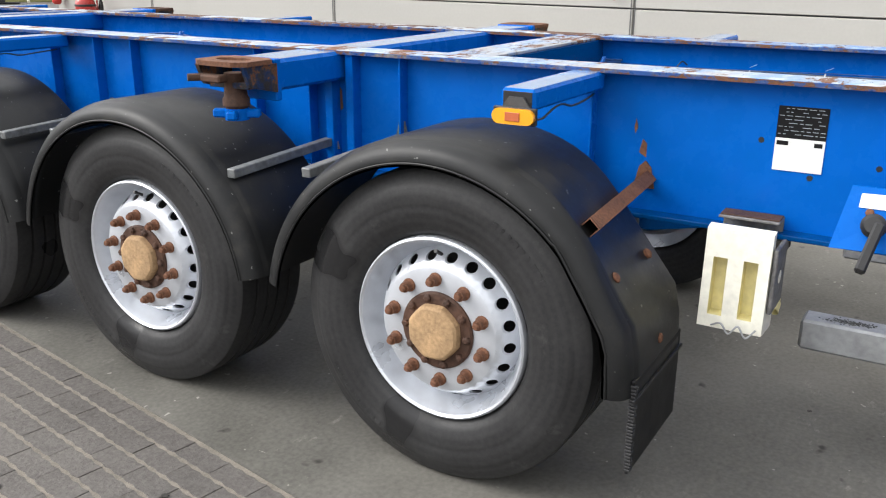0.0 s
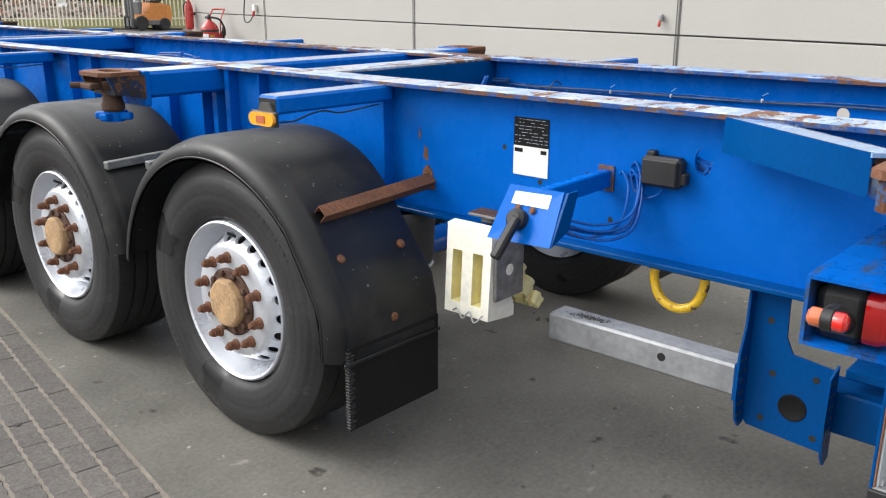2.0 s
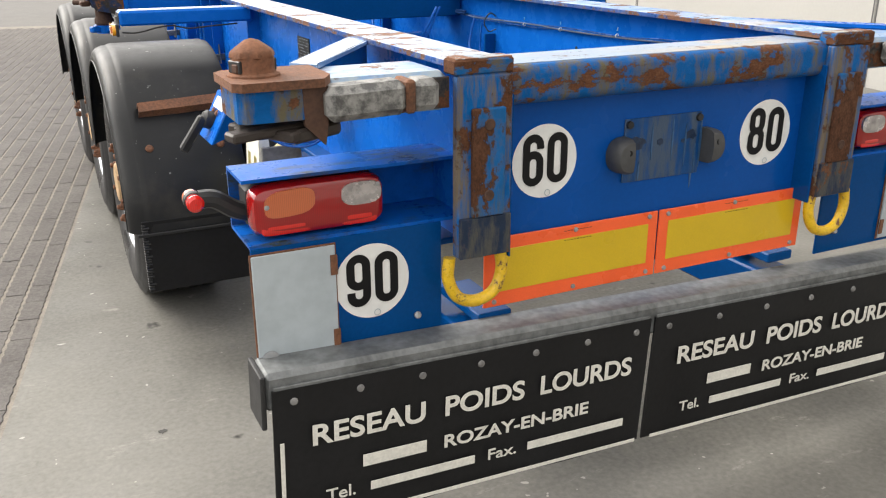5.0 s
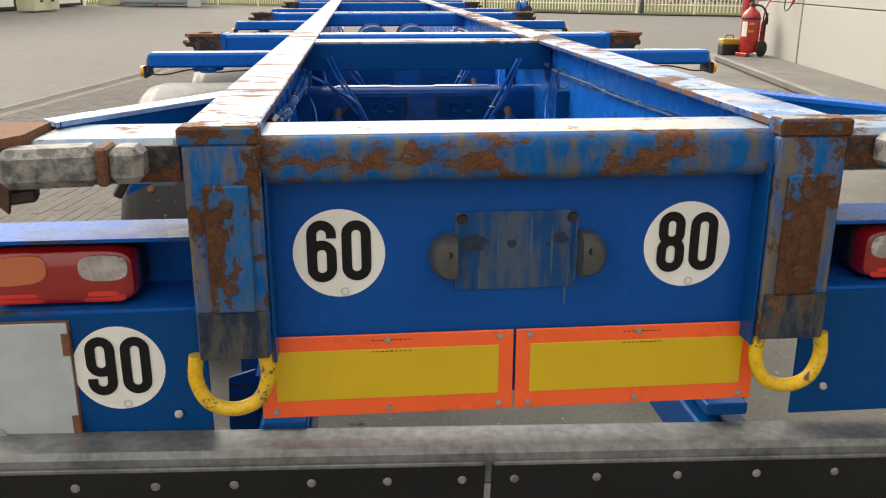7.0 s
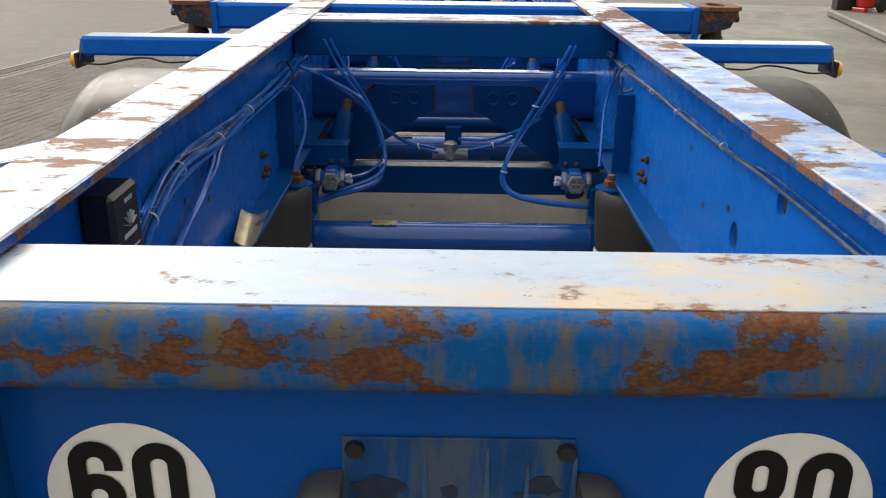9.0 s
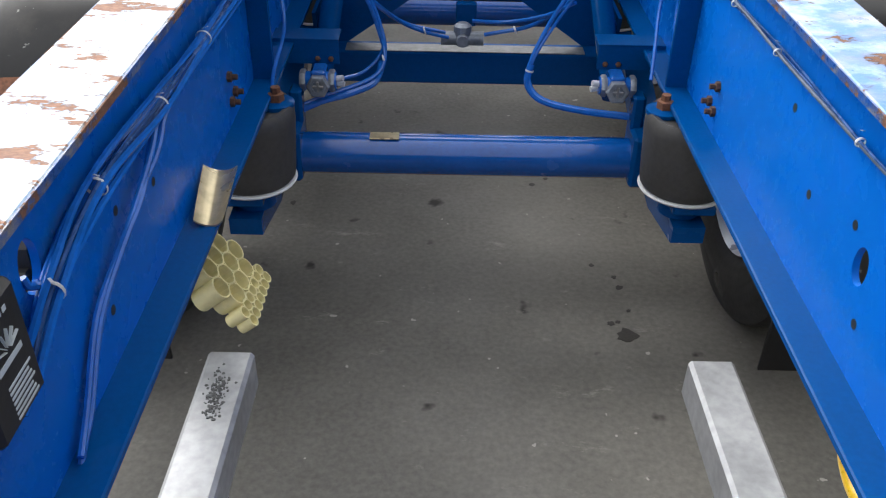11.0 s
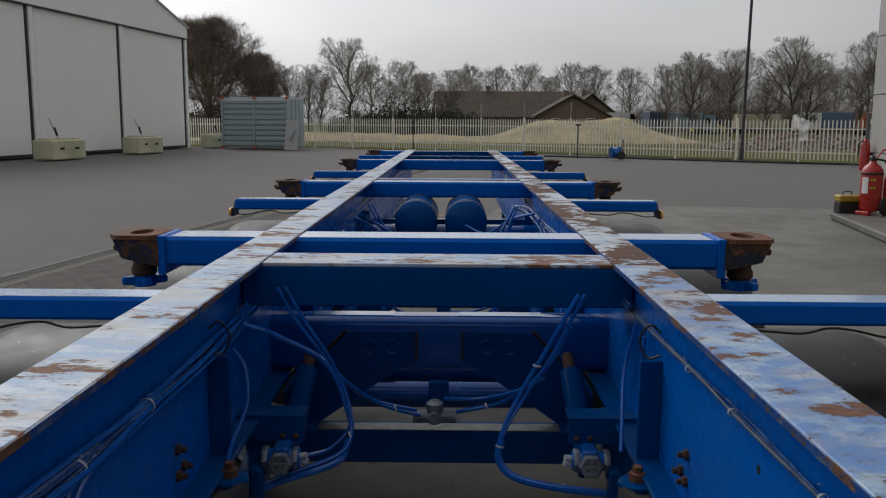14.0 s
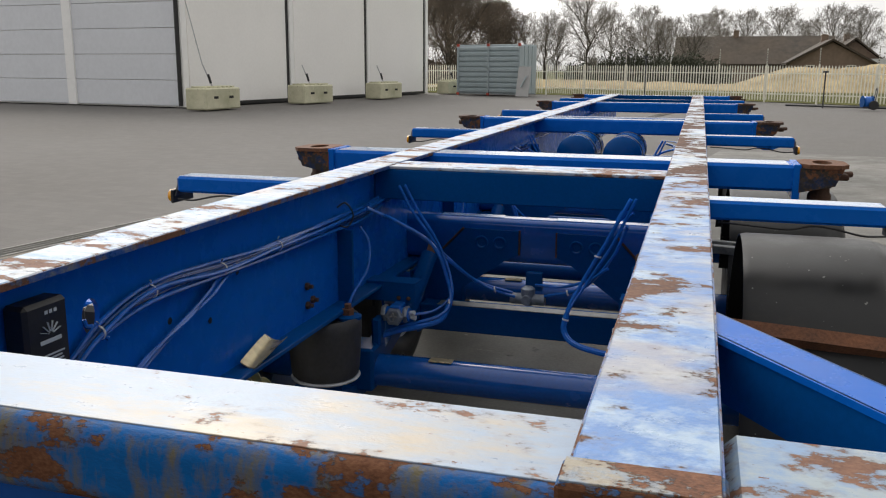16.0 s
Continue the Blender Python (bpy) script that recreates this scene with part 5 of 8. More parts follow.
    rows = ((0.093, 0.04), (0.093, 0.006), (0.090, -0.004), (0.082, -0.011), (0.072, -0.013), (0.05, -0.012), (0.03, -0.013), (0.0005, -0.013))
    for r, x in rows:
        for i in range(n8):
            t = 2 * math.pi * i / n8
            q = (t + math.pi / 8) % (math.pi / 4) - math.pi / 8
            k = 0.25 + 0.75 * min(1.0, math.cos(math.pi / 8) / math.cos(q) + 0.012)
            cap.v.append((x, r * k * math.cos(t), r * k * math.sin(t)))
    for j in range(len(rows) - 1):
        for i in range(n8):
            cap.f.append((j * n8 + i, j * n8 + (i + 1) % n8, (j + 1) * n8 + (i + 1) % n8, (j + 1) * n8 + i))
    out["hub_cap"] = cap.mesh("hub_cap", M_HUB, 25)
    nut = G().lathe([(0.022, 0), (0.022, 0.006), (0.0165, 0.009), (0.0165, 0.032)], (0, 0, 0), (-1, 0, 0), 12, True)
    nut.lathe([(0.0115, 0.03), (0.0115, 0.043), (0.008, 0.047)], (0, 0, 0), (-1, 0, 0), 10, True)
    out["wheel_nut"] = nut.mesh("wheel_nut", M_RUST)
    valve = G().tube([(0.07, 0.0, 0.236), (0.05, 0, 0.247), (0.035, 0, 0.256)], 0.006, 8)
    out["valve_stem"] = valve.mesh("valve_stem", M_BLACK)
    return out


WM = wheel_meshes()
SPIN = {(0, -1): -3, (1, -1): -5, (2, -1): 40, (0, 1): 17, (1, 1): 85, (2, 1): 130}
for axle, ya in enumerate(AXLES):
    for s in (-1, 1):
        base = new("wheel", WM["rim"])
        base.parent = trailer
        spin = SPIN[axle, s]
        base.matrix_basis = pose(s * XF, ya, HUB, 0, 0, 0 if s < 0 else 180) @ pose(0, 0, 0, spin, 0, 0)
        tagged(base, "truck wheel with silver rim, rusty nuts and worn black tyre")
        for nm, lab in (("tyre", "worn black tyre"), ("raised_lettering", ""), ("disc", ""), ("brake_drum", ""), ("hub_flange", "rust-brown hub flange"), ("hub_cap", "tan rusty hub cap"), ("valve_stem", "")):
            o = new(nm, WM[nm])
            o.parent = base
            tagged(o, lab, kind="stuff" if nm == "raised_lettering" else "")
        for k in range(10):
            t = 2 * math.pi * (k + 0.5) / 10
            o = new("wheel_nut", WM["wheel_nut"])
            o.parent = base
            o.matrix_basis = Matrix.Translation((0.0305, 0.1665 * math.cos(t), 0.1665 * math.sin(t)))

# ---- mudguards ----
def guard(ya, s, last):
    """A half-round plastic mudguard with a rolled outer lip; the last one runs down into a flap."""
    cy, cz, r = ya + 0.016, 0.438, 0.663
    x0, x1 = s * 0.785, s * 1.262
    a0, a1 = (radians(10), radians(171)) if not last else (radians(10), radians(170))
    n = 40
    line = [(cy + r * math.cos(a0 + (a1 - a0) * i / n), cz + r * math.sin(a0 + (a1 - a0) * i / n)) for i in range(n + 1)]
    if last:
        line = line[:-8] + [(cy - r + 0.026, cz + 0.21), (cy - r + 0.008, cz + 0.12), (cy - r + 0.002, cz + 0.010)]
    sec = [(0.0, -0.006), (0.02, 0.0), (0.350, 0.0), (0.366, -0.002), (0.374, -0.007), (0.380, -0.008), (0.396, -0.011), (0.411, -0.018), (0.422, -0.029), (0.429, -0.043), (0.432, -0.058), (0.432, -0.074)]
    g = G()
    m = len(sec)
    for back in (0, 1):
        for (y, z) in line:
            d = Vector((y - cy, z - cz)).normalized()
            # the last sheet is pressed flat under its stay
            dip = 0.034 * math.exp(-((math.atan2(d.y, d.x) - radians(139)) / radians(15)) ** 2) if last else 0.0
            for u, h in sec:
                k = h - 0.005 * back - dip * max(0.0, min(1.0, (0.372 - u) / 0.05))
                g.v.append((x0 + (x1 - x0) * u / 0.432, y + d.x * k, z + d.y * k))
    L = len(line)
    for i in range(L - 1):
        for j in range(m - 1):
            a = i * m + j
            b = a + L * m
            g.f.append((a, a + 1, a + 1 + m, a + m))
            g.f.append((b, b + m, b + 1 + m, b + 1))
    rim_l = [i * m for i in range(L)], [i * m + m - 1 for i in range(L)]
    for rr in rim_l:
        for a, b in zip(rr, rr[1:]):
            g.f.append((a, b, b + L * m, a + L * m))
    for i in (0, L - 1):
        for j in range(m - 1):
            a = i * m + j
            g.f.append((a, a + 1, a + 1 + L * m, a + L * m))
    mg = P("mudguard", g, M_PLASTIC, label="black plastic half-round mudguard")
    lip = G().tube([(s * 1.262, y - 0.069 * (y - cy) / math.hypot(y - cy, z - cz), z - 0.069 * (z - cz) / math.hypot(y - cy, z - cz)) for y, z in line], 0.004, 6, 2)
    P("rolled_lip", lip, M_PLASTIC, mg)
    if last:
        yb = cy - r + 0.010
        fl = G().box(s * 0.785, s * 1.215, yb - 0.006, yb + 0.004, 0.205, cz + 0.06, 0.003)
        f = P("mud_flap", fl, M_FLAP, mg, "black rubber mud flap")
        strip = G()
        for i in range(26):
            w = 0.006 * math.sin(2.3 * i) + 0.004 * math.sin(5.1 * i)
            strip.box(s * (1.196 + w), s * 1.218, yb - 0.012, yb + 0.008, 0.215 + 0.0105 * i, 0.2225 + 0.0105 * i, 0.002)
        tagged(P("scored_edge", strip, M_RUBBER, f, "scored and frayed flap edge"), kind="stuff")
        P("flap_rail", G().box(s * 0.785, s * 1.235, yb - 0.016, yb - 0.007, cz + 0.0, cz + 0.012, 0.002), M_BLACK, mg)
        for x, y, z in ((1.141, 1.690, 0.757), (0.867, 1.690, 0.750), (1.0, 1.594, 0.546)):
            P("bolt_head", G().lathe([(0.016, -0.006), (0.016, 0.006), (0.009, 0.011)], (s * x, y, z), (0, -1, 0.8 if z > 0.7 else 0.1), 8, True), M_RUST, mg)
    return mg


for i, ya in enumerate(AXLES):
    for s in (-1, 1):
        guard(ya, s, i == 0)

# mudguard stays
for s in (-1, 1):
    tube = G()
    a, b = Vector((s * 0.60, 1.790, 0.916)), Vector((s * 1.158, 1.767, 0.894))
    u, v = Vector((0, 0.72, 0.70)), Vector((0, -0.70, 0.72))
    corners = [u + v, v - u, -u - v, u - v]
    for h in (0.0215, 0.0180):
        for p in (a, b):
            tube.v += [tuple(p + h * q) for q in corners]
    for k in range(4):
        n = (k + 1) % 4
        tube.f += [(k, n, n + 4, k + 4), (k + 8, k + 12, n + 12, n + 8), (k + 4, n + 4, n + 12, k + 12), (k, k + 8, n + 8, n)]
    st = P("mudguard_stay", tube, M_RUST, label="rusty square mudguard stay tube")
    P("stay_flange", G().prism([(1.765, 0.885), (1.835, 0.885), (1.82, 0.955), (1.80, 0.975), (1.78, 0.955)], "x", s * 0.603, s * 0.609), M_RUST, st)
    P("rust_streak", G().prism([(1.80, 0.985), (1.825, 1.0), (1.815, 1.045), (1.80, 1.03)], "x", s * 0.6032, s * 0.6040), M_RUST, st)
    for y, z in ((2.735, 0.955), (3.07, 0.91), (4.03, 0.955), (4.37, 0.91)):
        t = P("mudguard_stay", G().beam((s * 0.60, y, z + 0.002), (s * 1.195, y, z - 0.022), 0.036, 0.032, 0.003), M_ALU, label="grey square mudguard stay")
        P("stay_flange", G().prism([(y - 0.035, z - 0.03), (y + 0.035, z - 0.03), (y + 0.012, z + 0.065), (y - 0.012, z + 0.065)], "x", s * 0.625, s * 0.631), M_ALU, t)

# ---- axles, air springs and pipes under the frame ----
for i, ya in enumerate(AXLES):
    ax = P("axle", G().cyl((-0.98, ya, HUB), (0.98, ya, HUB), 0.064, 28), M_AXLE, label="glossy blue round axle tube")
    P("type_tag", G().box(-0.295, -0.205, ya - 0.03, ya + 0.012, 0.559, 0.564, 0.001), M_TAB, ax, "small dirty type plate")
    for s in (-1, 1):
        yb = ya - 0.285
        P("axle_collar", G().box(s * 0.50, s * 0.62, ya - 0.075, ya + 0.075, 0.43, 0.60, 0.01), M_BLUE_SHADE, ax)
        bag = G().lathe([(0.09, 0.0), (0.110, 0.003), (0.119, 0.014), (0.122, 0.04), (0.127, 0.12), (0.131, 0.18), (0.130, 0.208), (0.121, 0.222), (0.107, 0.219), (0.10, 0.211), (0.04, 0.210)], (s * 0.598, yb, 0.566), (0, 0, 1), 36, True)
        b = P("air_spring", bag, M_BAG, label="black rubber air spring bellows")
        P("seat_ring", G().lathe([(0.09, 0), (0.120, 0.002), (0.1235, 0.007), (0.1205, 0.011)], (s * 0.598, yb, 0.560), (0, 0, 1), 36, True), M_TIE, b)
        P("seat_plate", G().box(s * 0.555, s * 0.672, yb - 0.105, yb + 0.04, 0.530, 0.558, 0.005).lathe([(0.06, 0.0), (0.055, 0.045)], (s * 0.60, yb, 0.488), (0, 0, 1), 20, True), M_BLUE_SHADE, b)
        P("top_bolt", G().lathe([(0.022, 0), (0.022, 0.022), (0.013, 0.024), (0.013, 0.04)], (s * 0.516, yb + 0.018, 0.790), (0, 0, 1), 6, True), M_RUST, b)
        P("top_plate", G().lathe([(0.048, 0), (0.048, 0.010), (0.03, 0.014)], (s * 0.516, yb + 0.018, 0.778), (0, 0, 1), 20, True), M_BLUE_SHADE, b)
        arm = P("trailing_arm", G().prism([(yb - 0.10, 0.44), (yb - 0.10, 0.49), (yb + 0.05, 0.49), (ya - 0.06, 0.45), (ya + 0.08, 0.46), (ya + 0.56, 0.60), (ya + 0.56, 0.54), (ya + 0.1, 0.40), (ya - 0.1, 0.38)], "x", s * 0.565, s * 0.655), M_BLUE_SHADE)
        hg = G()
        hg.prism([(ya + 0.40, 0.80), (ya + 0.68, 0.80), (ya + 0.62, 0.50), (ya + 0.50, 0.50)], "x", s * 0.50, s * 0.512)
        hg.prism([(ya + 0.40, 0.80), (ya + 0.68, 0.80), (ya + 0.62, 0.50), (ya + 0.50, 0.50)], "x", s * 0.648, s * 0.66)
        h = P("hanger_bracket", hg, M_BLUE_SHADE)
        P("pivot_bolt", G().lathe([(0.03, 0), (0.03, 0.012), (0.018, 0.016)], (s * 0.50, ya + 0.56, 0.57), (-s, 0, 0), 6, True), M_RUST_DARK, h)
        # shock absorber
        sh = P("shock_absorber", G().cyl((s * 0.44, ya + 0.45, 0.86), (s * 0.47, ya + 0.18, 0.62), 0.036, 18), M_BLUE_SHADE)
        P("piston_rod", G().cyl((s * 0.44, ya + 0.45, 0.86), (s * 0.435, ya + 0.50, 0.905), 0.02, 12), M_RUST_DARK, sh)
        # bracket with a brake valve
        pl = P("valve_bracket", G().box(s * 0.39, s * 0.592, ya + 0.10, ya + 0.106, 0.745, 0.822, 0.002), M_BLUE_SHADE)
        P("bracket_lip", G().box(s * 0.39, s * 0.592, ya + 0.10, ya + 0.19, 0.818, 0.824, 0.002), M_BLUE_SHADE, pl)
        vv = P("brake_valve", G().cyl((s * 0.395, ya + 0.055, 0.712), (s * 0.505, ya + 0.055, 0.712), 0.027, 18).box(s * 0.425, s * 0.47, ya + 0.03, ya + 0.10, 0.695, 0.75, 0.006), M_HOSE, pl, "blue-sprayed alloy brake valve")
        for x in (0.400, 0.487):
            P("union_nut", G().lathe([(0.031, 0), (0.034, 0.004), (0.034, 0.014), (0.031, 0.018)], (s * x, ya + 0.055, 0.712), (s, 0, 0), 6, True), M_BRASS, vv)
        P("cap_nut", G().lathe([(0.033, 0), (0.036, 0.008), (0.036, 0.026), (0.030, 0.030), (0.020, 0.030), (0.019, 0.022), (0.0005, 0.022)], (s * 0.447, ya + 0.035, 0.706), (0, -1, 0.15), 6), M_BRASS, vv)
        P("cap_cross", G().box(s * 0.447 - 0.016, s * 0.447 + 0.016, ya + 0.005, ya + 0.012, 0.7065, 0.7135, 0.001).box(s * 0.447 - 0.0035, s * 0.447 + 0.0035, ya + 0.005, ya + 0.012, 0.694, 0.726, 0.001), M_GALV, vv)
        P("hose_union", G().cyl((s * 0.395, ya + 0.055, 0.718), (s * 0.375, ya + 0.050, 0.722), 0.009, 10).cyl((s * 0.395, ya + 0.065, 0.700), (s * 0.373, ya + 0.060, 0.698), 0.009, 10), M_TIE, vv)
        for x in (0.415, 0.455):
            P("bolt_head", G().lathe([(0.009, 0), (0.009, 0.006), (0.004, 0.012)], (s * x, ya + 0.10, 0.762), (0, -1, 0.3), 6, True), M_RUST_DARK, pl)
        P("hose_boss", G().box(s * 0.497, s * 0.535, ya + 0.0, ya + 0.06, 0.59, 0.70, 0.008), M_BLUE_SHADE, pl)
    # hanger cross members
    yc = ya + 0.55
    cb = P("hanger_cross_beam", G().box(-0.50, 0.50, yc - 0.05, yc + 0.05, 0.515, 0.632, 0.006), M_BLUE_SHADE)
    P("pale_top", G().box(-0.42, 0.42, yc - 0.048, yc + 0.02, 0.632, 0.635, 0.0008), M_ALU, cb, "bare worn top edge")
    up = P("upper_cross_beam", G().prism(rounded(yc + 0.047, yc + 0.17, 0.815, 1.008, 0.032), "x", -0.59, 0.59), M_AXLE)
    # pale strips paint the sky's reflection on the glossy beam top
    for x0, x1 in ((-0.44, -0.16), (0.07, 0.36)):
        P("pale_top", G().box(x0, x1, yc + 0.079, yc + 0.140, 1.0082, 1.0095, 0.0005), M_BLUE_SHEEN, up, "top face with painted pale sheen")
    for s in (-1, 1):
        gp = P("gusset_plate", G().prism([(s * 0.50, 0.80), (s * 0.50, 0.50), (s * 0.47, 0.60), (s * 0.40, 0.645), (s * 0.145, 0.824), (s * 0.085, 0.855), (s * 0.083, 0.96), (s * 0.325, 0.96), (s * 0.42, 0.86), (s * 0.50, 0.80)][:-1], "y", yc + 0.036, yc + 0.046), M_BLUE_SHADE)
        for x in (0.165, 0.245):
            P("embossed_ring", G().lathe([(0.017, 0), (0.021, 0.004), (0.027, 0.005), (0.03, 0.0)], (s * x, yc + 0.036, 0.903), (0, -1, 0), 20), M_BLUE_SHADE, gp)
        sm = G().box(s * 0.076, s * 0.083, yc + 0.036, yc + 0.05, 0.855, 0.962, 0.001)
        P("rust_seam", G().beam((s * 0.325, yc + 0.04, 0.962), (s * 0.42, yc + 0.04, 0.862), 0.008, 0.012, 0.001), M_RUST_DARK, gp, "rusty weld seam")
        P("rust_seam", sm, M_RUST_DARK, gp, "rusty weld seam")
    P("valve_post", G().box(-0.035, 0.035, yc - 0.03, yc + 0.0, 0.72, 0.80, 0.004), M_BLUE_SHADE)
    vb = G().lathe([(0.02, 0), (0.03, 0.01), (0.03, 0.07), (0.016, 0.08)], (-0.012, yc - 0.09, 0.675), (0, 0, 1), 10, True)
    vb.cyl((-0.085, yc - 0.09, 0.70), (0.06, yc - 0.09, 0.70), 0.024, 12)
    vb.cyl((-0.012, yc - 0.14, 0.705), (-0.012, yc - 0.05, 0.705), 0.02, 10)
    v = P("distribution_valve", vb, M_BRASS, label="dirty alloy air distribution valve")
    P("long_tube", G().cyl((-0.45, yc + 0.35, 0.72), (0.45, yc + 0.35, 0.72), 0.035, 16), M_BLUE_SHADE)

# web bolts by the springs
for s in (-1, 1):
    for y, z in ((1.79, 0.93), (1.83, 0.875), (1.79, 0.865)):
        P("web_bolt", G().lathe([(0.013, 0), (0.013, 0.010), (0.007, 0.012), (0.007, 0.024)], (s * 0.591, y, z), (-s, 0, 0), 6, True), M_RUST_DARK)
    for y, z in ((1.02, 1.03), (0.93, 0.90), (1.35, 1.08), (1.2, 0.98)):
        P("web_hole", G().cyl((s * 0.5902, y, z), (s * 0.5908, y, z), 0.009, 10), M_BLACK)
        P("web_hole", G().cyl((s * 0.6032, y + 0.1, z), (s * 0.6038, y + 0.1, z), 0.009, 10), M_BLACK)

# bundles of hoses along the webs
def bundle(pts, count, r, spread, mat, name, seed):
    random.seed(seed)
    for k in range(count):
        dy, dz, dx = random.uniform(-spread, spread), random.uniform(-spread, spread), random.uniform(-spread, spread) * 0.5
        line = [(x + dx + random.uniform(-0.006, 0.006), y + dy, z + dz + random.uniform(-0.008, 0.008)) for x, y, z in pts]
        P(name, G().tube(line, r, 7, 5), mat)


left_run = [(-0.57, 0.62, 1.02), (-0.567, 0.73, 1.09), (-0.565, 0.92, 1.133), (-0.565, 1.23, 1.118), (-0.565, 1.55, 1.118), (-0.565, 1.9, 1.108), (-0.565, 2.24, 1.108), (-0.56, 2.48, 1.132)]
bundle(left_run, 6, 0.0056, 0.026, M_HOSE, "air_hose", 11)
bundle(left_run, 2, 0.003, 0.024, M_CABLE, "cable", 12)
bundle([(-0.565, 2.3, 1.12), (-0.56, 3.5, 1.13), (-0.56, 5.0, 1.1), (-0.56, 8.0, 1.12), (-0.56, 12.0, 1.1)], 3, 0.006, 0.015, M_HOSE, "air_hose", 13)
bundle([(-0.57, 1.30, 1.115), (-0.57, 1.245, 1.10), (-0.57, 1.178, 1.07), (-0.572, 1.08, 1.03), (-0.575, 0.97, 1.0), (-0.578, 0.86, 0.94), (-0.578, 0.76, 0.86), (-0.578, 0.70, 0.82)], 3, 0.0055, 0.014, M_HOSE, "air_hose", 14)
bundle([(-0.565, 0.75, 1.07), (-0.578, 0.73, 1.09), (-0.588, 0.722, 1.105), (-0.594, 0.72, 1.115)], 2, 0.0055, 0.01, M_HOSE, "air_hose", 15)
right_run = [(0.572, 0.2, 1.17), (0.575, 0.75, 1.168), (0.575, 1.0, 1.164), (0.575, 1.38, 1.152), (0.575, 1.69, 1.148), (0.572, 2.17, 1.137), (0.56, 2.45, 1.152)]
bundle(right_run, 1, 0.0036, 0.002, M_PIPE, "brake_pipe", 16)
bundle(right_run, 2, 0.0022, 0.008, M_CABLE, "cable", 17)
bundle([(0.56, 2.33, 1.15), (0.56, 4.0, 1.12), (0.56, 5.2, 1.1), (0.56, 8.0, 1.13), (0.56, 12.0, 1.12)], 3, 0.0055, 0.015, M_CABLE, "cable", 18)
bundle([(-0.45, 4.9, 1.14), (-0.52, 5.0, 1.1), (-0.50, 5.15, 1.0), (-0.53, 4.9, 0.92)], 4, 0.005, 0.03, M_CABLE, "cable", 19)
bundle([(0.42, 5.3, 1.16), (0.5, 5.1, 1.15), (0.55, 4.8, 1.08), (0.55, 4.4, 1.0)], 3, 0.005, 0.02, M_CABLE, "cable", 20)
for x, y, z in ((-0.565, 1.23, 1.118), (-0.565, 1.55, 1.118), (-0.565, 0.92, 1.133), (-0.565, 0.73, 1.09), (0.572, 1.05, 1.162), (0.572, 1.45, 1.15), (0.572, 1.75, 1.146)):
    k = 0.017 if x < 0 else 0.009
    tie = G().lathe([(k - 0.0015, -0.003), (k, 0), (k - 0.0015, 0.003)], (x, y, z), (0, 1, 0.1), 14)
    tie.beam((x, y, z + 0.02), (x + 0.02 * (1 if x < 0 else -1), y - 0.03, z + 0.035), 0.004, 0.0015, 0.0005)
    P("cable_tie", tie, M_TIE)
for s in (-1, 1):
    P("wire_loop", G().tube([(s * 0.575, 2.02, 1.16), (s * 0.55, 2.04, 1.175), (s * 0.53, 2.06, 1.13), (s * 0.545, 2.04, 1.09), (s * 0.575, 2.02, 1.10)], 0.0032, 6), M_BLACK)

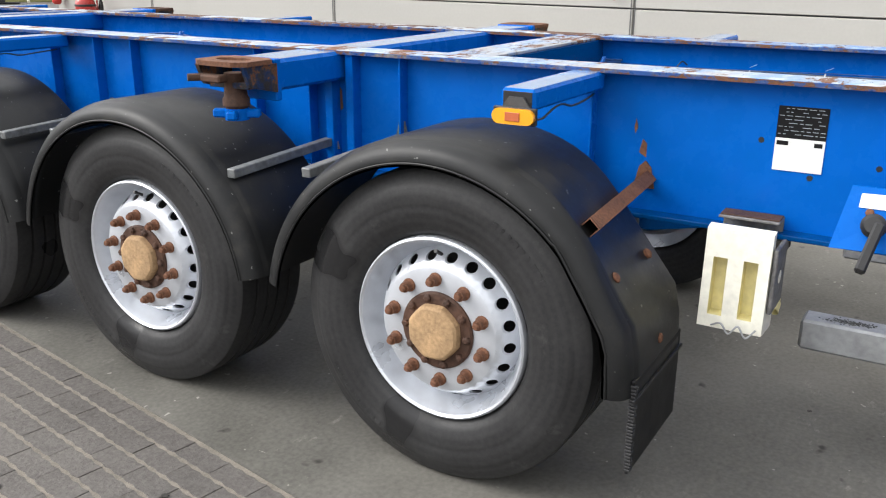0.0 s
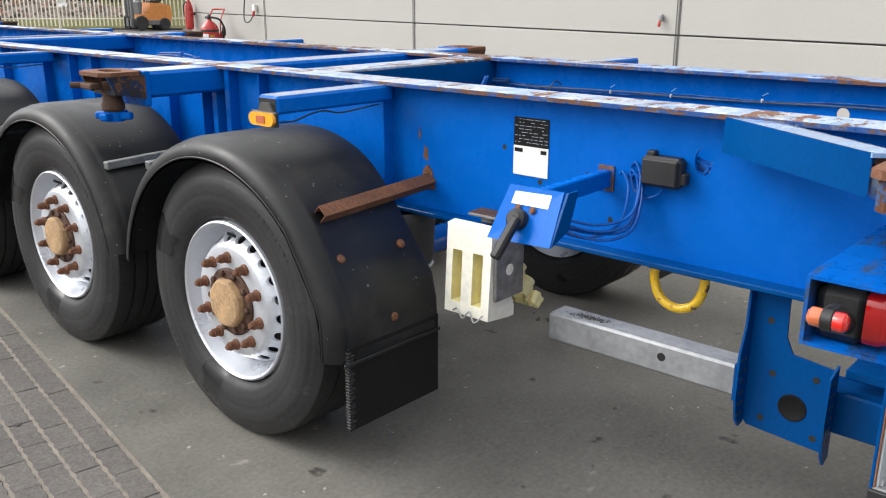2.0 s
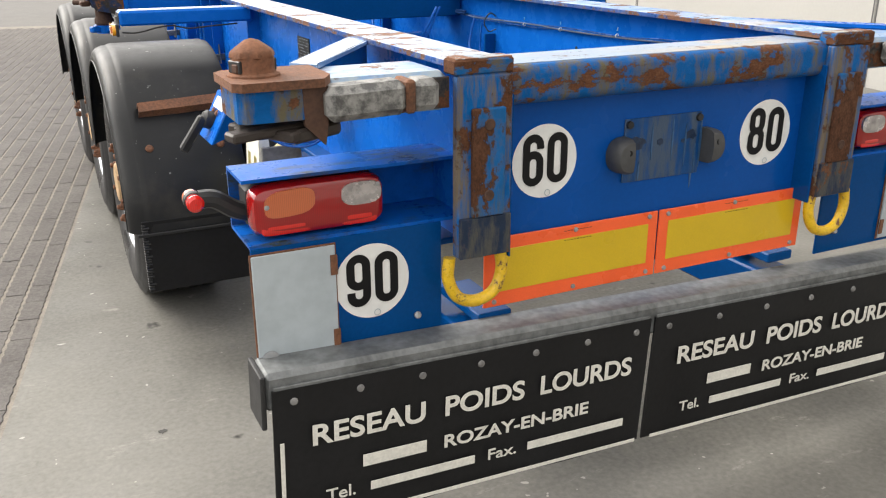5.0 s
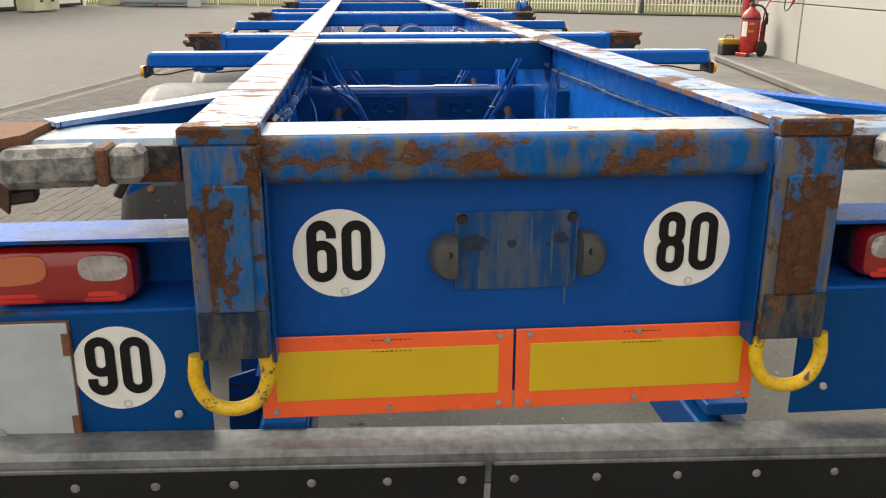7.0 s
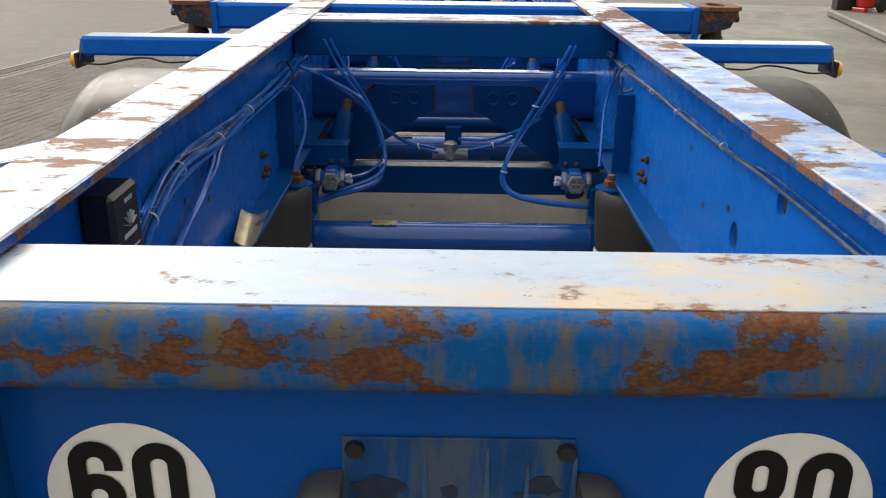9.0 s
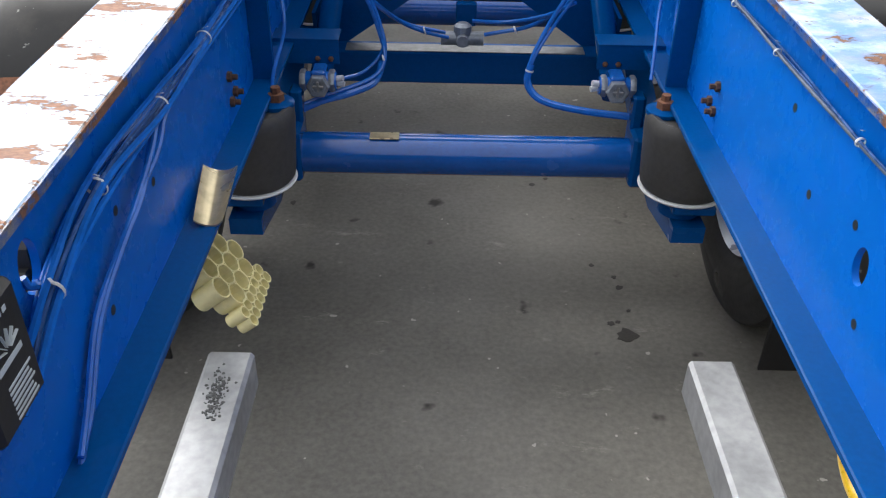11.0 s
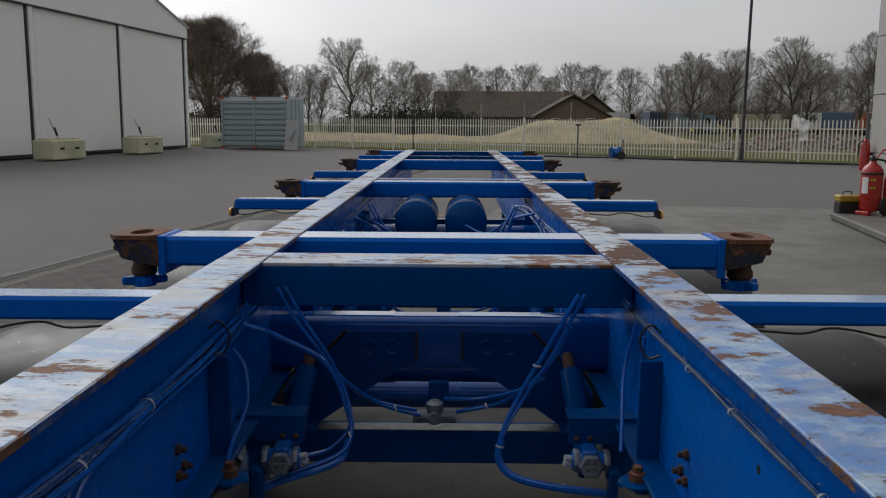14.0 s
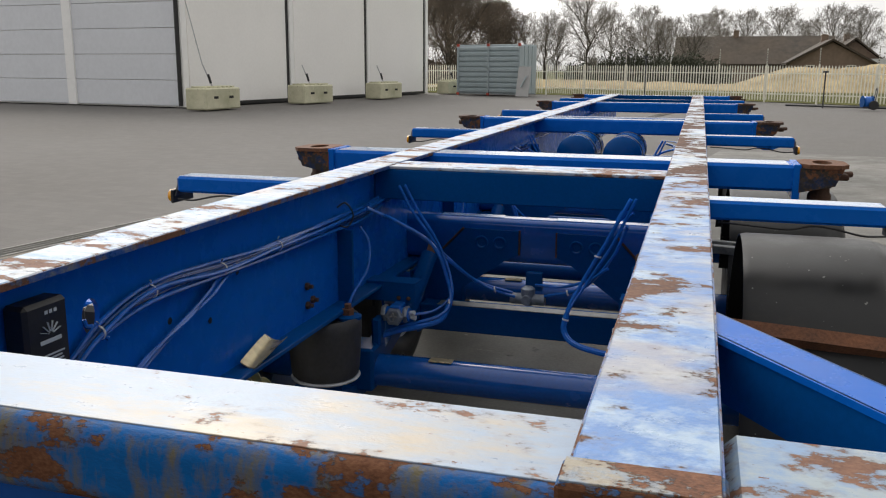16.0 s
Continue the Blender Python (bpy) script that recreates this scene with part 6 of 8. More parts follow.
# looping hoses to the valves, shaped at the rear axle and repeated at the others
LOOPS = (
    ("air_hose", 0.007, [(-0.533, 2.2, 1.132), (-0.441, 2.28, 1.072), (-0.324, 2.35, 0.977), (-0.272, 2.38, 0.835), (-0.255, 2.36, 0.751), (-0.298, 2.33, 0.70), (-0.436, 2.3, 0.655), (-0.503, 2.28, 0.632)]),
    ("thin_hose", 0.0055, [(-0.47, 2.38, 1.198), (-0.422, 2.4, 1.097), (-0.338, 2.42, 0.973), (-0.282, 2.42, 0.866), (-0.262, 2.4, 0.773), (-0.316, 2.35, 0.717), (-0.39, 2.31, 0.705)]),
    ("thin_hose", 0.0055, [(-0.45, 2.39, 1.20), (-0.402, 2.41, 1.10), (-0.325, 2.42, 0.975), (-0.274, 2.41, 0.86), (-0.254, 2.38, 0.76), (-0.29, 2.34, 0.692), (-0.43, 2.31, 0.648)]),
    ("air_hose", 0.0065, [(-0.47, 2.22, 1.105), (-0.367, 2.45, 0.965), (-0.222, 2.6, 0.79), (-0.072, 2.66, 0.73)]),
    ("air_hose", 0.0065, [(-0.33, 2.44, 0.93), (-0.23, 2.58, 0.80), (-0.15, 2.63, 0.745), (-0.06, 2.655, 0.715)]),
    ("brake_hose", 0.011, [(-0.262, 2.37, 0.74), (-0.285, 2.335, 0.688), (-0.36, 2.31, 0.66), (-0.436, 2.29, 0.645), (-0.51, 2.27, 0.62)]),
    ("air_hose", 0.007, [(0.412, 2.35, 1.189), (0.326, 2.38, 1.016), (0.254, 2.4, 0.878), (0.198, 2.38, 0.756), (0.188, 2.36, 0.679), (0.235, 2.33, 0.635), (0.364, 2.3, 0.619), (0.508, 2.27, 0.615)]),
    ("thin_hose", 0.0055, [(0.430, 2.35, 1.19), (0.352, 2.38, 1.016), (0.27, 2.4, 0.872), (0.205, 2.38, 0.76), (0.193, 2.36, 0.69), (0.238, 2.33, 0.645), (0.364, 2.3, 0.627), (0.508, 2.27, 0.625)]),
    ("brake_hose", 0.011, [(0.196, 2.375, 0.74), (0.188, 2.36, 0.68), (0.236, 2.33, 0.638), (0.364, 2.3, 0.62), (0.51, 2.27, 0.617)]),
    ("air_hose", 0.0065, [(0.40, 2.40, 1.08), (0.345, 2.47, 0.945), (0.226, 2.6, 0.788), (0.062, 2.66, 0.725)]),
    ("air_hose", 0.0065, [(0.33, 2.48, 0.90), (0.25, 2.56, 0.83), (0.13, 2.66, 0.77), (0.02, 2.68, 0.765)]),
    ("thin_hose", 0.0055, [(-0.562, 2.2, 1.062), (-0.528, 2.2, 1.006), (-0.514, 2.15, 0.918), (-0.532, 2.05, 0.842), (-0.535, 2.0, 0.789)]),
    ("thin_hose", 0.0055, [(0.55, 2.2, 1.14), (0.521, 2.2, 1.007), (0.50, 2.1, 0.895), (0.49, 2.05, 0.833)]),
    ("thin_hose", 0.0055, [(0.56, 2.14, 1.12), (0.555, 2.15, 1.0), (0.55, 2.1, 0.9), (0.54, 2.06, 0.83)]),
)
for i, ya in enumerate(AXLES):
    dy = ya - AXLES[0]
    for nm, r, line in LOOPS:
        P(nm, G().tube([(x, y + dy, z) for x, y, z in line], r, 8, 5), M_HOSE)
    for x, y, z in ((-0.258, 2.365, 0.752), (0.192, 2.37, 0.72), (0.30, 2.39, 0.965), (-0.14, 2.635, 0.745), (0.16, 2.63, 0.755)):
        P("cable_tie", G().lathe([(0.0125, -0.003), (0.0135, 0), (0.0125, 0.003)], (x, y + dy, z), (0.2 if z > 0.9 or z < 0.73 else 0.9, 0.1, 0.9 if z > 0.9 or z < 0.73 else 0.3), 12), M_TIE)

# air tanks lengthways in the frame
for x in (-0.2, 0.125):
    t = P("air_tank", G().lathe([(0.002, -0.05), (0.06, -0.045), (0.11, -0.028), (0.135, 0.0), (0.135, 0.62), (0.11, 0.65), (0.02, 0.67)], (x, 5.40, 1.045), (0, 1, 0), 32), M_BLUE_SHADE, label="blue painted air tank")
    for y in (5.5, 5.85):
        P("tank_strap", G().lathe([(0.137, -0.02), (0.139, 0), (0.137, 0.02)], (x, y, 1.045), (0, 1, 0), 32), M_BLACK, t)
P("tank_cradle", G().box(-0.45, 0.45, 5.2, 5.3, 0.90, 0.95, 0.006), M_BLUE_SHADE)
P("tank_cradle", G().box(-0.59, 0.59, 5.95, 6.05, 0.92, 1.0, 0.006), M_BLUE_SHADE)
P("air_hose", G().tube([(-0.5, 4.95, 1.14), (-0.3, 5.1, 1.0), (-0.1, 5.15, 0.96), (0.13, 5.3, 0.99)], 0.008, 8), M_HOSE)
P("air_hose", G().tube([(0.125, 5.35, 1.03), (0.25, 5.2, 1.0), (0.4, 5.1, 1.1), (0.52, 4.95, 1.15)], 0.008, 8), M_HOSE)

# front end: legs, front plates
for s in (-1, 1):
    lg = P("landing_leg", G().box(s * 0.60, s * 0.74, 9.8, 9.95, 0.10, 1.15, 0.01), M_BLUE_SHADE)
    P("foot", G().box(s * 0.55, s * 0.79, 9.72, 10.03, 0.0, 0.06, 0.01), M_RUST_DARK, lg)

# ---- left side fittings ----
plate = P("rating_plate", G().box(-0.6062, -0.6035, 1.27, 1.41, 1.093, 1.188, 0.001), M_DIGIT, label="black and white rating label")
P("white_field", G().box(-0.6064, -0.6035, 1.27, 1.41, 0.995, 1.093, 0.001), M_WHITE, plate)
pr = G()
random.seed(8)
for k in range(8):
    z = 1.182 - 0.0108 * k
    y = 1.405
    while y > 1.285:
        w = random.uniform(0.006, 0.028)
        if random.random() < 0.75:
            pr.box(-0.6068, -0.606, max(y - w, 1.272), y, z - 0.0016, z, 0.0002)
        y -= w + 0.006
P("fine_print", pr, M_GREYPL, plate)
dk = G().box(-0.607, -0.6062, 1.372, 1.405, 1.072, 1.085, 0.0002)
P("blotted_print", G().box(-0.607, -0.6062, 1.277, 1.30, 1.072, 1.085, 0.0002), M_DIGIT, plate)
P("blotted_print", dk, M_DIGIT, plate)

bx = P("junction_box", G().box(-0.655, -0.604, 0.785, 0.912, 1.036, 1.126, 0.014).box(-0.661, -0.640, 0.792, 0.905, 1.043, 1.119, 0.008), M_BLACK, label="black plastic junction box")
P("gland", G().box(-0.645, -0.615, 0.872, 0.900, 1.120, 1.140, 0.005), M_BLACK, bx)
P("gland", G().box(-0.645, -0.615, 0.770, 0.790, 1.050, 1.085, 0.006), M_BLACK, bx)
inner_box = P("inner_control_box", G().box(-0.590, -0.535, 0.495, 0.610, 1.045, 1.208, 0.008), M_BLACK, label="black control box with white emblem")
for k in range(6):
    a = radians(20 + 28 * k)
    P("emblem_stroke", G().beam((-0.5343, 0.556 - 0.006 * math.cos(a), 1.142 + 0.006 * math.sin(a)), (-0.5343, 0.556 - 0.028 * math.cos(a), 1.142 + 0.026 * math.sin(a)), 0.001, 0.006, 0.0002, up=(1, 0, 0)), M_GREYPL, inner_box)
P("emblem_bar", G().box(-0.5347, -0.5338, 0.528, 0.584, 1.126, 1.134, 0.0002), M_GREYPL, inner_box)
for k in range(3):
    P("label_dash", G().box(-0.5347, -0.5338, 0.545 + 0.012 * k, 0.553 + 0.012 * k, 1.183, 1.190, 0.0002), M_GREYPL, inner_box)
for k in range(7):
    P("label_line", G().box(-0.5347, -0.5338, 0.535, 0.590 - 0.004 * (k % 3), 1.058 + 0.0072 * k, 1.0615 + 0.0072 * k, 0.0002), M_GREYPL, inner_box)

# shunt valve panel on its arm, with a crank
pa = P("valve_arm", G().beam((-0.60, 1.05, 1.03), (-0.965, 1.05, 1.025), 0.035, 0.055, 0.004), M_BLUE_SIDE, label="blue valve panel on an arm with black crank")
P("arm_foot", G().box(-0.610, -0.603, 1.022, 1.078, 0.99, 1.07, 0.003), M_EDGE, pa)
pp = G().add([(-0.957, 1.150, 1.055), (-0.952, 0.970, 1.055), (-1.03, 0.958, 0.916), (-1.025, 1.178, 0.906), (-0.965, 1.150, 1.055), (-0.960, 0.970, 1.055), (-1.038, 0.958, 0.916), (-1.033, 1.178, 0.906)],
             [(0, 1, 2, 3), (7, 6, 5, 4), (0, 4, 5, 1), (1, 5, 6, 2), (2, 6, 7, 3), (3, 7, 4, 0)])
P("valve_panel", pp, M_BLUE_SIDE, pa)
P("side_lip", G().prism([(-0.96, 1.055), (-0.91, 1.055), (-0.95, 0.95), (-1.034, 0.916)], "y", 0.955, 0.963), M_BLUE_SHADE, pa)
P("white_label", G().add([(-0.9665, 1.125, 1.048), (-0.9635, 1.005, 1.048), (-0.9865, 1.003, 1.008), (-0.9895, 1.127, 1.008)], [(0, 1, 2, 3)]), M_WHITE, pa)
ck = G().lathe([(0.03, 0), (0.03, 0.03), (0.02, 0.04)], (-1.0, 1.085, 0.965), (-1, 0, 0.4), 18, True)
ck.beam((-1.035, 1.07, 0.985), (-1.105, 1.095, 0.875), 0.026, 0.03, 0.01, up=(1, 0, 0))
P("crank", ck, M_BLACK, pa, "black crank handle")
for y, z in ((1.10, 0.998), (1.05, 0.998)):
    P("screw", G().lathe([(0.011, 0), (0.008, 0.005)], (-0.994, y, z), (-1, 0, 0.4), 8, True), M_RUST, pa)
P("valve_body", G().box(-0.985, -0.90, 1.03, 1.13, 0.92, 0.985, 0.01), M_BRASS, pa)
bundle([(-0.87, 1.08, 0.945), (-0.78, 0.98, 0.905), (-0.70, 0.92, 0.93), (-0.63, 0.93, 1.03), (-0.615, 0.96, 1.075), (-0.61, 0.98, 1.06)], 5, 0.0045, 0.020, M_HOSED, "air_hose", 31)
P("thin_hose", G().tube([(-0.612, 0.965, 1.06), (-0.618, 0.945, 1.01), (-0.622, 0.90, 0.995), (-0.628, 0.86, 1.01), (-0.63, 0.845, 1.04)], 0.005, 7), M_HOSED)

# ---- wheel chock in its holder ----
chock = thing("wheel_chock", "cream plastic wheel chock held under the trailer's frame", "wheel chock")
CY0, CY1 = 1.345, 1.535
side = [(-0.812, 0.535), (-0.795, 0.842), (-0.76, 0.848), (-0.755, 0.79), (-0.67, 0.56), (-0.67, 0.522), (-0.70, 0.522)]
fr, recess = G(), G()


def face_x(z):
    return -0.812 + (z - 0.535) * 0.055


# the face with two deep slots
ys, zs = (CY0, 1.378, 1.420, 1.466, 1.508, CY1), (0.535, 0.575, 0.755, 0.842)
for i in range(5):
    for j in range(3):
        hole = i in (1, 3) and j == 1
        d = 0.05 if hole else 0.0
        q = [(face_x(zs[j]) + d, ys[i], zs[j]), (face_x(zs[j]) + d, ys[i + 1], zs[j]), (face_x(zs[j + 1]) + d, ys[i + 1], zs[j + 1]), (face_x(zs[j + 1]) + d, ys[i], zs[j + 1])]
        (recess if hole else fr).add(q, [(0, 1, 2, 3)])
        if hole:
            recess.add([(a - d, b, c) for a, b, c in q] + q, [(0, 1, 5, 4), (1, 2, 6, 5), (2, 3, 7, 6), (3, 0, 4, 7)])
n = len(side)
for y in (CY0, CY1):
    fr.add([(a, y, b) for a, b in side], [tuple(range(n))])
fr.add([(a, CY0, b) for a, b in side] + [(a, CY1, b) for a, b in side], [(i, (i + 1) % n, (i + 1) % n + n, i + n) for i in range(1, n)])
part("chock_body", fr, M_CREAM, chock)
part("recess", recess, M_CELL, chock, "yellowed slots")
# open cells on the sloping side
slope = Vector((0.185, 0, -0.24)).normalized()
out = Vector((0.24, 0, 0.185)).normalized()
for j in range(8):
    small = j > 5
    for i in range(7 if small else 4 if j % 2 == 0 else 3):
        r = 0.0155 if small else 0.0272
        y = CY0 + (0.018 + 0.0272 * i if small else 0.027 + 0.0487 * i + (0.0243 if j % 2 else 0))
        c = Vector((-0.632, y, 0.775)) + slope * (0.005 + 0.0425 * min(j, 5) + (0.036 if j == 6 else 0.063 if j == 7 else 0)) - out * 0.035
        deep = 0.102 - 0.009 * j
        rings = []
        for rr, h in ((r - 0.003, -deep), (r - 0.003, 0.0), (r, 0.0), (r, -deep)):
            rings.append([c + rr * (math.cos(t) * slope + math.sin(t) * Vector((0, 1, 0))) + h * out for t in [2 * math.pi * k / 14 for k in range(14)]])
        g = G()
        for a, b in zip(rings, rings[1:]):
            g.ring_plate(a, b)
        part("cell", g, M_CELL, chock)
hd = P("chock_holder", G().box(-0.79, -0.64, CY0 - 0.016, CY0 - 0.003, 0.60, 0.80, 0.003).box(-0.70, -0.617, CY0 + 0.006, CY1 - 0.006, 0.849, 0.857, 0.002).box(-0.628, -0.617, CY0 + 0.006, CY1 - 0.006, 0.78, 0.849, 0.002), M_SCUFF, label="grey corroded chock holder")
P("holder_strip", G().box(-0.69, -0.622, CY0 + 0.008, CY1 - 0.008, 0.8572, 0.861, 0.001), M_RUST_DARK, hd)
P("holder_hole", G().cyl((-0.72, CY0 - 0.0162, 0.70), (-0.72, CY0 - 0.0172, 0.70), 0.02, 12), M_CREAM, hd)
P("retaining_wire", G().tube([(-0.82, 1.36, 0.555), (-0.835, 1.385, 0.53), (-0.83, 1.41, 0.56), (-0.835, 1.435, 0.533), (-0.83, 1.46, 0.56), (-0.82, 1.49, 0.545)], 0.003, 6), M_GALV, hd)
tab_g = G()
for lift in (0.0, -0.004):
    for y, xa, xb, z in ((1.302, -0.566, -0.508, 0.824), (1.37, -0.574, -0.509, 0.834), (1.44, -0.582, -0.511, 0.843), (1.49, -0.588, -0.514, 0.846)):
        for k in range(7):
            u = k / 6
            tab_g.v.append((xa + (xb - xa) * u, y + 0.012 * math.sin(math.pi * u), z + 0.020 * (2 * u - 1) ** 2 - 0.010 + lift))
for j in range(3):
    for k in range(6):
        a = j * 7 + k
        tab_g.f += [(a, a + 1, a + 8, a + 7), (a + 28, a + 35, a + 36, a + 29)]
for a, b in [(k, k + 1) for k in range(6)] + [(21 + k, 22 + k) for k in range(6)] + [(7 * j, 7 * j + 7) for j in range(3)] + [(7 * j + 6, 7 * j + 13) for j in range(3)]:
    tab_g.f.append((a, b, b + 28, a + 28))
P("bent_tab", tab_g, M_TAB, hd, "bent dull brass-coloured tab")

# rust runs beside the web ribs
for y, z0, z1, w in ((2.985, 0.98, 1.10, 0.012), (3.045, 1.02, 1.13, 0.016), (3.165, 0.93, 1.02, 0.010), (3.46, 1.04, 1.12, 0.009), (4.20, 0.98, 1.07, 0.012), (1.84, 1.06, 1.11, 0.006)):
    P("rust_streak", G().prism([(y - w, z0 + 0.02), (y + w * 0.4, z0), (y + w, z1 - 0.03), (y + w * 0.2, z1), (y - w * 0.7, z1 - 0.02)], "x", -0.6046, -0.6036), M_RUST, label="run of rust on the web")

# ---- fire extinguishers and clutter by the warehouse ----
M_FIRE = plain("red_enamel", (0.40, 0.014, 0.010), 0.3, vary=0.15, fine=40, broad=6, bump=0.02, coat=0.4)
M_YELBOX = plain("yellow_plastic", (0.42, 0.30, 0.03), 0.45, vary=0.3, bump=0.05)


def on_wall(a, s, z=0.0):
    """A place s metres along the warehouse wall and a metres out from it."""
    return WALL @ Vector((-a, s, z))


def wheeled_extinguisher(p):
    t = thing("wheeled_extinguisher", "large red wheeled fire extinguisher on the kerb", "fire extinguisher")
    t.matrix_world = Matrix.Translation(p) @ pose(0, 0, 0, 0, 0, -62)
    part("cylinder", G().lathe([(0.05, 0.05), (0.16, 0.08), (0.178, 0.13), (0.178, 0.72), (0.17, 0.78), (0.13, 0.85), (0.06, 0.90), (0.045, 0.94)], (0, 0, 0), (0, 0, 1), 32, True), M_FIRE, t)
    for nm, z0, z1, a0, mt in (("label", 0.38, 0.66, 0.0, M_WHITE), ("yellow_band", 0.60, 0.64, 0.75, M_YELBOX), ("yellow_band", 0.46, 0.50, 0.75, M_YELBOX)):
        w = 0.34 if mt is M_WHITE else 0.28
        arc = [a0 - w + w * k / 4 for k in range(9)]
        part(nm, G().add([(0.181 * math.sin(a), -0.181 * math.cos(a), z) for z in (z0, z1) for a in arc], [(k, k + 1, k + 10, k + 9) for k in range(8)]), mt, t)
    part("strap", G().lathe([(0.179, 0.70), (0.184, 0.705), (0.184, 0.735), (0.179, 0.74)], (0, 0, 0), (0, 0, 1), 32), M_BLACK, t)
    for x in (-0.13, 0.13):
        part("handle", G().tube([(x, 0.17, 0.15), (x, 0.20, 0.70), (x, 0.26, 0.95), (x, 0.42, 1.12)], 0.015, 8), M_FIRE, t)
    part("grip", G().tube([(-0.13, 0.42, 1.12), (0.0, 0.44, 1.125), (0.13, 0.42, 1.12)], 0.017, 8), M_FIRE, t)
    part("valve_head", G().lathe([(0.045, 0.93), (0.05, 0.95), (0.04, 1.0), (0.02, 1.03)], (0, 0, 0), (0, 0, 1), 12, True).cyl((-0.08, 0, 0.975), (0.08, 0, 0.975), 0.02, 10), M_BLACK, t)
    part("hose", G().tube([(0.06, 0.0, 0.975), (0.20, 0.06, 0.93), (0.25, 0.14, 0.76), (0.22, 0.20, 0.62), (0.14, 0.26, 0.66), (0.20, 0.22, 0.80), (0.24, 0.12, 0.70), (0.21, 0.16, 0.50), (0.19, 0.18, 0.40)], 0.020, 8), M_BLACK, t)
    part("small_bottle", G().lathe([(0.03, 0.22), (0.05, 0.26), (0.05, 0.60), (0.02, 0.68)], (0.10, 0.26, 0), (0, 0, 1), 16, True), M_FIRE, t)
    for x in (-0.21, 0.21):
        w = part("wheel", G().lathe([(0.05, -0.03), (0.13, -0.032), (0.15, -0.02), (0.15, 0.02), (0.13, 0.032), (0.05, 0.03)], (x, 0.12, 0.15), (1, 0, 0), 24, True), M_RUBBER, t)
        part("wheel_hub", G().cyl((x - 0.036, 0.12, 0.15), (x + 0.036, 0.12, 0.15), 0.05, 14), M_BLACK, w)
    part("axle", G().cyl((-0.2, 0.12, 0.15), (0.2, 0.12, 0.15), 0.015, 10), M_BLACK, t)
    part("foot", G().box(-0.13, 0.13, -0.22, -0.12, 0.0, 0.07, 0.01), M_FIRE, t)


wheeled_extinguisher(Vector((7.32, 15.0, 0.11)))
ex = thing("wall_extinguisher", "red fire extinguisher hanging on the warehouse wall", "fire extinguisher")
q = on_wall(0.14, 16.95, 0.25)
part("cylinder", G().lathe([(0.06, 0.55), (0.09, 0.59), (0.09, 1.03), (0.05, 1.13), (0.02, 1.18)], q, (0, 0, 1), 20, True), M_FIRE, ex)
part("bracket", G().box(q.x + 0.08, q.x + 0.2, q.y - 0.03, q.y + 0.03, q.z + 0.85, q.z + 0.9, 0.004), M_BLACK, ex)
part("horn", G().tube([(q.x, q.y, q.z + 1.15), (q.x - 0.12, q.y, q.z + 1.08), (q.x - 0.13, q.y, q.z + 0.85)], 0.015, 8), M_BLACK, ex)

crate = thing("yellow_crate", "yellow and black crate of small gear on the kerb", "crate", place=Matrix.Translation((7.05, 15.3, 0.11)) @ Matrix.Scale(0.80, 4))
part("crate_body", G().box(-0.22, 0.22, -0.15, 0.15, 0, 0.25, 0.015), M_BLACK, crate)
part("crate_lid", G().box(-0.23, 0.23, -0.16, 0.16, 0.25, 0.40, 0.03), M_YELBOX, crate)
part("crate_grip", G().tube([(-0.1, 0, 0.4), (-0.08, 0, 0.47), (0.08, 0, 0.47), (0.1, 0, 0.4)], 0.012, 8), M_BLACK, crate)

sign = thing("round_sign", "round white sign with red rim on the warehouse wall", "sign")
sp = on_wall(0.02, 15.97, 2.49)
part("sign_disc", G().lathe([(0.002, 0), (0.22, 0), (0.22, 0.015)], sp, -ACROSS, 32), M_WHITE, sign)
part("sign_rim", G().lathe([(0.168, 0.016), (0.168, 0.02), (0.22, 0.02), (0.225, 0.0)], sp, -ACROSS, 32), M_FIRE, sign)
letters("10", 0.20, 0.17, M_DIGIT, "numeral", sign, Matrix.Translation(sp - ACROSS * 0.018 + ALONG * 0.10 - Vector((0, 0, 0.085))) @ Matrix((( -ALONG.x, 0, -ACROSS.x, 0), (-ALONG.y, 0, -ACROSS.y, 0), (0, 1, 0, 0), (0, 0, 0, 1))), 0.002)

for s, z in ((4.40, 1.31), (14.0, 1.27)):
    looped = s > 10
    hk = thing("wall_socket", "white wall socket with a red plug and looped cable" if looped else "small grey wall socket with a hanging red plug", "socket", group="wall sockets")
    a = on_wall(0.04, s, z)
    k = 1.0 if looped else 0.6
    part("holder", G().box(a.x - 0.05 * k, a.x + 0.03, a.y - 0.04 * k, a.y + 0.04 * k, z - 0.05 * k, z + 0.07 * k, 0.01), M_WHITE if looped else M_GALV, hk)
    part("plug", G().lathe([(0.02 * k, 0), (0.03 * k, 0.03 * k), (0.02 * k, 0.12 * k)], (a.x - 0.06 * k, a.y, z - 0.15 * k), (0.3, 0, 1), 12, True), M_FIRE, hk)
    if looped:
        part("cable", G().tube([(a.x - 0.05, a.y, z - 0.12), (a.x - 0.08, a.y + 0.1, z - 0.25), (a.x - 0.05, a.y + 0.3, z - 0.2), (a.x, a.y + 0.3, z + 0.3)], 0.012, 6), M_BLACK, hk)

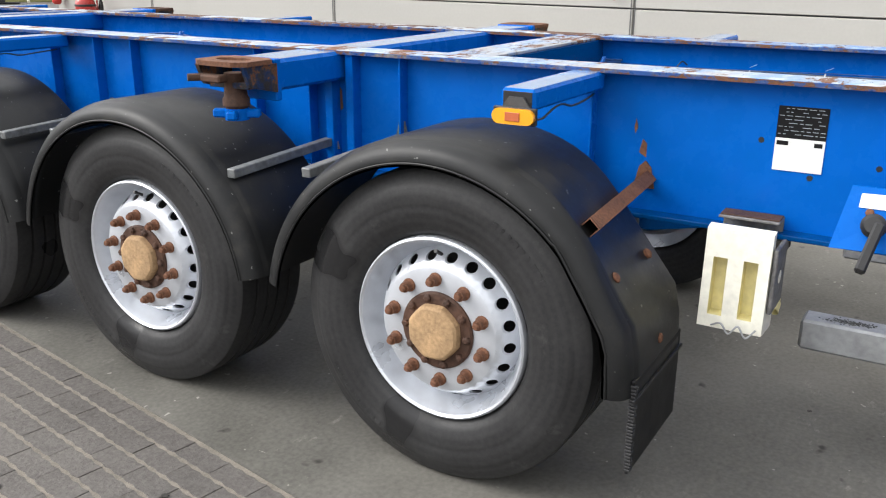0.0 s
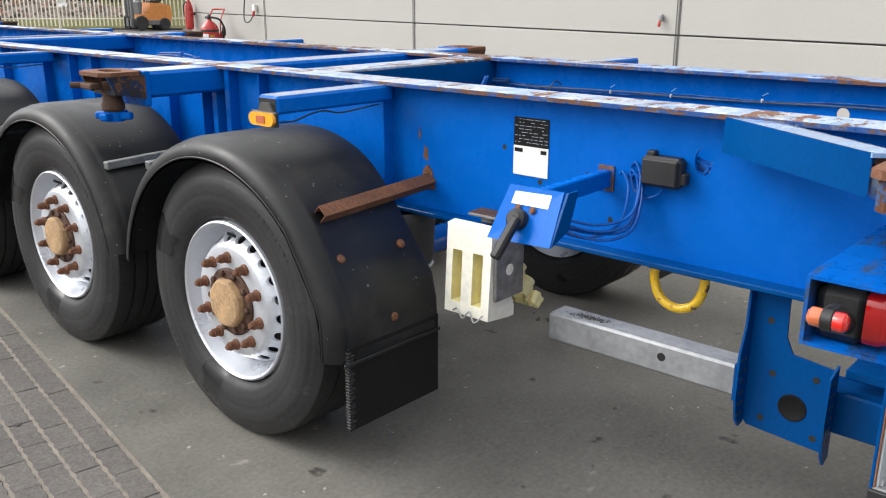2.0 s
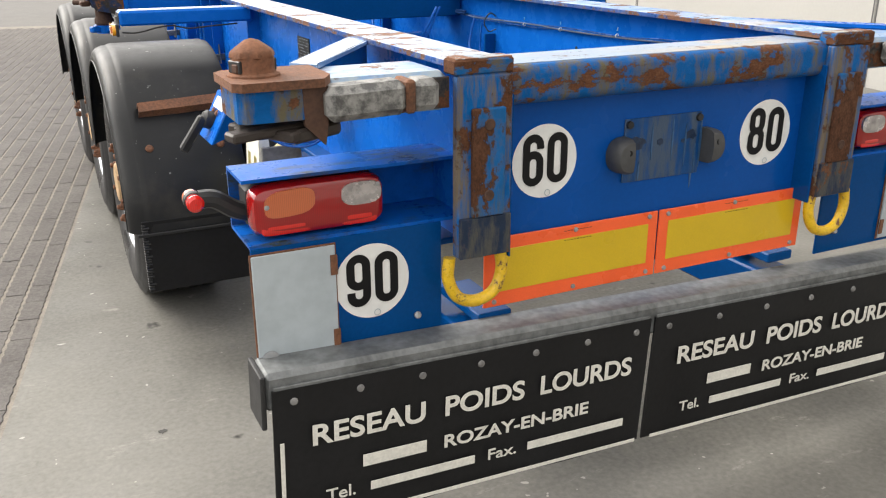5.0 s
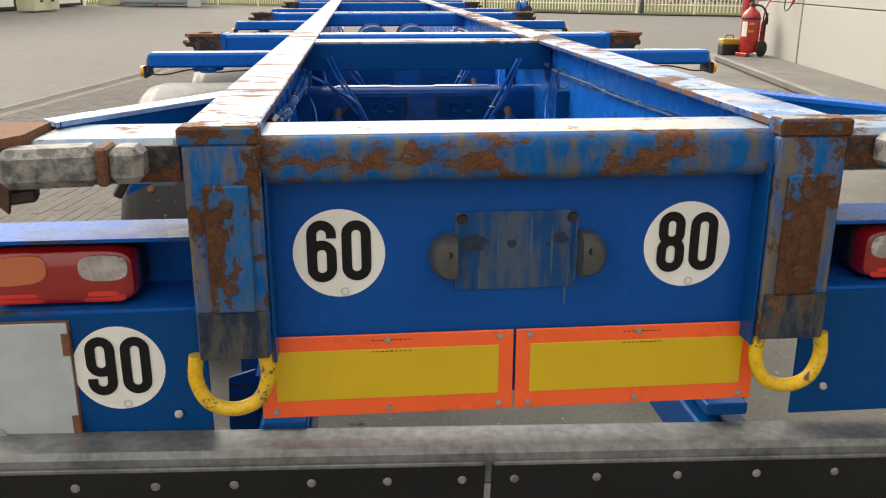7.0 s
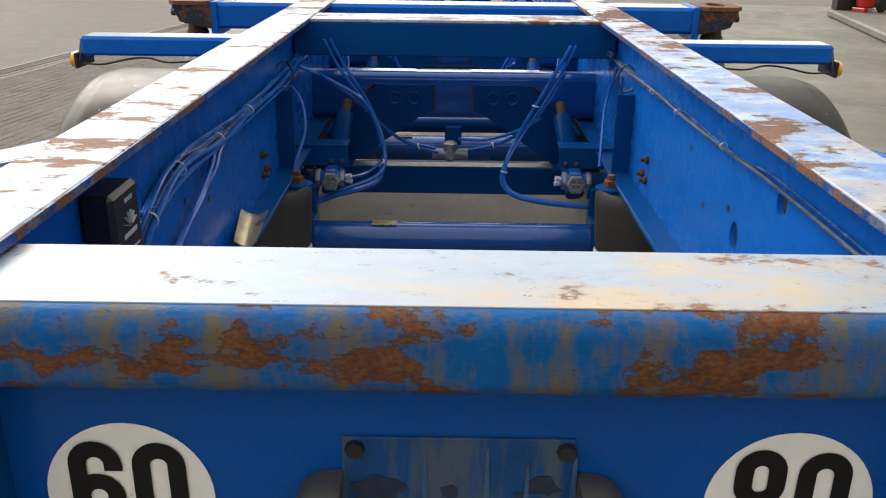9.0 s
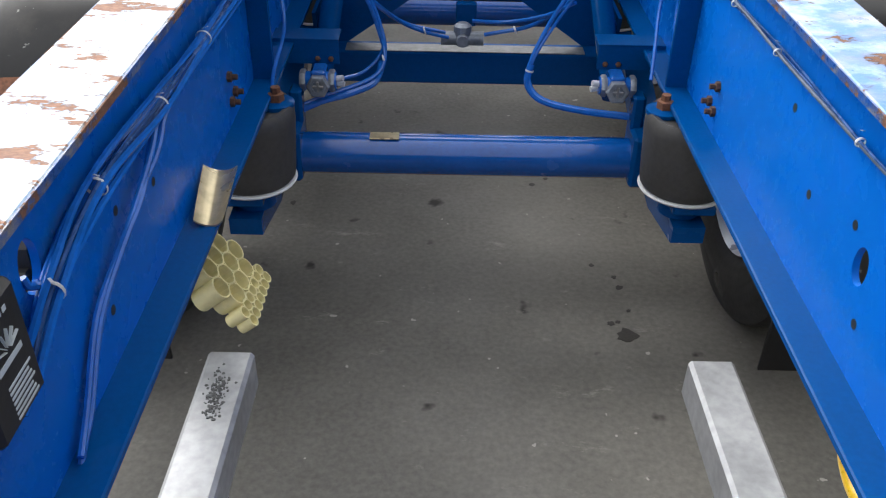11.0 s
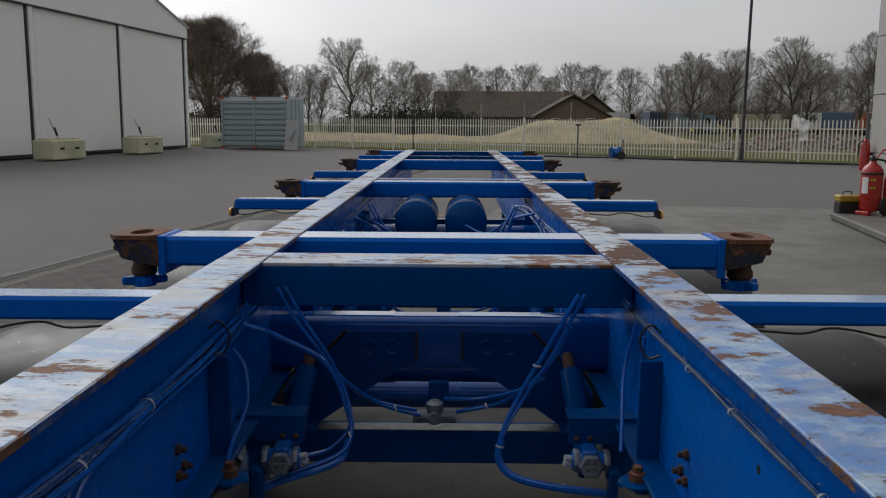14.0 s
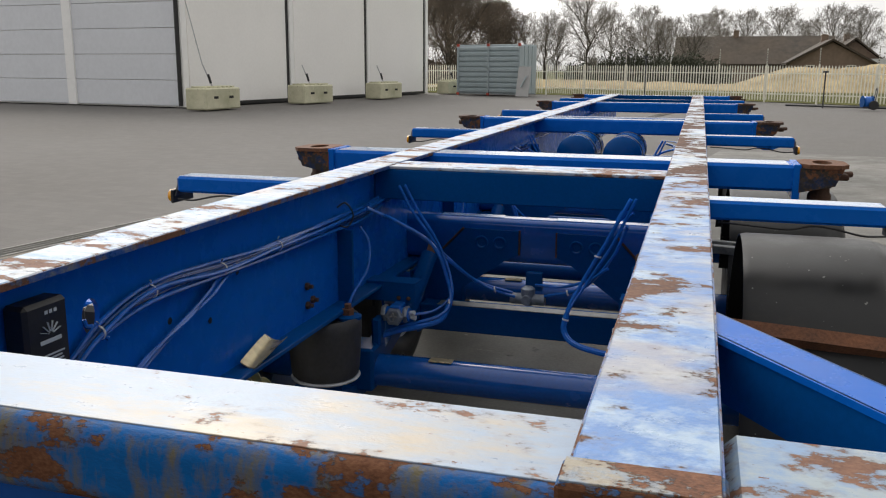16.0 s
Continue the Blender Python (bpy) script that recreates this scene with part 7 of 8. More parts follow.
# ---- forklift beyond the corner of the warehouse ----
M_FORK = plain("orange_machine_paint", (0.62, 0.24, 0.06), 0.4, vary=0.15, fine=30, broad=4, bump=0.03)
M_FORKGREY = plain("grey_machine_paint", (0.14, 0.145, 0.15), 0.5, vary=0.25, fine=30, broad=4, bump=0.05)
fk = thing("forklift", "orange forklift with a grey mast parked by the fence", "forklift", place=pose(17.55, 34.85, GZ, 0, 0, -8))
part("body", G().prism([(-0.62, 0.30), (-0.50, 0.24), (0.55, 0.24), (0.62, 0.40), (0.62, 0.95), (0.50, 1.10), (-0.10, 1.14), (-0.18, 0.72), (-0.55, 0.66)], "y", -0.48, 0.48), M_FORK, fk)
part("side_skirt", G().box(-0.60, 0.50, -0.50, 0.50, 0.20, 0.42, 0.03), M_FORKGREY, fk, "dark grey side skirt")
part("counterweight", G().prism([(0.56, 0.26), (0.78, 0.34), (0.84, 0.62), (0.80, 1.0), (0.56, 1.08)], "y", -0.50, 0.50), M_FORK, fk)
part("seat", G().box(0.02, 0.46, -0.24, 0.24, 1.12, 1.24, 0.04).box(0.40, 0.52, -0.24, 0.24, 1.18, 1.62, 0.05), M_BLACK, fk)
part("dashboard", G().prism([(-0.58, 0.66), (-0.46, 0.66), (-0.40, 1.12), (-0.50, 1.22), (-0.58, 1.15)], "y", -0.40, 0.40), M_FORKGREY, fk)
part("steering_wheel", G().lathe([(0.15, 0.0), (0.17, 0.012), (0.15, 0.024)], (-0.34, 0, 1.22), (-0.4, 0, 1), 20, False), M_BLACK, fk)
for y in (-0.44, 0.44):
    part("guard_post", G().tube([(-0.56, y, 0.9), (-0.42, y, 1.5), (-0.30, y, 2.1)], 0.03, 8), M_FORKGREY, fk)
    part("guard_post", G().tube([(0.62, y, 1.0), (0.58, y, 1.7), (0.52, y, 2.1)], 0.03, 8), M_FORKGREY, fk)
    mast = part("mast_rail", G().box(-0.90, -0.78, y * 0.75 - 0.05, y * 0.75 + 0.05, 0.10, 2.15, 0.01), M_FORKGREY, fk)
    part("fork", G().box(-1.0, -0.955, y * 0.5 - 0.05, y * 0.5 + 0.05, 0.08, 0.60, 0.01).box(-1.55, -0.955, y * 0.5 - 0.05, y * 0.5 + 0.05, 0.05, 0.09, 0.01), M_BLACK, fk)
    for x, r in ((-0.52, 0.30), (0.50, 0.25)):
        w = part("wheel", G().lathe([(0.10, -0.08), (r - 0.04, -0.09), (r, -0.06), (r, 0.06), (r - 0.04, 0.09), (0.10, 0.08)], (x, y * 1.02, r), (0, 1, 0), 24, True), M_RUBBER, fk)
        part("wheel_hub", G().lathe([(0.12, -0.085), (0.10, -0.05), (0.02, -0.06), (0.001, -0.06)], (x, y * 1.02, r), (0, 1 if y < 0 else -1, 0), 18), M_FORKGREY, w)
part("overhead_guard", G().box(-0.36, 0.56, -0.47, 0.47, 2.08, 2.14, 0.02), M_FORKGREY, fk)
part("carriage", G().box(-0.955, -0.90, -0.42, 0.42, 0.16, 0.50, 0.01), M_FORKGREY, fk)
part("lift_cylinder", G().cyl((-0.84, 0, 0.15), (-0.84, 0, 1.7), 0.045, 12), M_FORKGREY, fk)
sheet = thing("torn_sheet", "torn white plastic sheet caught on the fence", "plastic sheet")
rag = G()
for j in range(9):
    for k in range(5):
        u, v = k / 4 - 0.5, j / 8
        rag.v.append((15.22 + 0.26 * u * (1 - 0.35 * math.sin(5 * v)) + 0.05 * math.sin(9 * v), 38.02 - 0.32 * u + 0.06 * math.sin(7 * u + 11 * v) - 0.10, 0.95 + 0.85 * v + 0.05 * math.sin(8 * u)))
for j in range(8):
    for k in range(4):
        a = j * 5 + k
        rag.f.append((a, a + 1, a + 6, a + 5))
part("plastic_film", rag, M_WHITE, sheet)

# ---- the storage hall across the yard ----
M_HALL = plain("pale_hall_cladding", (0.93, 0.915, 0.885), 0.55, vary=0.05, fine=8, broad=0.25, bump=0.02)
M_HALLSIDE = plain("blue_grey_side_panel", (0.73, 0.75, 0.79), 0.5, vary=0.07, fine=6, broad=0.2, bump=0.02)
M_GABLE = plain("white_gable_sheet", (0.92, 0.915, 0.90), 0.5, vary=0.05, fine=6, broad=0.3, bump=0.02)
HALL = pose(-19.66, 30.7, 0, 0, 0, -7.4)
hall = thing("storage_hall", "large white and grey aluminium storage hall with closed bays", "hall", place=HALL)
LEN, EAVE, APEX = 23.4, 6.95, 10.3
BAY = LEN / 3
g = G()
g.prism([(0, 0), (LEN, 0), (LEN, EAVE), (LEN / 2, APEX), (0, EAVE)], "x", -30, -0.10)
part("hall_core", g, M_HALL, hall)
for k in range(3):
    part("bay_door", G().box(-0.11, -0.02, 0.35 + BAY * k, BAY - 0.35 + BAY * k, 0.05, EAVE - 0.35, 0.02), M_HALL, hall, "closed pale grey bay sheet")
for k in range(4):
    part("column", G().box(-0.10, 0.08, BAY * k - 0.16, BAY * k + 0.16, 0, EAVE + 0.1, 0.02), M_GABLE, hall)
    part("seal_strip", G().box(-0.08, 0.0, BAY * k - 0.36, BAY * k - 0.17, 0.05, EAVE - 0.3, 0.01), M_BLACK, hall)
part("gable", G().prism([(-0.15, EAVE - 0.30), (LEN + 0.15, EAVE - 0.30), (LEN + 0.15, EAVE + 0.35), (LEN / 2, APEX + 0.35), (-0.15, EAVE + 0.35)], "x", -0.06, 0.12), M_GABLE, hall)
part("floor_seal", G().box(-0.09, 0.02, 0.2, LEN - 0.2, 0.0, 0.16, 0.01), M_BLACK, hall)
part("gable_edge", G().box(0.0, 0.13, -0.1, LEN + 0.1, EAVE - 0.36, EAVE - 0.28, 0.01), M_BLACK, hall)
rf = G()
for y0, z0, y1, z1 in ((-0.3, EAVE + 0.3, LEN / 2, APEX + 0.36), (LEN + 0.3, EAVE + 0.3, LEN / 2, APEX + 0.36)):
    rf.add([(0.2, y0, z0), (0.2, y1, z1), (-30, y1, z1), (-30, y0, z0), (0.2, y0, z0 + 0.1), (0.2, y1, z1 + 0.1), (-30, y1, z1 + 0.1), (-30, y0, z0 + 0.1)],
           [(0, 1, 2, 3), (7, 6, 5, 4), (0, 4, 5, 1), (1, 5, 6, 2), (2, 6, 7, 3), (3, 7, 4, 0)])
part("roof", rf, M_GALVPOST, hall)
for k in range(5):
    for j in range(6):
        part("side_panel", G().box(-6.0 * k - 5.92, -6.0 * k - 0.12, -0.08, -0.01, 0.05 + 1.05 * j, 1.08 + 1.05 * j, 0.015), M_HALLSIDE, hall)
    part("side_column", G().box(-6.0 * k - 6.35, -6.0 * k - 5.85, -0.16, -0.02, 0, EAVE, 0.02), M_GABLE, hall)
part("corner_trim", G().box(-0.14, 0.09, -0.12, 0.17, 0, EAVE, 0.02), M_GABLE, hall)

blk = thing("ballast_block", "mossy pale concrete ballast block with two lifting slots", "concrete block", group="ballast blocks")
bg = G().box(-0.48, 0.48, -1.17, 1.17, 0, 0.84, 0.05)
part("block_body", bg, M_BLOCK, blk)
for k in range(7):
    part("stud", G().box(-0.32, 0.32, -1.0 + 0.31 * k, -0.84 + 0.31 * k, 0.835, 0.90, 0.03), M_BLOCK, blk)
for y in (-0.52, 0.52):
    part("slot", G().box(0.475, 0.484, y - 0.15, y + 0.15, 0.42, 0.52, 0.004), M_DIGIT, blk)
part("guy_wire", G().cyl((0, 0, 0.8), (-0.32, -0.20, 1.75), 0.024, 8), M_GALVPOST, blk)
part("turnbuckle", G().cyl((-0.06, -0.05, 1.0), (-0.14, -0.1, 1.35), 0.05, 10), M_BLACK, blk)
blk.matrix_world = HALL @ pose(1.9, -0.6, 0, 0, 0, 4)
for y in (6.5, 13.9, 24.3):
    copy_thing(blk, HALL @ pose(1.9 if y < 20 else 1.6, y, 0, 0, 0, -3 if y < 14 else -14))
part("guy_wire", G().cyl((-0.32, -0.20, 1.75), (-0.95, -0.6, 5.2), 0.02, 8), M_GALVPOST, blk, "long taut guy wire")

# ---- storage container ----
M_CONT = plain("grey_corrugated_sheet", (0.38, 0.45, 0.48), 0.45, metal=0.2, vary=0.12, fine=20, broad=2, bump=0.03)
M_CONTRED = plain("red_corner_paint", (0.55, 0.08, 0.05), 0.5, vary=0.2, bump=0.05)
cont = thing("storage_container", "grey ribbed steel storage container with red corners", "container", place=pose(-14.2, 53.0, 0, 0, 0, -17))
W, H, DP = 4.4, 3.1, 2.3
part("container_core", G().box(0.04, W - 0.04, 0.04, DP, 0.05, H - 0.03, 0.02), M_CONT, cont)
for half in range(2):
    for k in range(9):
        rb = G()
        z = 0.12 + 0.318 * k
        x0, x1 = 0.08 + half * W / 2, W / 2 - 0.08 + half * W / 2
        rb.prism([(0.03, z), (-0.035, z + 0.08), (-0.035, z + 0.24), (0.03, z + 0.30)], "x", x0, x1)
        part("ribbed_panel", rb, M_CONT, cont)
    rb2 = G()
    for k in range(4):
        rb2.box(W - 0.045, W + 0.012, 0.12 + 0.5 * k, 0.55 + 0.5 * k, 0.12, H - 0.12, 0.02)
    if half:
        part("end_door", rb2, M_CONT, cont)
for x in (0, W / 2, W):
    fp = part("frame_post", G().box(x - 0.06, x + 0.06, -0.06, 0.05, 0, H, 0.01), M_CONT, cont)
    for z in (0.06, H - 0.06):
        part("red_corner", G().box(x - 0.075, x + 0.075, -0.075, 0.055, z - 0.08, z + 0.08, 0.01), M_CONTRED, fp)
pal = thing("leaning_panel", "grey steel panel leaning on the container", "panel", place=pose(-9.75, 51.2, 0, 0, 0, -20))
part("sheet", G().add([(-0.1, -0.5, 0), (0.75, -0.5, 0), (0.55, 0.15, 1.75), (-0.3, 0.15, 1.75), (-0.1, -0.42, 0), (0.75, -0.42, 0), (0.55, 0.23, 1.75), (-0.3, 0.23, 1.75)],
                      [(0, 1, 2, 3), (7, 6, 5, 4), (0, 4, 5, 1), (1, 5, 6, 2), (2, 6, 7, 3), (3, 7, 4, 0)]), M_GALVPOST, pal)
part("cross_rib", G().beam((0.2, -0.38, 0.55), (0.42, -0.16, 1.2), 0.1, 0.06), M_CONT, pal)

# ---- palisade fence ----
M_FENCE = plain("cream_white_fence_paint", (0.84, 0.81, 0.70), 0.55, vary=0.1, bump=0.03)
M_RINGS = plain("fence_black_band", (0.05, 0.05, 0.05), 0.6, vary=0.1, bump=0.0)


def fence_run(a, b, label):
    a, b = Vector((*a, 0)), Vector((*b, 0))
    d = (b - a)
    n = max(1, round(d.length / 3.0))
    f = thing("palisade_fence", label, "fence", group="yard fence")
    u = d.normalized()
    side_v = Vector((-u.y, u.x, 0))
    pales = G()
    k = int(d.length / 0.17)
    for i in range(k):
        c = a + u * (0.17 * i + 0.07)
        w = u * 0.027
        t = side_v * 0.012
        z0, z1 = 0.10, 1.78
        pts = [c - w - t, c + w - t, c + w + t, c - w + t]
        pales.add([(p.x, p.y, z0) for p in pts] + [(p.x, p.y, z1) for p in pts] + [(c.x, c.y, z1 + 0.09)],
                  [(0, 1, 5, 4), (1, 2, 6, 5), (2, 3, 7, 6), (3, 0, 4, 7), (4, 5, 8), (5, 6, 8), (6, 7, 8), (7, 4, 8)])
    tagged(part("pale", pales, M_FENCE, f, "row of pointed cream pales"), kind="stuff")
    for z in (0.42, 1.45):
        r = G().beam(a + Vector((0, 0, z)) + side_v * 0.03, b + Vector((0, 0, z)) + side_v * 0.03, 0.03, 0.05, 0.004)
        part("fence_rail", r, M_FENCE, f)
    for i in range(n + 1):
        c = a + u * (d.length * i / n) + side_v * 0.06
        p = part("fence_post", G().box(c.x - 0.04, c.x + 0.04, c.y - 0.04, c.y + 0.04, -0.03, 1.9, 0.006), M_FENCE, f)
        part("insulator_rod", G().cyl((c.x, c.y, 1.9), (c.x, c.y, 2.7), 0.018, 8), M_FENCE, p)
        rg = G()
        for k2 in range(6):
            rg.cyl((c.x, c.y, 1.95 + 0.12 * k2), (c.x, c.y, 2.0 + 0.12 * k2), 0.028, 8)
        tagged(part("insulator", rg, M_RINGS, p), kind="stuff")


fence_run((-24.0, 58.5), (-9.0, 55.5), "cream steel palisade fence behind the container")
fence_run((-9.0, 55.5), (1.5, 49.5), "cream steel palisade fence along the yard")
fence_run((1.5, 49.5), (13.0, 40.0), "cream steel palisade fence along the yard")
fence_run((13.0, 40.0), (24.0, 31.4), "cream steel palisade fence ending beyond the warehouse")

M_DARKPOST = plain("dark_lamp_post", (0.04, 0.042, 0.05), 0.45, vary=0.2, bump=0.03)
lamp = thing("lamp_post", "tall dark lamp post at the fence", "lamp post", place=Matrix.Translation((13.04, 39.3, 0)))
part("mast", G().lathe([(0.11, 0), (0.11, 0.5), (0.08, 0.6), (0.068, 4.0), (0.05, 12.0)], (0, 0, 0), (0.012, 0, 1), 14, True), M_DARKPOST, lamp)
part("arm", G().tube([(0.144, 0, 12.0), (0.3, 0, 12.4), (1.0, 0, 12.6)], 0.04, 8), M_DARKPOST, lamp)
part("lantern", G().box(0.9, 1.5, -0.14, 0.14, 12.52, 12.66, 0.04), M_GALVPOST, lamp)
for x, y, h in ((5.78, 40.4, 1.6), (-2.2, 46.5, 2.3)):
    st = thing("standpipe", "thin dark standpipe by the fence", "post", group="standpipes", place=Matrix.Translation((x, y, 0)))
    part("pipe", G().cyl((0, 0, 0), (0, 0, h), 0.032, 10), M_DARKPOST, st)
    part("tap", G().box(-0.12, 0.12, -0.04, 0.04, h - 0.08, h, 0.01), M_DARKPOST, st)
cab = thing("overhead_cable", "thin dark cable slung from the lamp post to the warehouse", "cable")
part("cable_line", G().tube([(13.14, 39.3, 8.72), (11.84, 33.7, 7.16), (10.58, 28.1, 5.97), (9.31, 22.5, 5.41), (8.68, 19.7, 5.55), (8.06, 16.95, 6.15)], 0.014, 6), M_DARKPOST, cab)
pump = thing("hose_reel", "blue wheeled hose reel beside the fence", "hose reel", place=Matrix.Translation((7.52, 39.8, 0)) @ Matrix.Scale(0.88, 4))
part("drum", G().lathe([(0.08, -0.24), (0.30, -0.24), (0.31, -0.22), (0.20, -0.20), (0.20, 0.20), (0.31, 0.22), (0.30, 0.24), (0.08, 0.24)], (-0.1, 0, 0.36), (1, 0.2, 0), 24, True), M_BLUE_SHADE, pump)
part("hose_coil", G().lathe([(0.21, -0.19), (0.27, -0.12), (0.27, 0.12), (0.21, 0.19)], (-0.1, 0, 0.36), (1, 0.2, 0), 24), M_HOSE, pump)
part("frame", G().tube([(0.20, -0.25, 0.14), (0.24, -0.2, 0.60), (0.28, -0.15, 0.98), (0.28, 0.15, 0.98), (0.24, 0.2, 0.60), (0.20, 0.25, 0.14)], 0.022, 8).tube([(-0.42, -0.2, 0.10), (0.2, -0.24, 0.16)], 0.02, 8).tube([(-0.42, 0.2, 0.10), (0.2, 0.24, 0.16)], 0.02, 8), M_DARKPOST, pump)
for y in (-0.30, 0.30):
    part("wheel", G().lathe([(0.06, -0.03), (0.20, -0.035), (0.22, 0.0), (0.20, 0.035), (0.06, 0.03)], (0.16, y, 0.22), (0.15, 1, 0), 20, True), M_RUBBER, pump)
hose = thing("ground_hose", "dark hose lying along the foot of the fence", "hose")
part("hose_line", G().tube([(4.5, 43.0, 0.02), (6, 42.2, 0.02), (7.4, 40.9, 0.05), (9.5, 40.2, 0.02), (11.5, 38.9, 0.02), (14, 36.9, 0.03), (16.5, 36.0, 0.02), (18.5, 33.8, 0.02)], 0.045, 8), M_BLACK, hose)

# ---- beyond the fence ----
M_GRASS = plain("winter_grass", (0.10, 0.100, 0.035), 0.95, vary=0.5, fine=2, broad=0.15, bump=0.3, spec=0.03)
M_SANDH = plain("sand_heap", (0.44, 0.35, 0.21), 0.95, vary=0.5, fine=2.5, broad=0.35, bump=0.4, spec=0.05)
M_RUBBLE = plain("brick_rubble", (0.24, 0.20, 0.18), 0.95, vary=0.7, fine=2.5, broad=0.4, bump=0.8, spec=0.05)
M_STONES, sn, sl, sp_ = nodes_of("mixed_broken_bricks")
geo = sn.new("ShaderNodeNewGeometry")
sl.new(ramp(sn, sl, geo.outputs["Random Per Island"], [(0.0, (0.10, 0.085, 0.08)), (0.35, (0.30, 0.26, 0.23)), (0.6, (0.26, 0.13, 0.09)), (0.8, (0.42, 0.37, 0.33)), (1.0, (0.16, 0.12, 0.11))]), sp_.inputs["Base Color"])
sp_.inputs["Roughness"].default_value = 0.95
field = G().add([(-60, 62, -0.02), (-9, 56, -0.02), (2, 49.9, -0.02), (26, 30.6, -0.02), (120, 20, -0.02), (200, 400, -0.02), (-200, 400, -0.02)], [(0, 1, 2, 3, 4, 5, 6)])
tagged(part("field", field, M_GRASS), "dry winter grass field behind the fence", "grass", kind="structure")


def heap(name, label, category, cx, cy, rx, ry, h, mat, seed, n=40):
    g = G()
    for j in range(n + 1):
        for i in range(n + 1):
            u, v2 = 2 * i / n - 1, 2 * j / n - 1
            r = math.hypot(u, v2)
            k = max(0.0, 1 - r)
            z = h * min(1, 1.5 * k) * (0.8 + 0.5 * noise.noise(Vector((u * 2 + seed, v2 * 2, seed)))) + 0.25 * k * noise.noise(Vector((u * 9, v2 * 9, seed)))
            g.v.append((cx + u * rx, cy + v2 * ry, max(z, 0) - 0.05))
    for j in range(n):
        for i in range(n):
            a = j * (n + 1) + i
            g.f.append((a, a + 1, a + n + 2, a + n + 1))
    ob = part(name, g, mat)
    return tagged(ob, label, category)


heap("earth_mound", "long pale sand heap behind the fence", "sand heap", 11.5, 76, 10.5, 6, 2.2, M_SANDH, 3)
heap("earth_mound", "low pale sand bank behind the fence", "sand heap", -8, 78, 22, 6, 0.7, M_SANDH, 5)
heap("rubble", "low heap of broken brick rubble", "rubble", 23.5, 58, 7.0, 3.5, 0.8, M_RUBBLE, 9)
stones = G()
random.seed(61)
for k in range(700):
    u, v2 = random.uniform(-0.95, 0.95), random.uniform(-0.95, 0.4)
    h = 0.85 * min(1, 1.5 * max(0, 1 - math.hypot(u, v2)))
    w = random.uniform(0.10, 0.34)
    stones.obox(Matrix.Translation((23.5 + 7 * u, 58 + 3.5 * v2, h * random.uniform(0.6, 1.1) + 0.08)) @ Euler((random.uniform(0, 3), random.uniform(0, 3), random.uniform(0, 3))).to_matrix().to_4x4(), w, w * 0.7, w * 0.5, 0.02)
tagged(part("broken_bricks", stones, M_STONES), "mixed pale, brown and red broken bricks", "rubble", kind="stuff")

# farm building
M_ROOF = plain("brown_roof_tiles", (0.075, 0.058, 0.042), 0.85, vary=0.5, fine=1.5, broad=0.2, bump=0.3)
M_BRICKW = plain("farmhouse_brick", (0.22, 0.16, 0.12), 0.85, vary=0.3, fine=2.0, broad=0.3, bump=0.2)


def house(x, y, turn, w, d, eave, ridge, label):
    """A house with its gable to the front, w wide and d deep."""
    h = thing("farm_building", label, "farm building", group="farm", place=pose(x, y, 0, 0, 0, turn))
    part("wall", G().prism([(-w / 2, 0), (w / 2, 0), (w / 2, eave), (0, ridge - 0.15), (-w / 2, eave)], "y", 0, d), M_BRICKW, h)
    rg = G()
    for s in (-1, 1):
        rg.add([(s * (w / 2 + 0.5), -0.5, eave - 0.3), (0, -0.5, ridge), (0, d + 0.5, ridge), (s * (w / 2 + 0.5), d + 0.5, eave - 0.3),
                (s * (w / 2 + 0.5), -0.5, eave - 0.05), (0, -0.5, ridge + 0.25), (0, d + 0.5, ridge + 0.25), (s * (w / 2 + 0.5), d + 0.5, eave - 0.05)],
               [(0, 1, 2, 3), (7, 6, 5, 4), (0, 4, 5, 1), (1, 5, 6, 2), (2, 6, 7, 3), (3, 7, 4, 0)])
    roof = part("roof", rg, M_ROOF, h)
    part("chimney", G().box(-0.4, 0.4, d * 0.6, d * 0.6 + 0.7, ridge - 0.5, ridge + 1.0, 0.03), M_BRICKW, roof)
    for k in range(2):
        wi = part("window", G().box(-w / 4 + k * w / 2 - 0.5, -w / 4 + k * w / 2 + 0.5, -0.06, 0.05, 1.0, 2.2, 0.03), M_FENCE, h)
        part("pane", G().box(-w / 4 + k * w / 2 - 0.42, -w / 4 + k * w / 2 + 0.42, -0.08, -0.055, 1.08, 2.12, 0.01), M_DIGIT, wi)
    return h


house(15.2, 112, 0, 9.0, 12, 2.5, 5.0, "low brick farmhouse with brown hipped roof")
house(16.5, 124, 88, 11, 19, 2.4, 5.75, "long low barn with a brown tiled roof")
house(19.9, 127, 0, 6.5, 12, 3.0, 5.6, "brick farm outbuilding with brown roof")

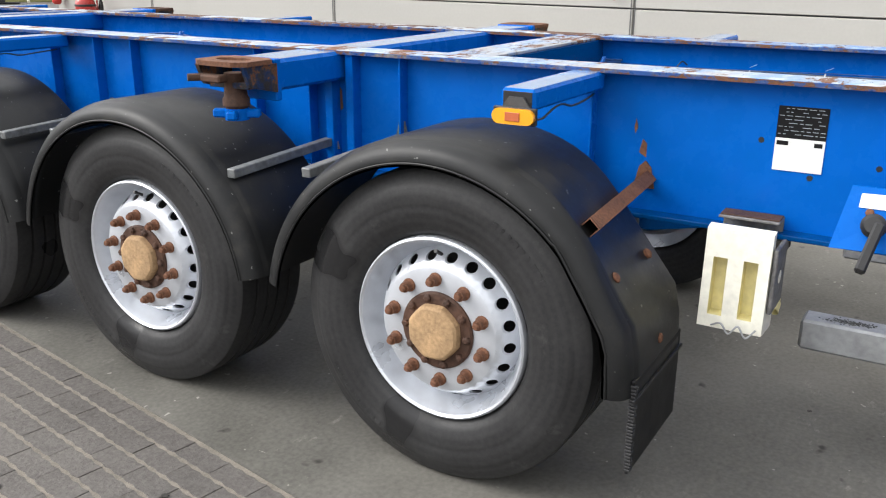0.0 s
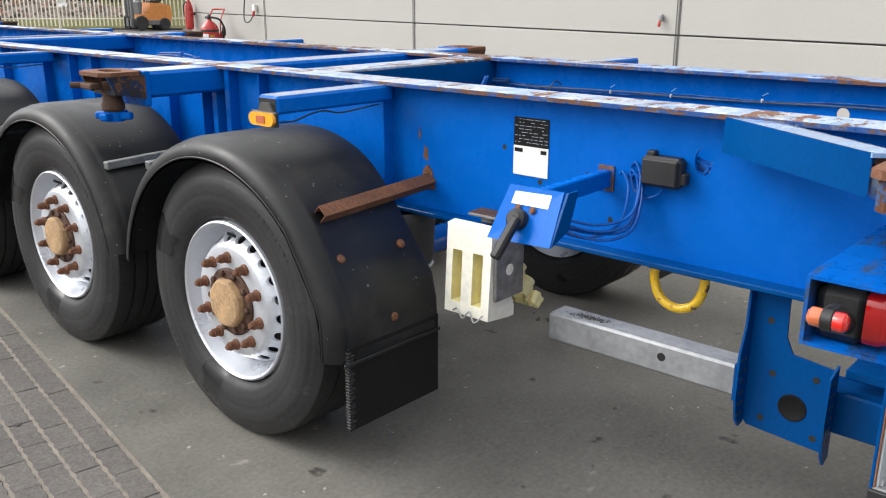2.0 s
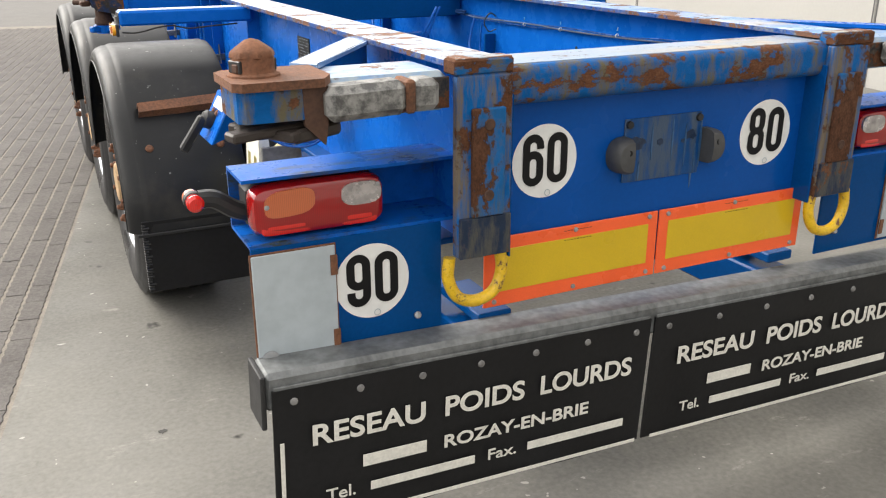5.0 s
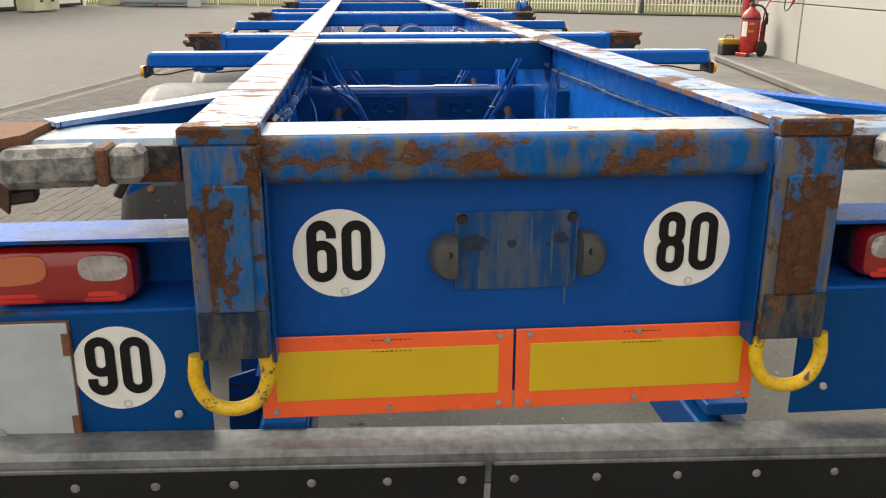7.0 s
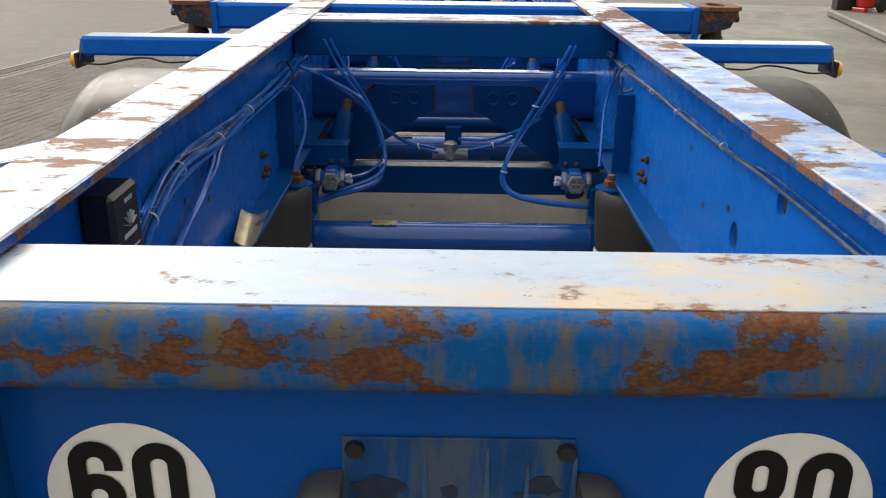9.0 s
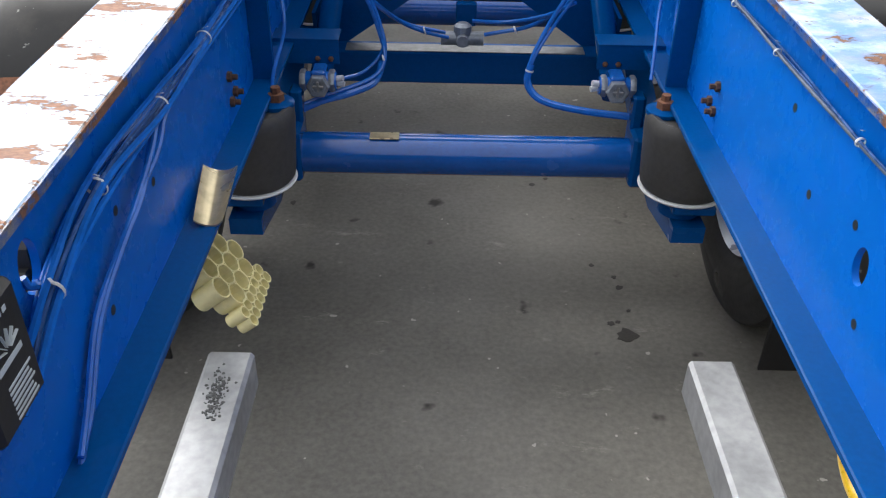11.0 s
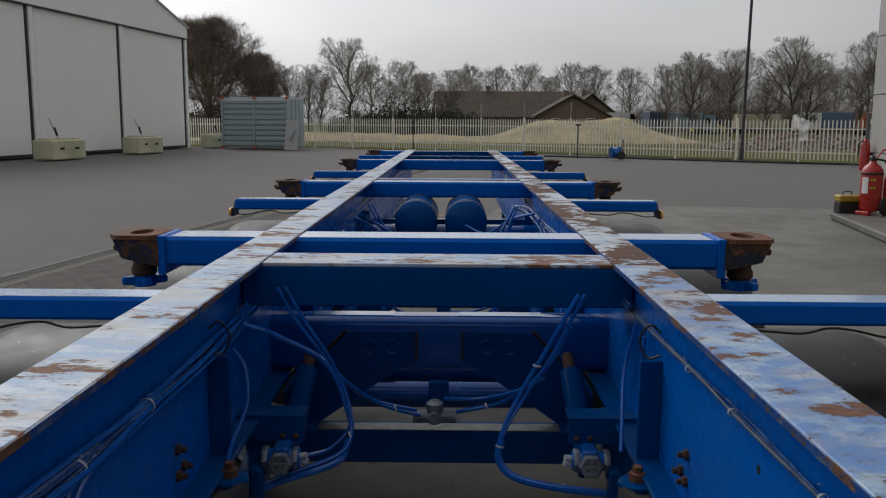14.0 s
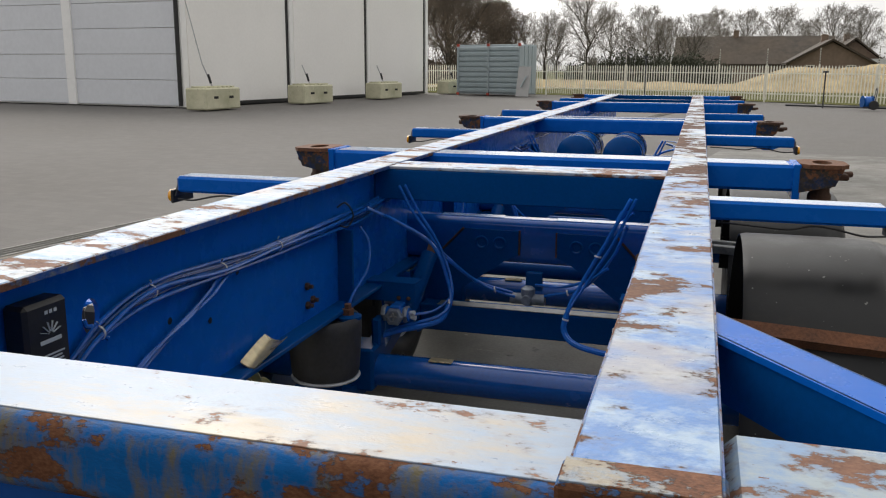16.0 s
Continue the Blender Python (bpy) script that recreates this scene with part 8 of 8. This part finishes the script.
# parked vans and trucks far off
def van(x, y, turn, colour, label, ln=6.0, ht=2.5, box_body=False):
    m = plain(label.replace(" ", "_"), colour, 0.35, vary=0.1, bump=0.0)
    v = thing("truck" if box_body else "van", label, "truck" if box_body else "van", group="parked vehicles", place=pose(x * 1.16, y * 1.16, 0, 0, 0, turn))
    if box_body:
        part("body", G().box(-ln / 2, ln / 2 - 2.2, -1.25, 1.25, 1.0, ht + 0.6, 0.05), m, v)
        cab = part("cab", G().prism([(ln / 2 - 2.0, 0.6), (ln / 2, 0.6), (ln / 2, 1.7), (ln / 2 - 0.35, ht + 0.2), (ln / 2 - 2.0, ht + 0.3)], "y", -1.2, 1.2), m, v)
    else:
        cab = part("body", G().prism([(-ln / 2, 0.4), (ln / 2, 0.4), (ln / 2, 1.15), (ln / 2 - 0.9, 1.4), (ln / 2 - 1.7, ht), (-ln / 2, ht)], "y", -1.0, 1.0), m, v)
    part("windscreen", G().prism([(ln / 2 - 1.6, ht - 0.9), (ln / 2 - 0.8, ht - 0.95), (ln / 2 - 1.2, ht - 0.2), (ln / 2 - 1.7, ht - 0.2)], "y", -1.26, 1.26), M_DIGIT, v)
    for dx in (-ln / 2 + 1.2, ln / 2 - 1.1):
        for dy in (-1.0, 0.8):
            part("wheel", G().cyl((dx, dy, 0.42), (dx, dy + 0.25, 0.42), 0.42, 18), M_RUBBER, v)


van(20.8, 108, 0, (0.75, 0.76, 0.76), "white panel van parked far off", 5, 3.1)
van(25.0, 110, 90, (0.06, 0.09, 0.16), "dark blue truck parked far off", 7, 2.7, True)
van(29.5, 112, 5, (0.22, 0.29, 0.36), "blue box truck parked far off", 9, 2.6, True)
van(33.0, 114, 0, (0.65, 0.6, 0.05), "yellow van parked far off", 5)
van(41.0, 114, 0, (0.5, 0.42, 0.3), "beige trailer truck parked far off", 10, 2.4, True)
van(44.0, 110, 90, (0.78, 0.77, 0.74), "white truck cab parked far off", 6, 2.6, True)
van(50.0, 114, 0, (0.10, 0.18, 0.28), "blue truck parked far off", 9, 2.8, True)
van(57.0, 112, 0, (0.74, 0.75, 0.76), "white van parked far off", 7)
van(53.5, 108, 0, (0.35, 0.10, 0.04), "orange truck parked far off", 8, 2.6, True)

# ---- bare winter trees ----
M_BARK = plain("grey_brown_bark", (0.11, 0.098, 0.082), 0.9, vary=0.4, fine=6, broad=1, bump=0.3)
M_TWIG = plain("brown_twigs", (0.26, 0.235, 0.205), 0.9, vary=0.4, fine=3, broad=0.4, bump=0.0)
M_TWIGD = plain("dense_brown_twigs", (0.19, 0.155, 0.125), 0.9, vary=0.4, fine=3, broad=0.4, bump=0.0)
M_IVY = plain("dark_ivy_and_scrub", (0.045, 0.05, 0.028), 0.9, vary=0.5, fine=3, broad=0.5, bump=0.3)


def bare_tree(height, wide, limbs, kids, seed, label, twig_mat, twig_r=0.012, low=0.25):
    """A tapered trunk with rising limbs that branch four times into fine twigs, inside an uneven round crown."""
    random.seed(seed)
    t = thing("bare_tree", label, "tree", group="bare trees")
    wood, twigs = G(), G()

    def limb(g, pts, r0, r1, sides):
        k0, n = len(g.v), len(pts)
        for i, q in enumerate(pts):
            d = (pts[min(i + 1, n - 1)] - pts[max(i - 1, 0)]).normalized()
            u = d.orthogonal().normalized()
            w = d.cross(u)
            rr = r0 + (r1 - r0) * i / (n - 1)
            for j in range(sides):
                a = 2 * math.pi * j / sides
                g.v.append(tuple(q + rr * (math.cos(a) * u + math.sin(a) * w)))
        for i in range(n - 1):
            for j in range(sides):
                a = k0 + i * sides
                g.f.append((a + j, a + (j + 1) % sides, a + sides + (j + 1) % sides, a + sides + j))

    mid, half = height * (low + 1) / 2, height * (1 - low) / 2
    bulge = [random.uniform(0.88, 1.06) for _ in range(9)]

    def room(p):
        """Share of the crown's radius at which p lies."""
        a = math.atan2(p.y, p.x) / (2 * math.pi) * 9
        return math.sqrt((p.x / wide) ** 2 + (p.y / wide) ** 2 + ((p.z - mid) / half) ** 2) / bulge[int(a) % 9]

    steps = (6, 4, 3, 2, 1)

    def grow(p, d, ln, r, level):
        n = steps[level]
        pts, q = [p], p
        reach = random.uniform(0.86, 1.06)
        for i in range(n):
            d = (d + Vector((random.gauss(0, 0.07), random.gauss(0, 0.07), 0.03 + random.gauss(0, 0.06)))).normalized()
            q = q + d * (ln / n)
            if room(q) > reach and i:
                break
            pts.append(q)
        n = len(pts) - 1
        end = max(r * 0.35, twig_r * 0.55)
        limb(twigs if level >= 2 else wood, pts, max(r, twig_r), end, 3 if level >= 2 else 5)
        if level == 4:
            return
        spin = random.uniform(0, 6.28)
        for k in range(kids[level]):
            f = 0.10 + 0.90 * (k + random.uniform(0.1, 0.9)) / kids[level]
            i = min(n - 1, int(f * n))
            c = pts[i].lerp(pts[i + 1], min(1.0, f * n - i))
            u = d.orthogonal().normalized()
            az = spin + 2.4 * k
            side = u * math.cos(az) + d.cross(u) * math.sin(az)
            lean = radians(random.uniform(28, 52))
            nd = (d * math.cos(lean) + side * math.sin(lean) + Vector((0, 0, 0.10))).normalized()
            grow(c, nd, ln * random.uniform(0.42, 0.66) * (1.2 - 0.5 * f) * (1.0 if level < 2 else 1.25), r * (0.55 - 0.2 * f), level + 1)

    trunk = [Vector((random.gauss(0, 0.04) * i, random.gauss(0, 0.04) * i, -0.05 + height * 0.8 * i / 8)) for i in range(9)]
    limb(wood, trunk, height * 0.020, height * 0.003, 10)
    for k in range(limbs):
        f = low * 0.8 + (0.72 - low * 0.8) * (k / limbs)
        i = min(7.99, f / 0.8 * 8)
        base = trunk[int(i)].lerp(trunk[int(i) + 1], i - int(i))
        a = 2.399963 * k + random.uniform(-0.4, 0.4)
        rise = random.uniform(0.35, 0.95) + 1.5 * k / limbs
        d = Vector((math.cos(a), math.sin(a), rise)).normalized()
        grow(base, d, wide * random.uniform(0.75, 1.15), height * 0.0075 * (1.15 - 0.6 * k / limbs), 0)
    part("trunk", wood, M_BARK, t)
    part("crown", twigs, twig_mat, t)
    return t


tall = bare_tree(11.0, 4.4, 14, (7, 5, 4, 3), 21, "tall bare tree with a broad rounded crown", M_TWIG, 0.008, 0.22)
tall.matrix_world = pose(-11.8, 97, 0, 0, 0, 0)
thick = bare_tree(10.6, 5.8, 22, (8, 6, 5, 3), 22, "broad dense bare tree with brown twigs", M_TWIGD, 0.012, 0.04)
thick.matrix_world = pose(-25.0, 88, 0, 0, 0, 40) @ Matrix.Scale(1.12, 4)
slim = bare_tree(8.5, 2.9, 11, (6, 5, 4, 3), 23, "slender bare tree with thin brown twigs", M_TWIG, 0.008, 0.2)
slim.matrix_world = pose(-16.8, 100, 0, 0, 0, 90)
distant = bare_tree(11.0, 5.0, 11, (6, 5, 4, 2), 24, "distant bare tree with a rounded crown", M_TWIG, 0.014, 0.15)
distant.matrix_world = pose(-36, 125, 0, 0, 0, 20)
copies = ((thick, -22.0, 96, 80, 0.76), (slim, -18.6, 97, 10, 0.95), (slim, -14.8, 96, 120, 0.85), (tall, -4.8, 112, 30, 0.72), (slim, -7.8, 108, 200, 0.85), (tall, -0.5, 113, 140, 0.78), (slim, 3.0, 130, 60, 0.9),
          (tall, 33.5, 106, 80, 0.98), (tall, 30.2, 112, 30, 0.98), (tall, 40.0, 104, 220, 1.1), (tall, 43.5, 108, 20, 0.95), (slim, 29.5, 122, 300, 0.85), (tall, 62.0, 112, 10, 1.0), (slim, 50.0, 108, 100, 1.15),
          (tall, 50.5, 104, 250, 1.15), (slim, 42.0, 118, 50, 1.0), (tall, 72.0, 112, 50, 1.15), (slim, 20.0, 132, 170, 0.85), (distant, 82, 118, 90, 1.0))
for src, x, y, turn, k in copies:
    o = copy_thing(src, pose(x, y, 0, 0, 0, turn) @ Matrix.Scale(k, 4))
for k in range(26):
    random.seed(100 + k)
    x = -10 + k * 3.6 + random.uniform(-1, 1)
    copy_thing(distant, pose(x * 1.9, 210 + random.uniform(-8, 8), 0, 0, 0, 37 * k) @ Matrix.Scale(random.uniform(1.2, 1.45), 4))


def scrub(x, y, w, h, seed, label, mat):
    """A thicket of upright crooked stems and small leaf clumps."""
    random.seed(seed)
    g = G()
    for k in range(int(w * 60)):
        px, py = random.uniform(-w / 2, w / 2), random.uniform(-1.5, 1.5)
        hh = h * random.uniform(0.45, 1.0) * (1 - 0.5 * abs(px) / (w / 2))
        p = Vector((px, py, 0))
        d = Vector((random.gauss(0, 0.25), random.gauss(0, 0.25), 1)).normalized()
        q = p + d * hh
        o = Vector((0.05, 0, 0))
        g.add([p - o, p + o, q], [(0, 1, 2)])
        for j in range(7):
            c = p.lerp(q, random.uniform(0.25, 1.0)) + Vector((random.gauss(0, 0.25), random.gauss(0, 0.25), random.gauss(0, 0.2)))
            s = random.uniform(0.06, 0.16)
            a = Vector((random.gauss(0, 1), random.gauss(0, 1), random.gauss(0, 1))).normalized() * s
            b = a.orthogonal().normalized() * s
            g.add([c - a, c + b, c + a * 0.9, c - b], [(0, 1, 2, 3)])
    ob = part("thicket", g, mat)
    ob.matrix_world = Matrix.Translation((x, y, 0))
    return tagged(ob, label, "bushes", kind="stuff")


scrub(-24, 90, 15, 4.0, 41, "dense brown thicket under the bare trees", M_TWIGD)
scrub(-7, 104, 16, 4.5, 42, "dark ivy-green scrub below the bare trees", M_IVY)
scrub(-1.0, 98, 9, 4.2, 43, "dark evergreen scrub beside the barn", M_IVY)
scrub(52, 150, 52, 8.0, 44, "brown hedge behind the parked trucks", M_TWIGD)
scrub(96, 150, 46, 8.0, 45, "brown hedge behind the parked trucks", M_TWIGD)
scrub(-50, 110, 40, 4.0, 46, "brown hedge far behind the fence", M_TWIGD)

# ---- paving stones beside the slab ----
PW, PL, GAP = 0.0985, 0.2, 0.0095
bed = G().add([(*yard(-9, 0)[:2], GZ - 0.0048), (*yard(16, 0)[:2], GZ - 0.0048), (*yard(16, -4.12)[:2], GZ - 0.0048), (*yard(-9, -4.12)[:2], GZ - 0.0048)], [(0, 1, 2, 3)])
paving = tagged(part("paving", bed, M_SAND), "grey concrete pavers with wavy sandy joints", "pavement", kind="structure")


def paver_points(wavy=True):
    """A paver with zigzag long sides, its top slightly chamfered."""
    hl, hw = PL / 2 - 0.0012, PW / 2 - GAP / 2
    top = []
    n = 6
    for i in range(n + 1):
        top.append((-hl + 2 * hl * i / n, -hw + (0.005 if i % 2 else -0.001)))
    for i in range(n + 1):
        top.append((hl - 2 * hl * i / n, hw + (0.005 if i % 2 else -0.001) - 0.0025))
    return top


TOPP = paver_points()


def paver_into(g, m):
    n = len(TOPP)
    up = [m @ Vector((x * 0.988, y * 0.955, 0.0)) for x, y in TOPP]
    mid = [m @ Vector((x, y, -0.005)) for x, y in TOPP]
    low = [m @ Vector((x, y, -0.03)) for x, y in TOPP]
    f = [tuple(range(n))]
    for i in range(n):
        j = (i + 1) % n
        f += [(i, j, j + n, i + n), (i + n, j + n, j + 2 * n, i + 2 * n)]
    g.add(up + mid + low, f)


one = G()
paver_into(one, Matrix.Identity(4))
PAVER = one.mesh("paver", M_PAVER)
rest = G()
random.seed(77)
count = 0
for row in range(41):
    for k in range(-34, 78):
        s = k * PL + (PL / 2 if row % 2 else 0)
        a = -(row + 0.5) * PW - 0.012
        c = yard(s, a, -0.002 + random.uniform(-0.0014, 0.0014))
        m = Matrix.Translation(c) @ Matrix.Rotation(math.pi / 2 - TURN + random.uniform(-0.006, 0.006), 4, "Z") @ Matrix.Rotation(random.uniform(-0.008, 0.008), 4, "X")
        if row < 12 and 0.6 < s < 5.5 and count < 298:
            o = new("paver", PAVER)
            o.parent = paving
            o.matrix_basis = m
            count += 1
        else:
            paver_into(rest, m)
tagged(part("far_pavers", rest, M_PAVER, paving), kind="stuff")
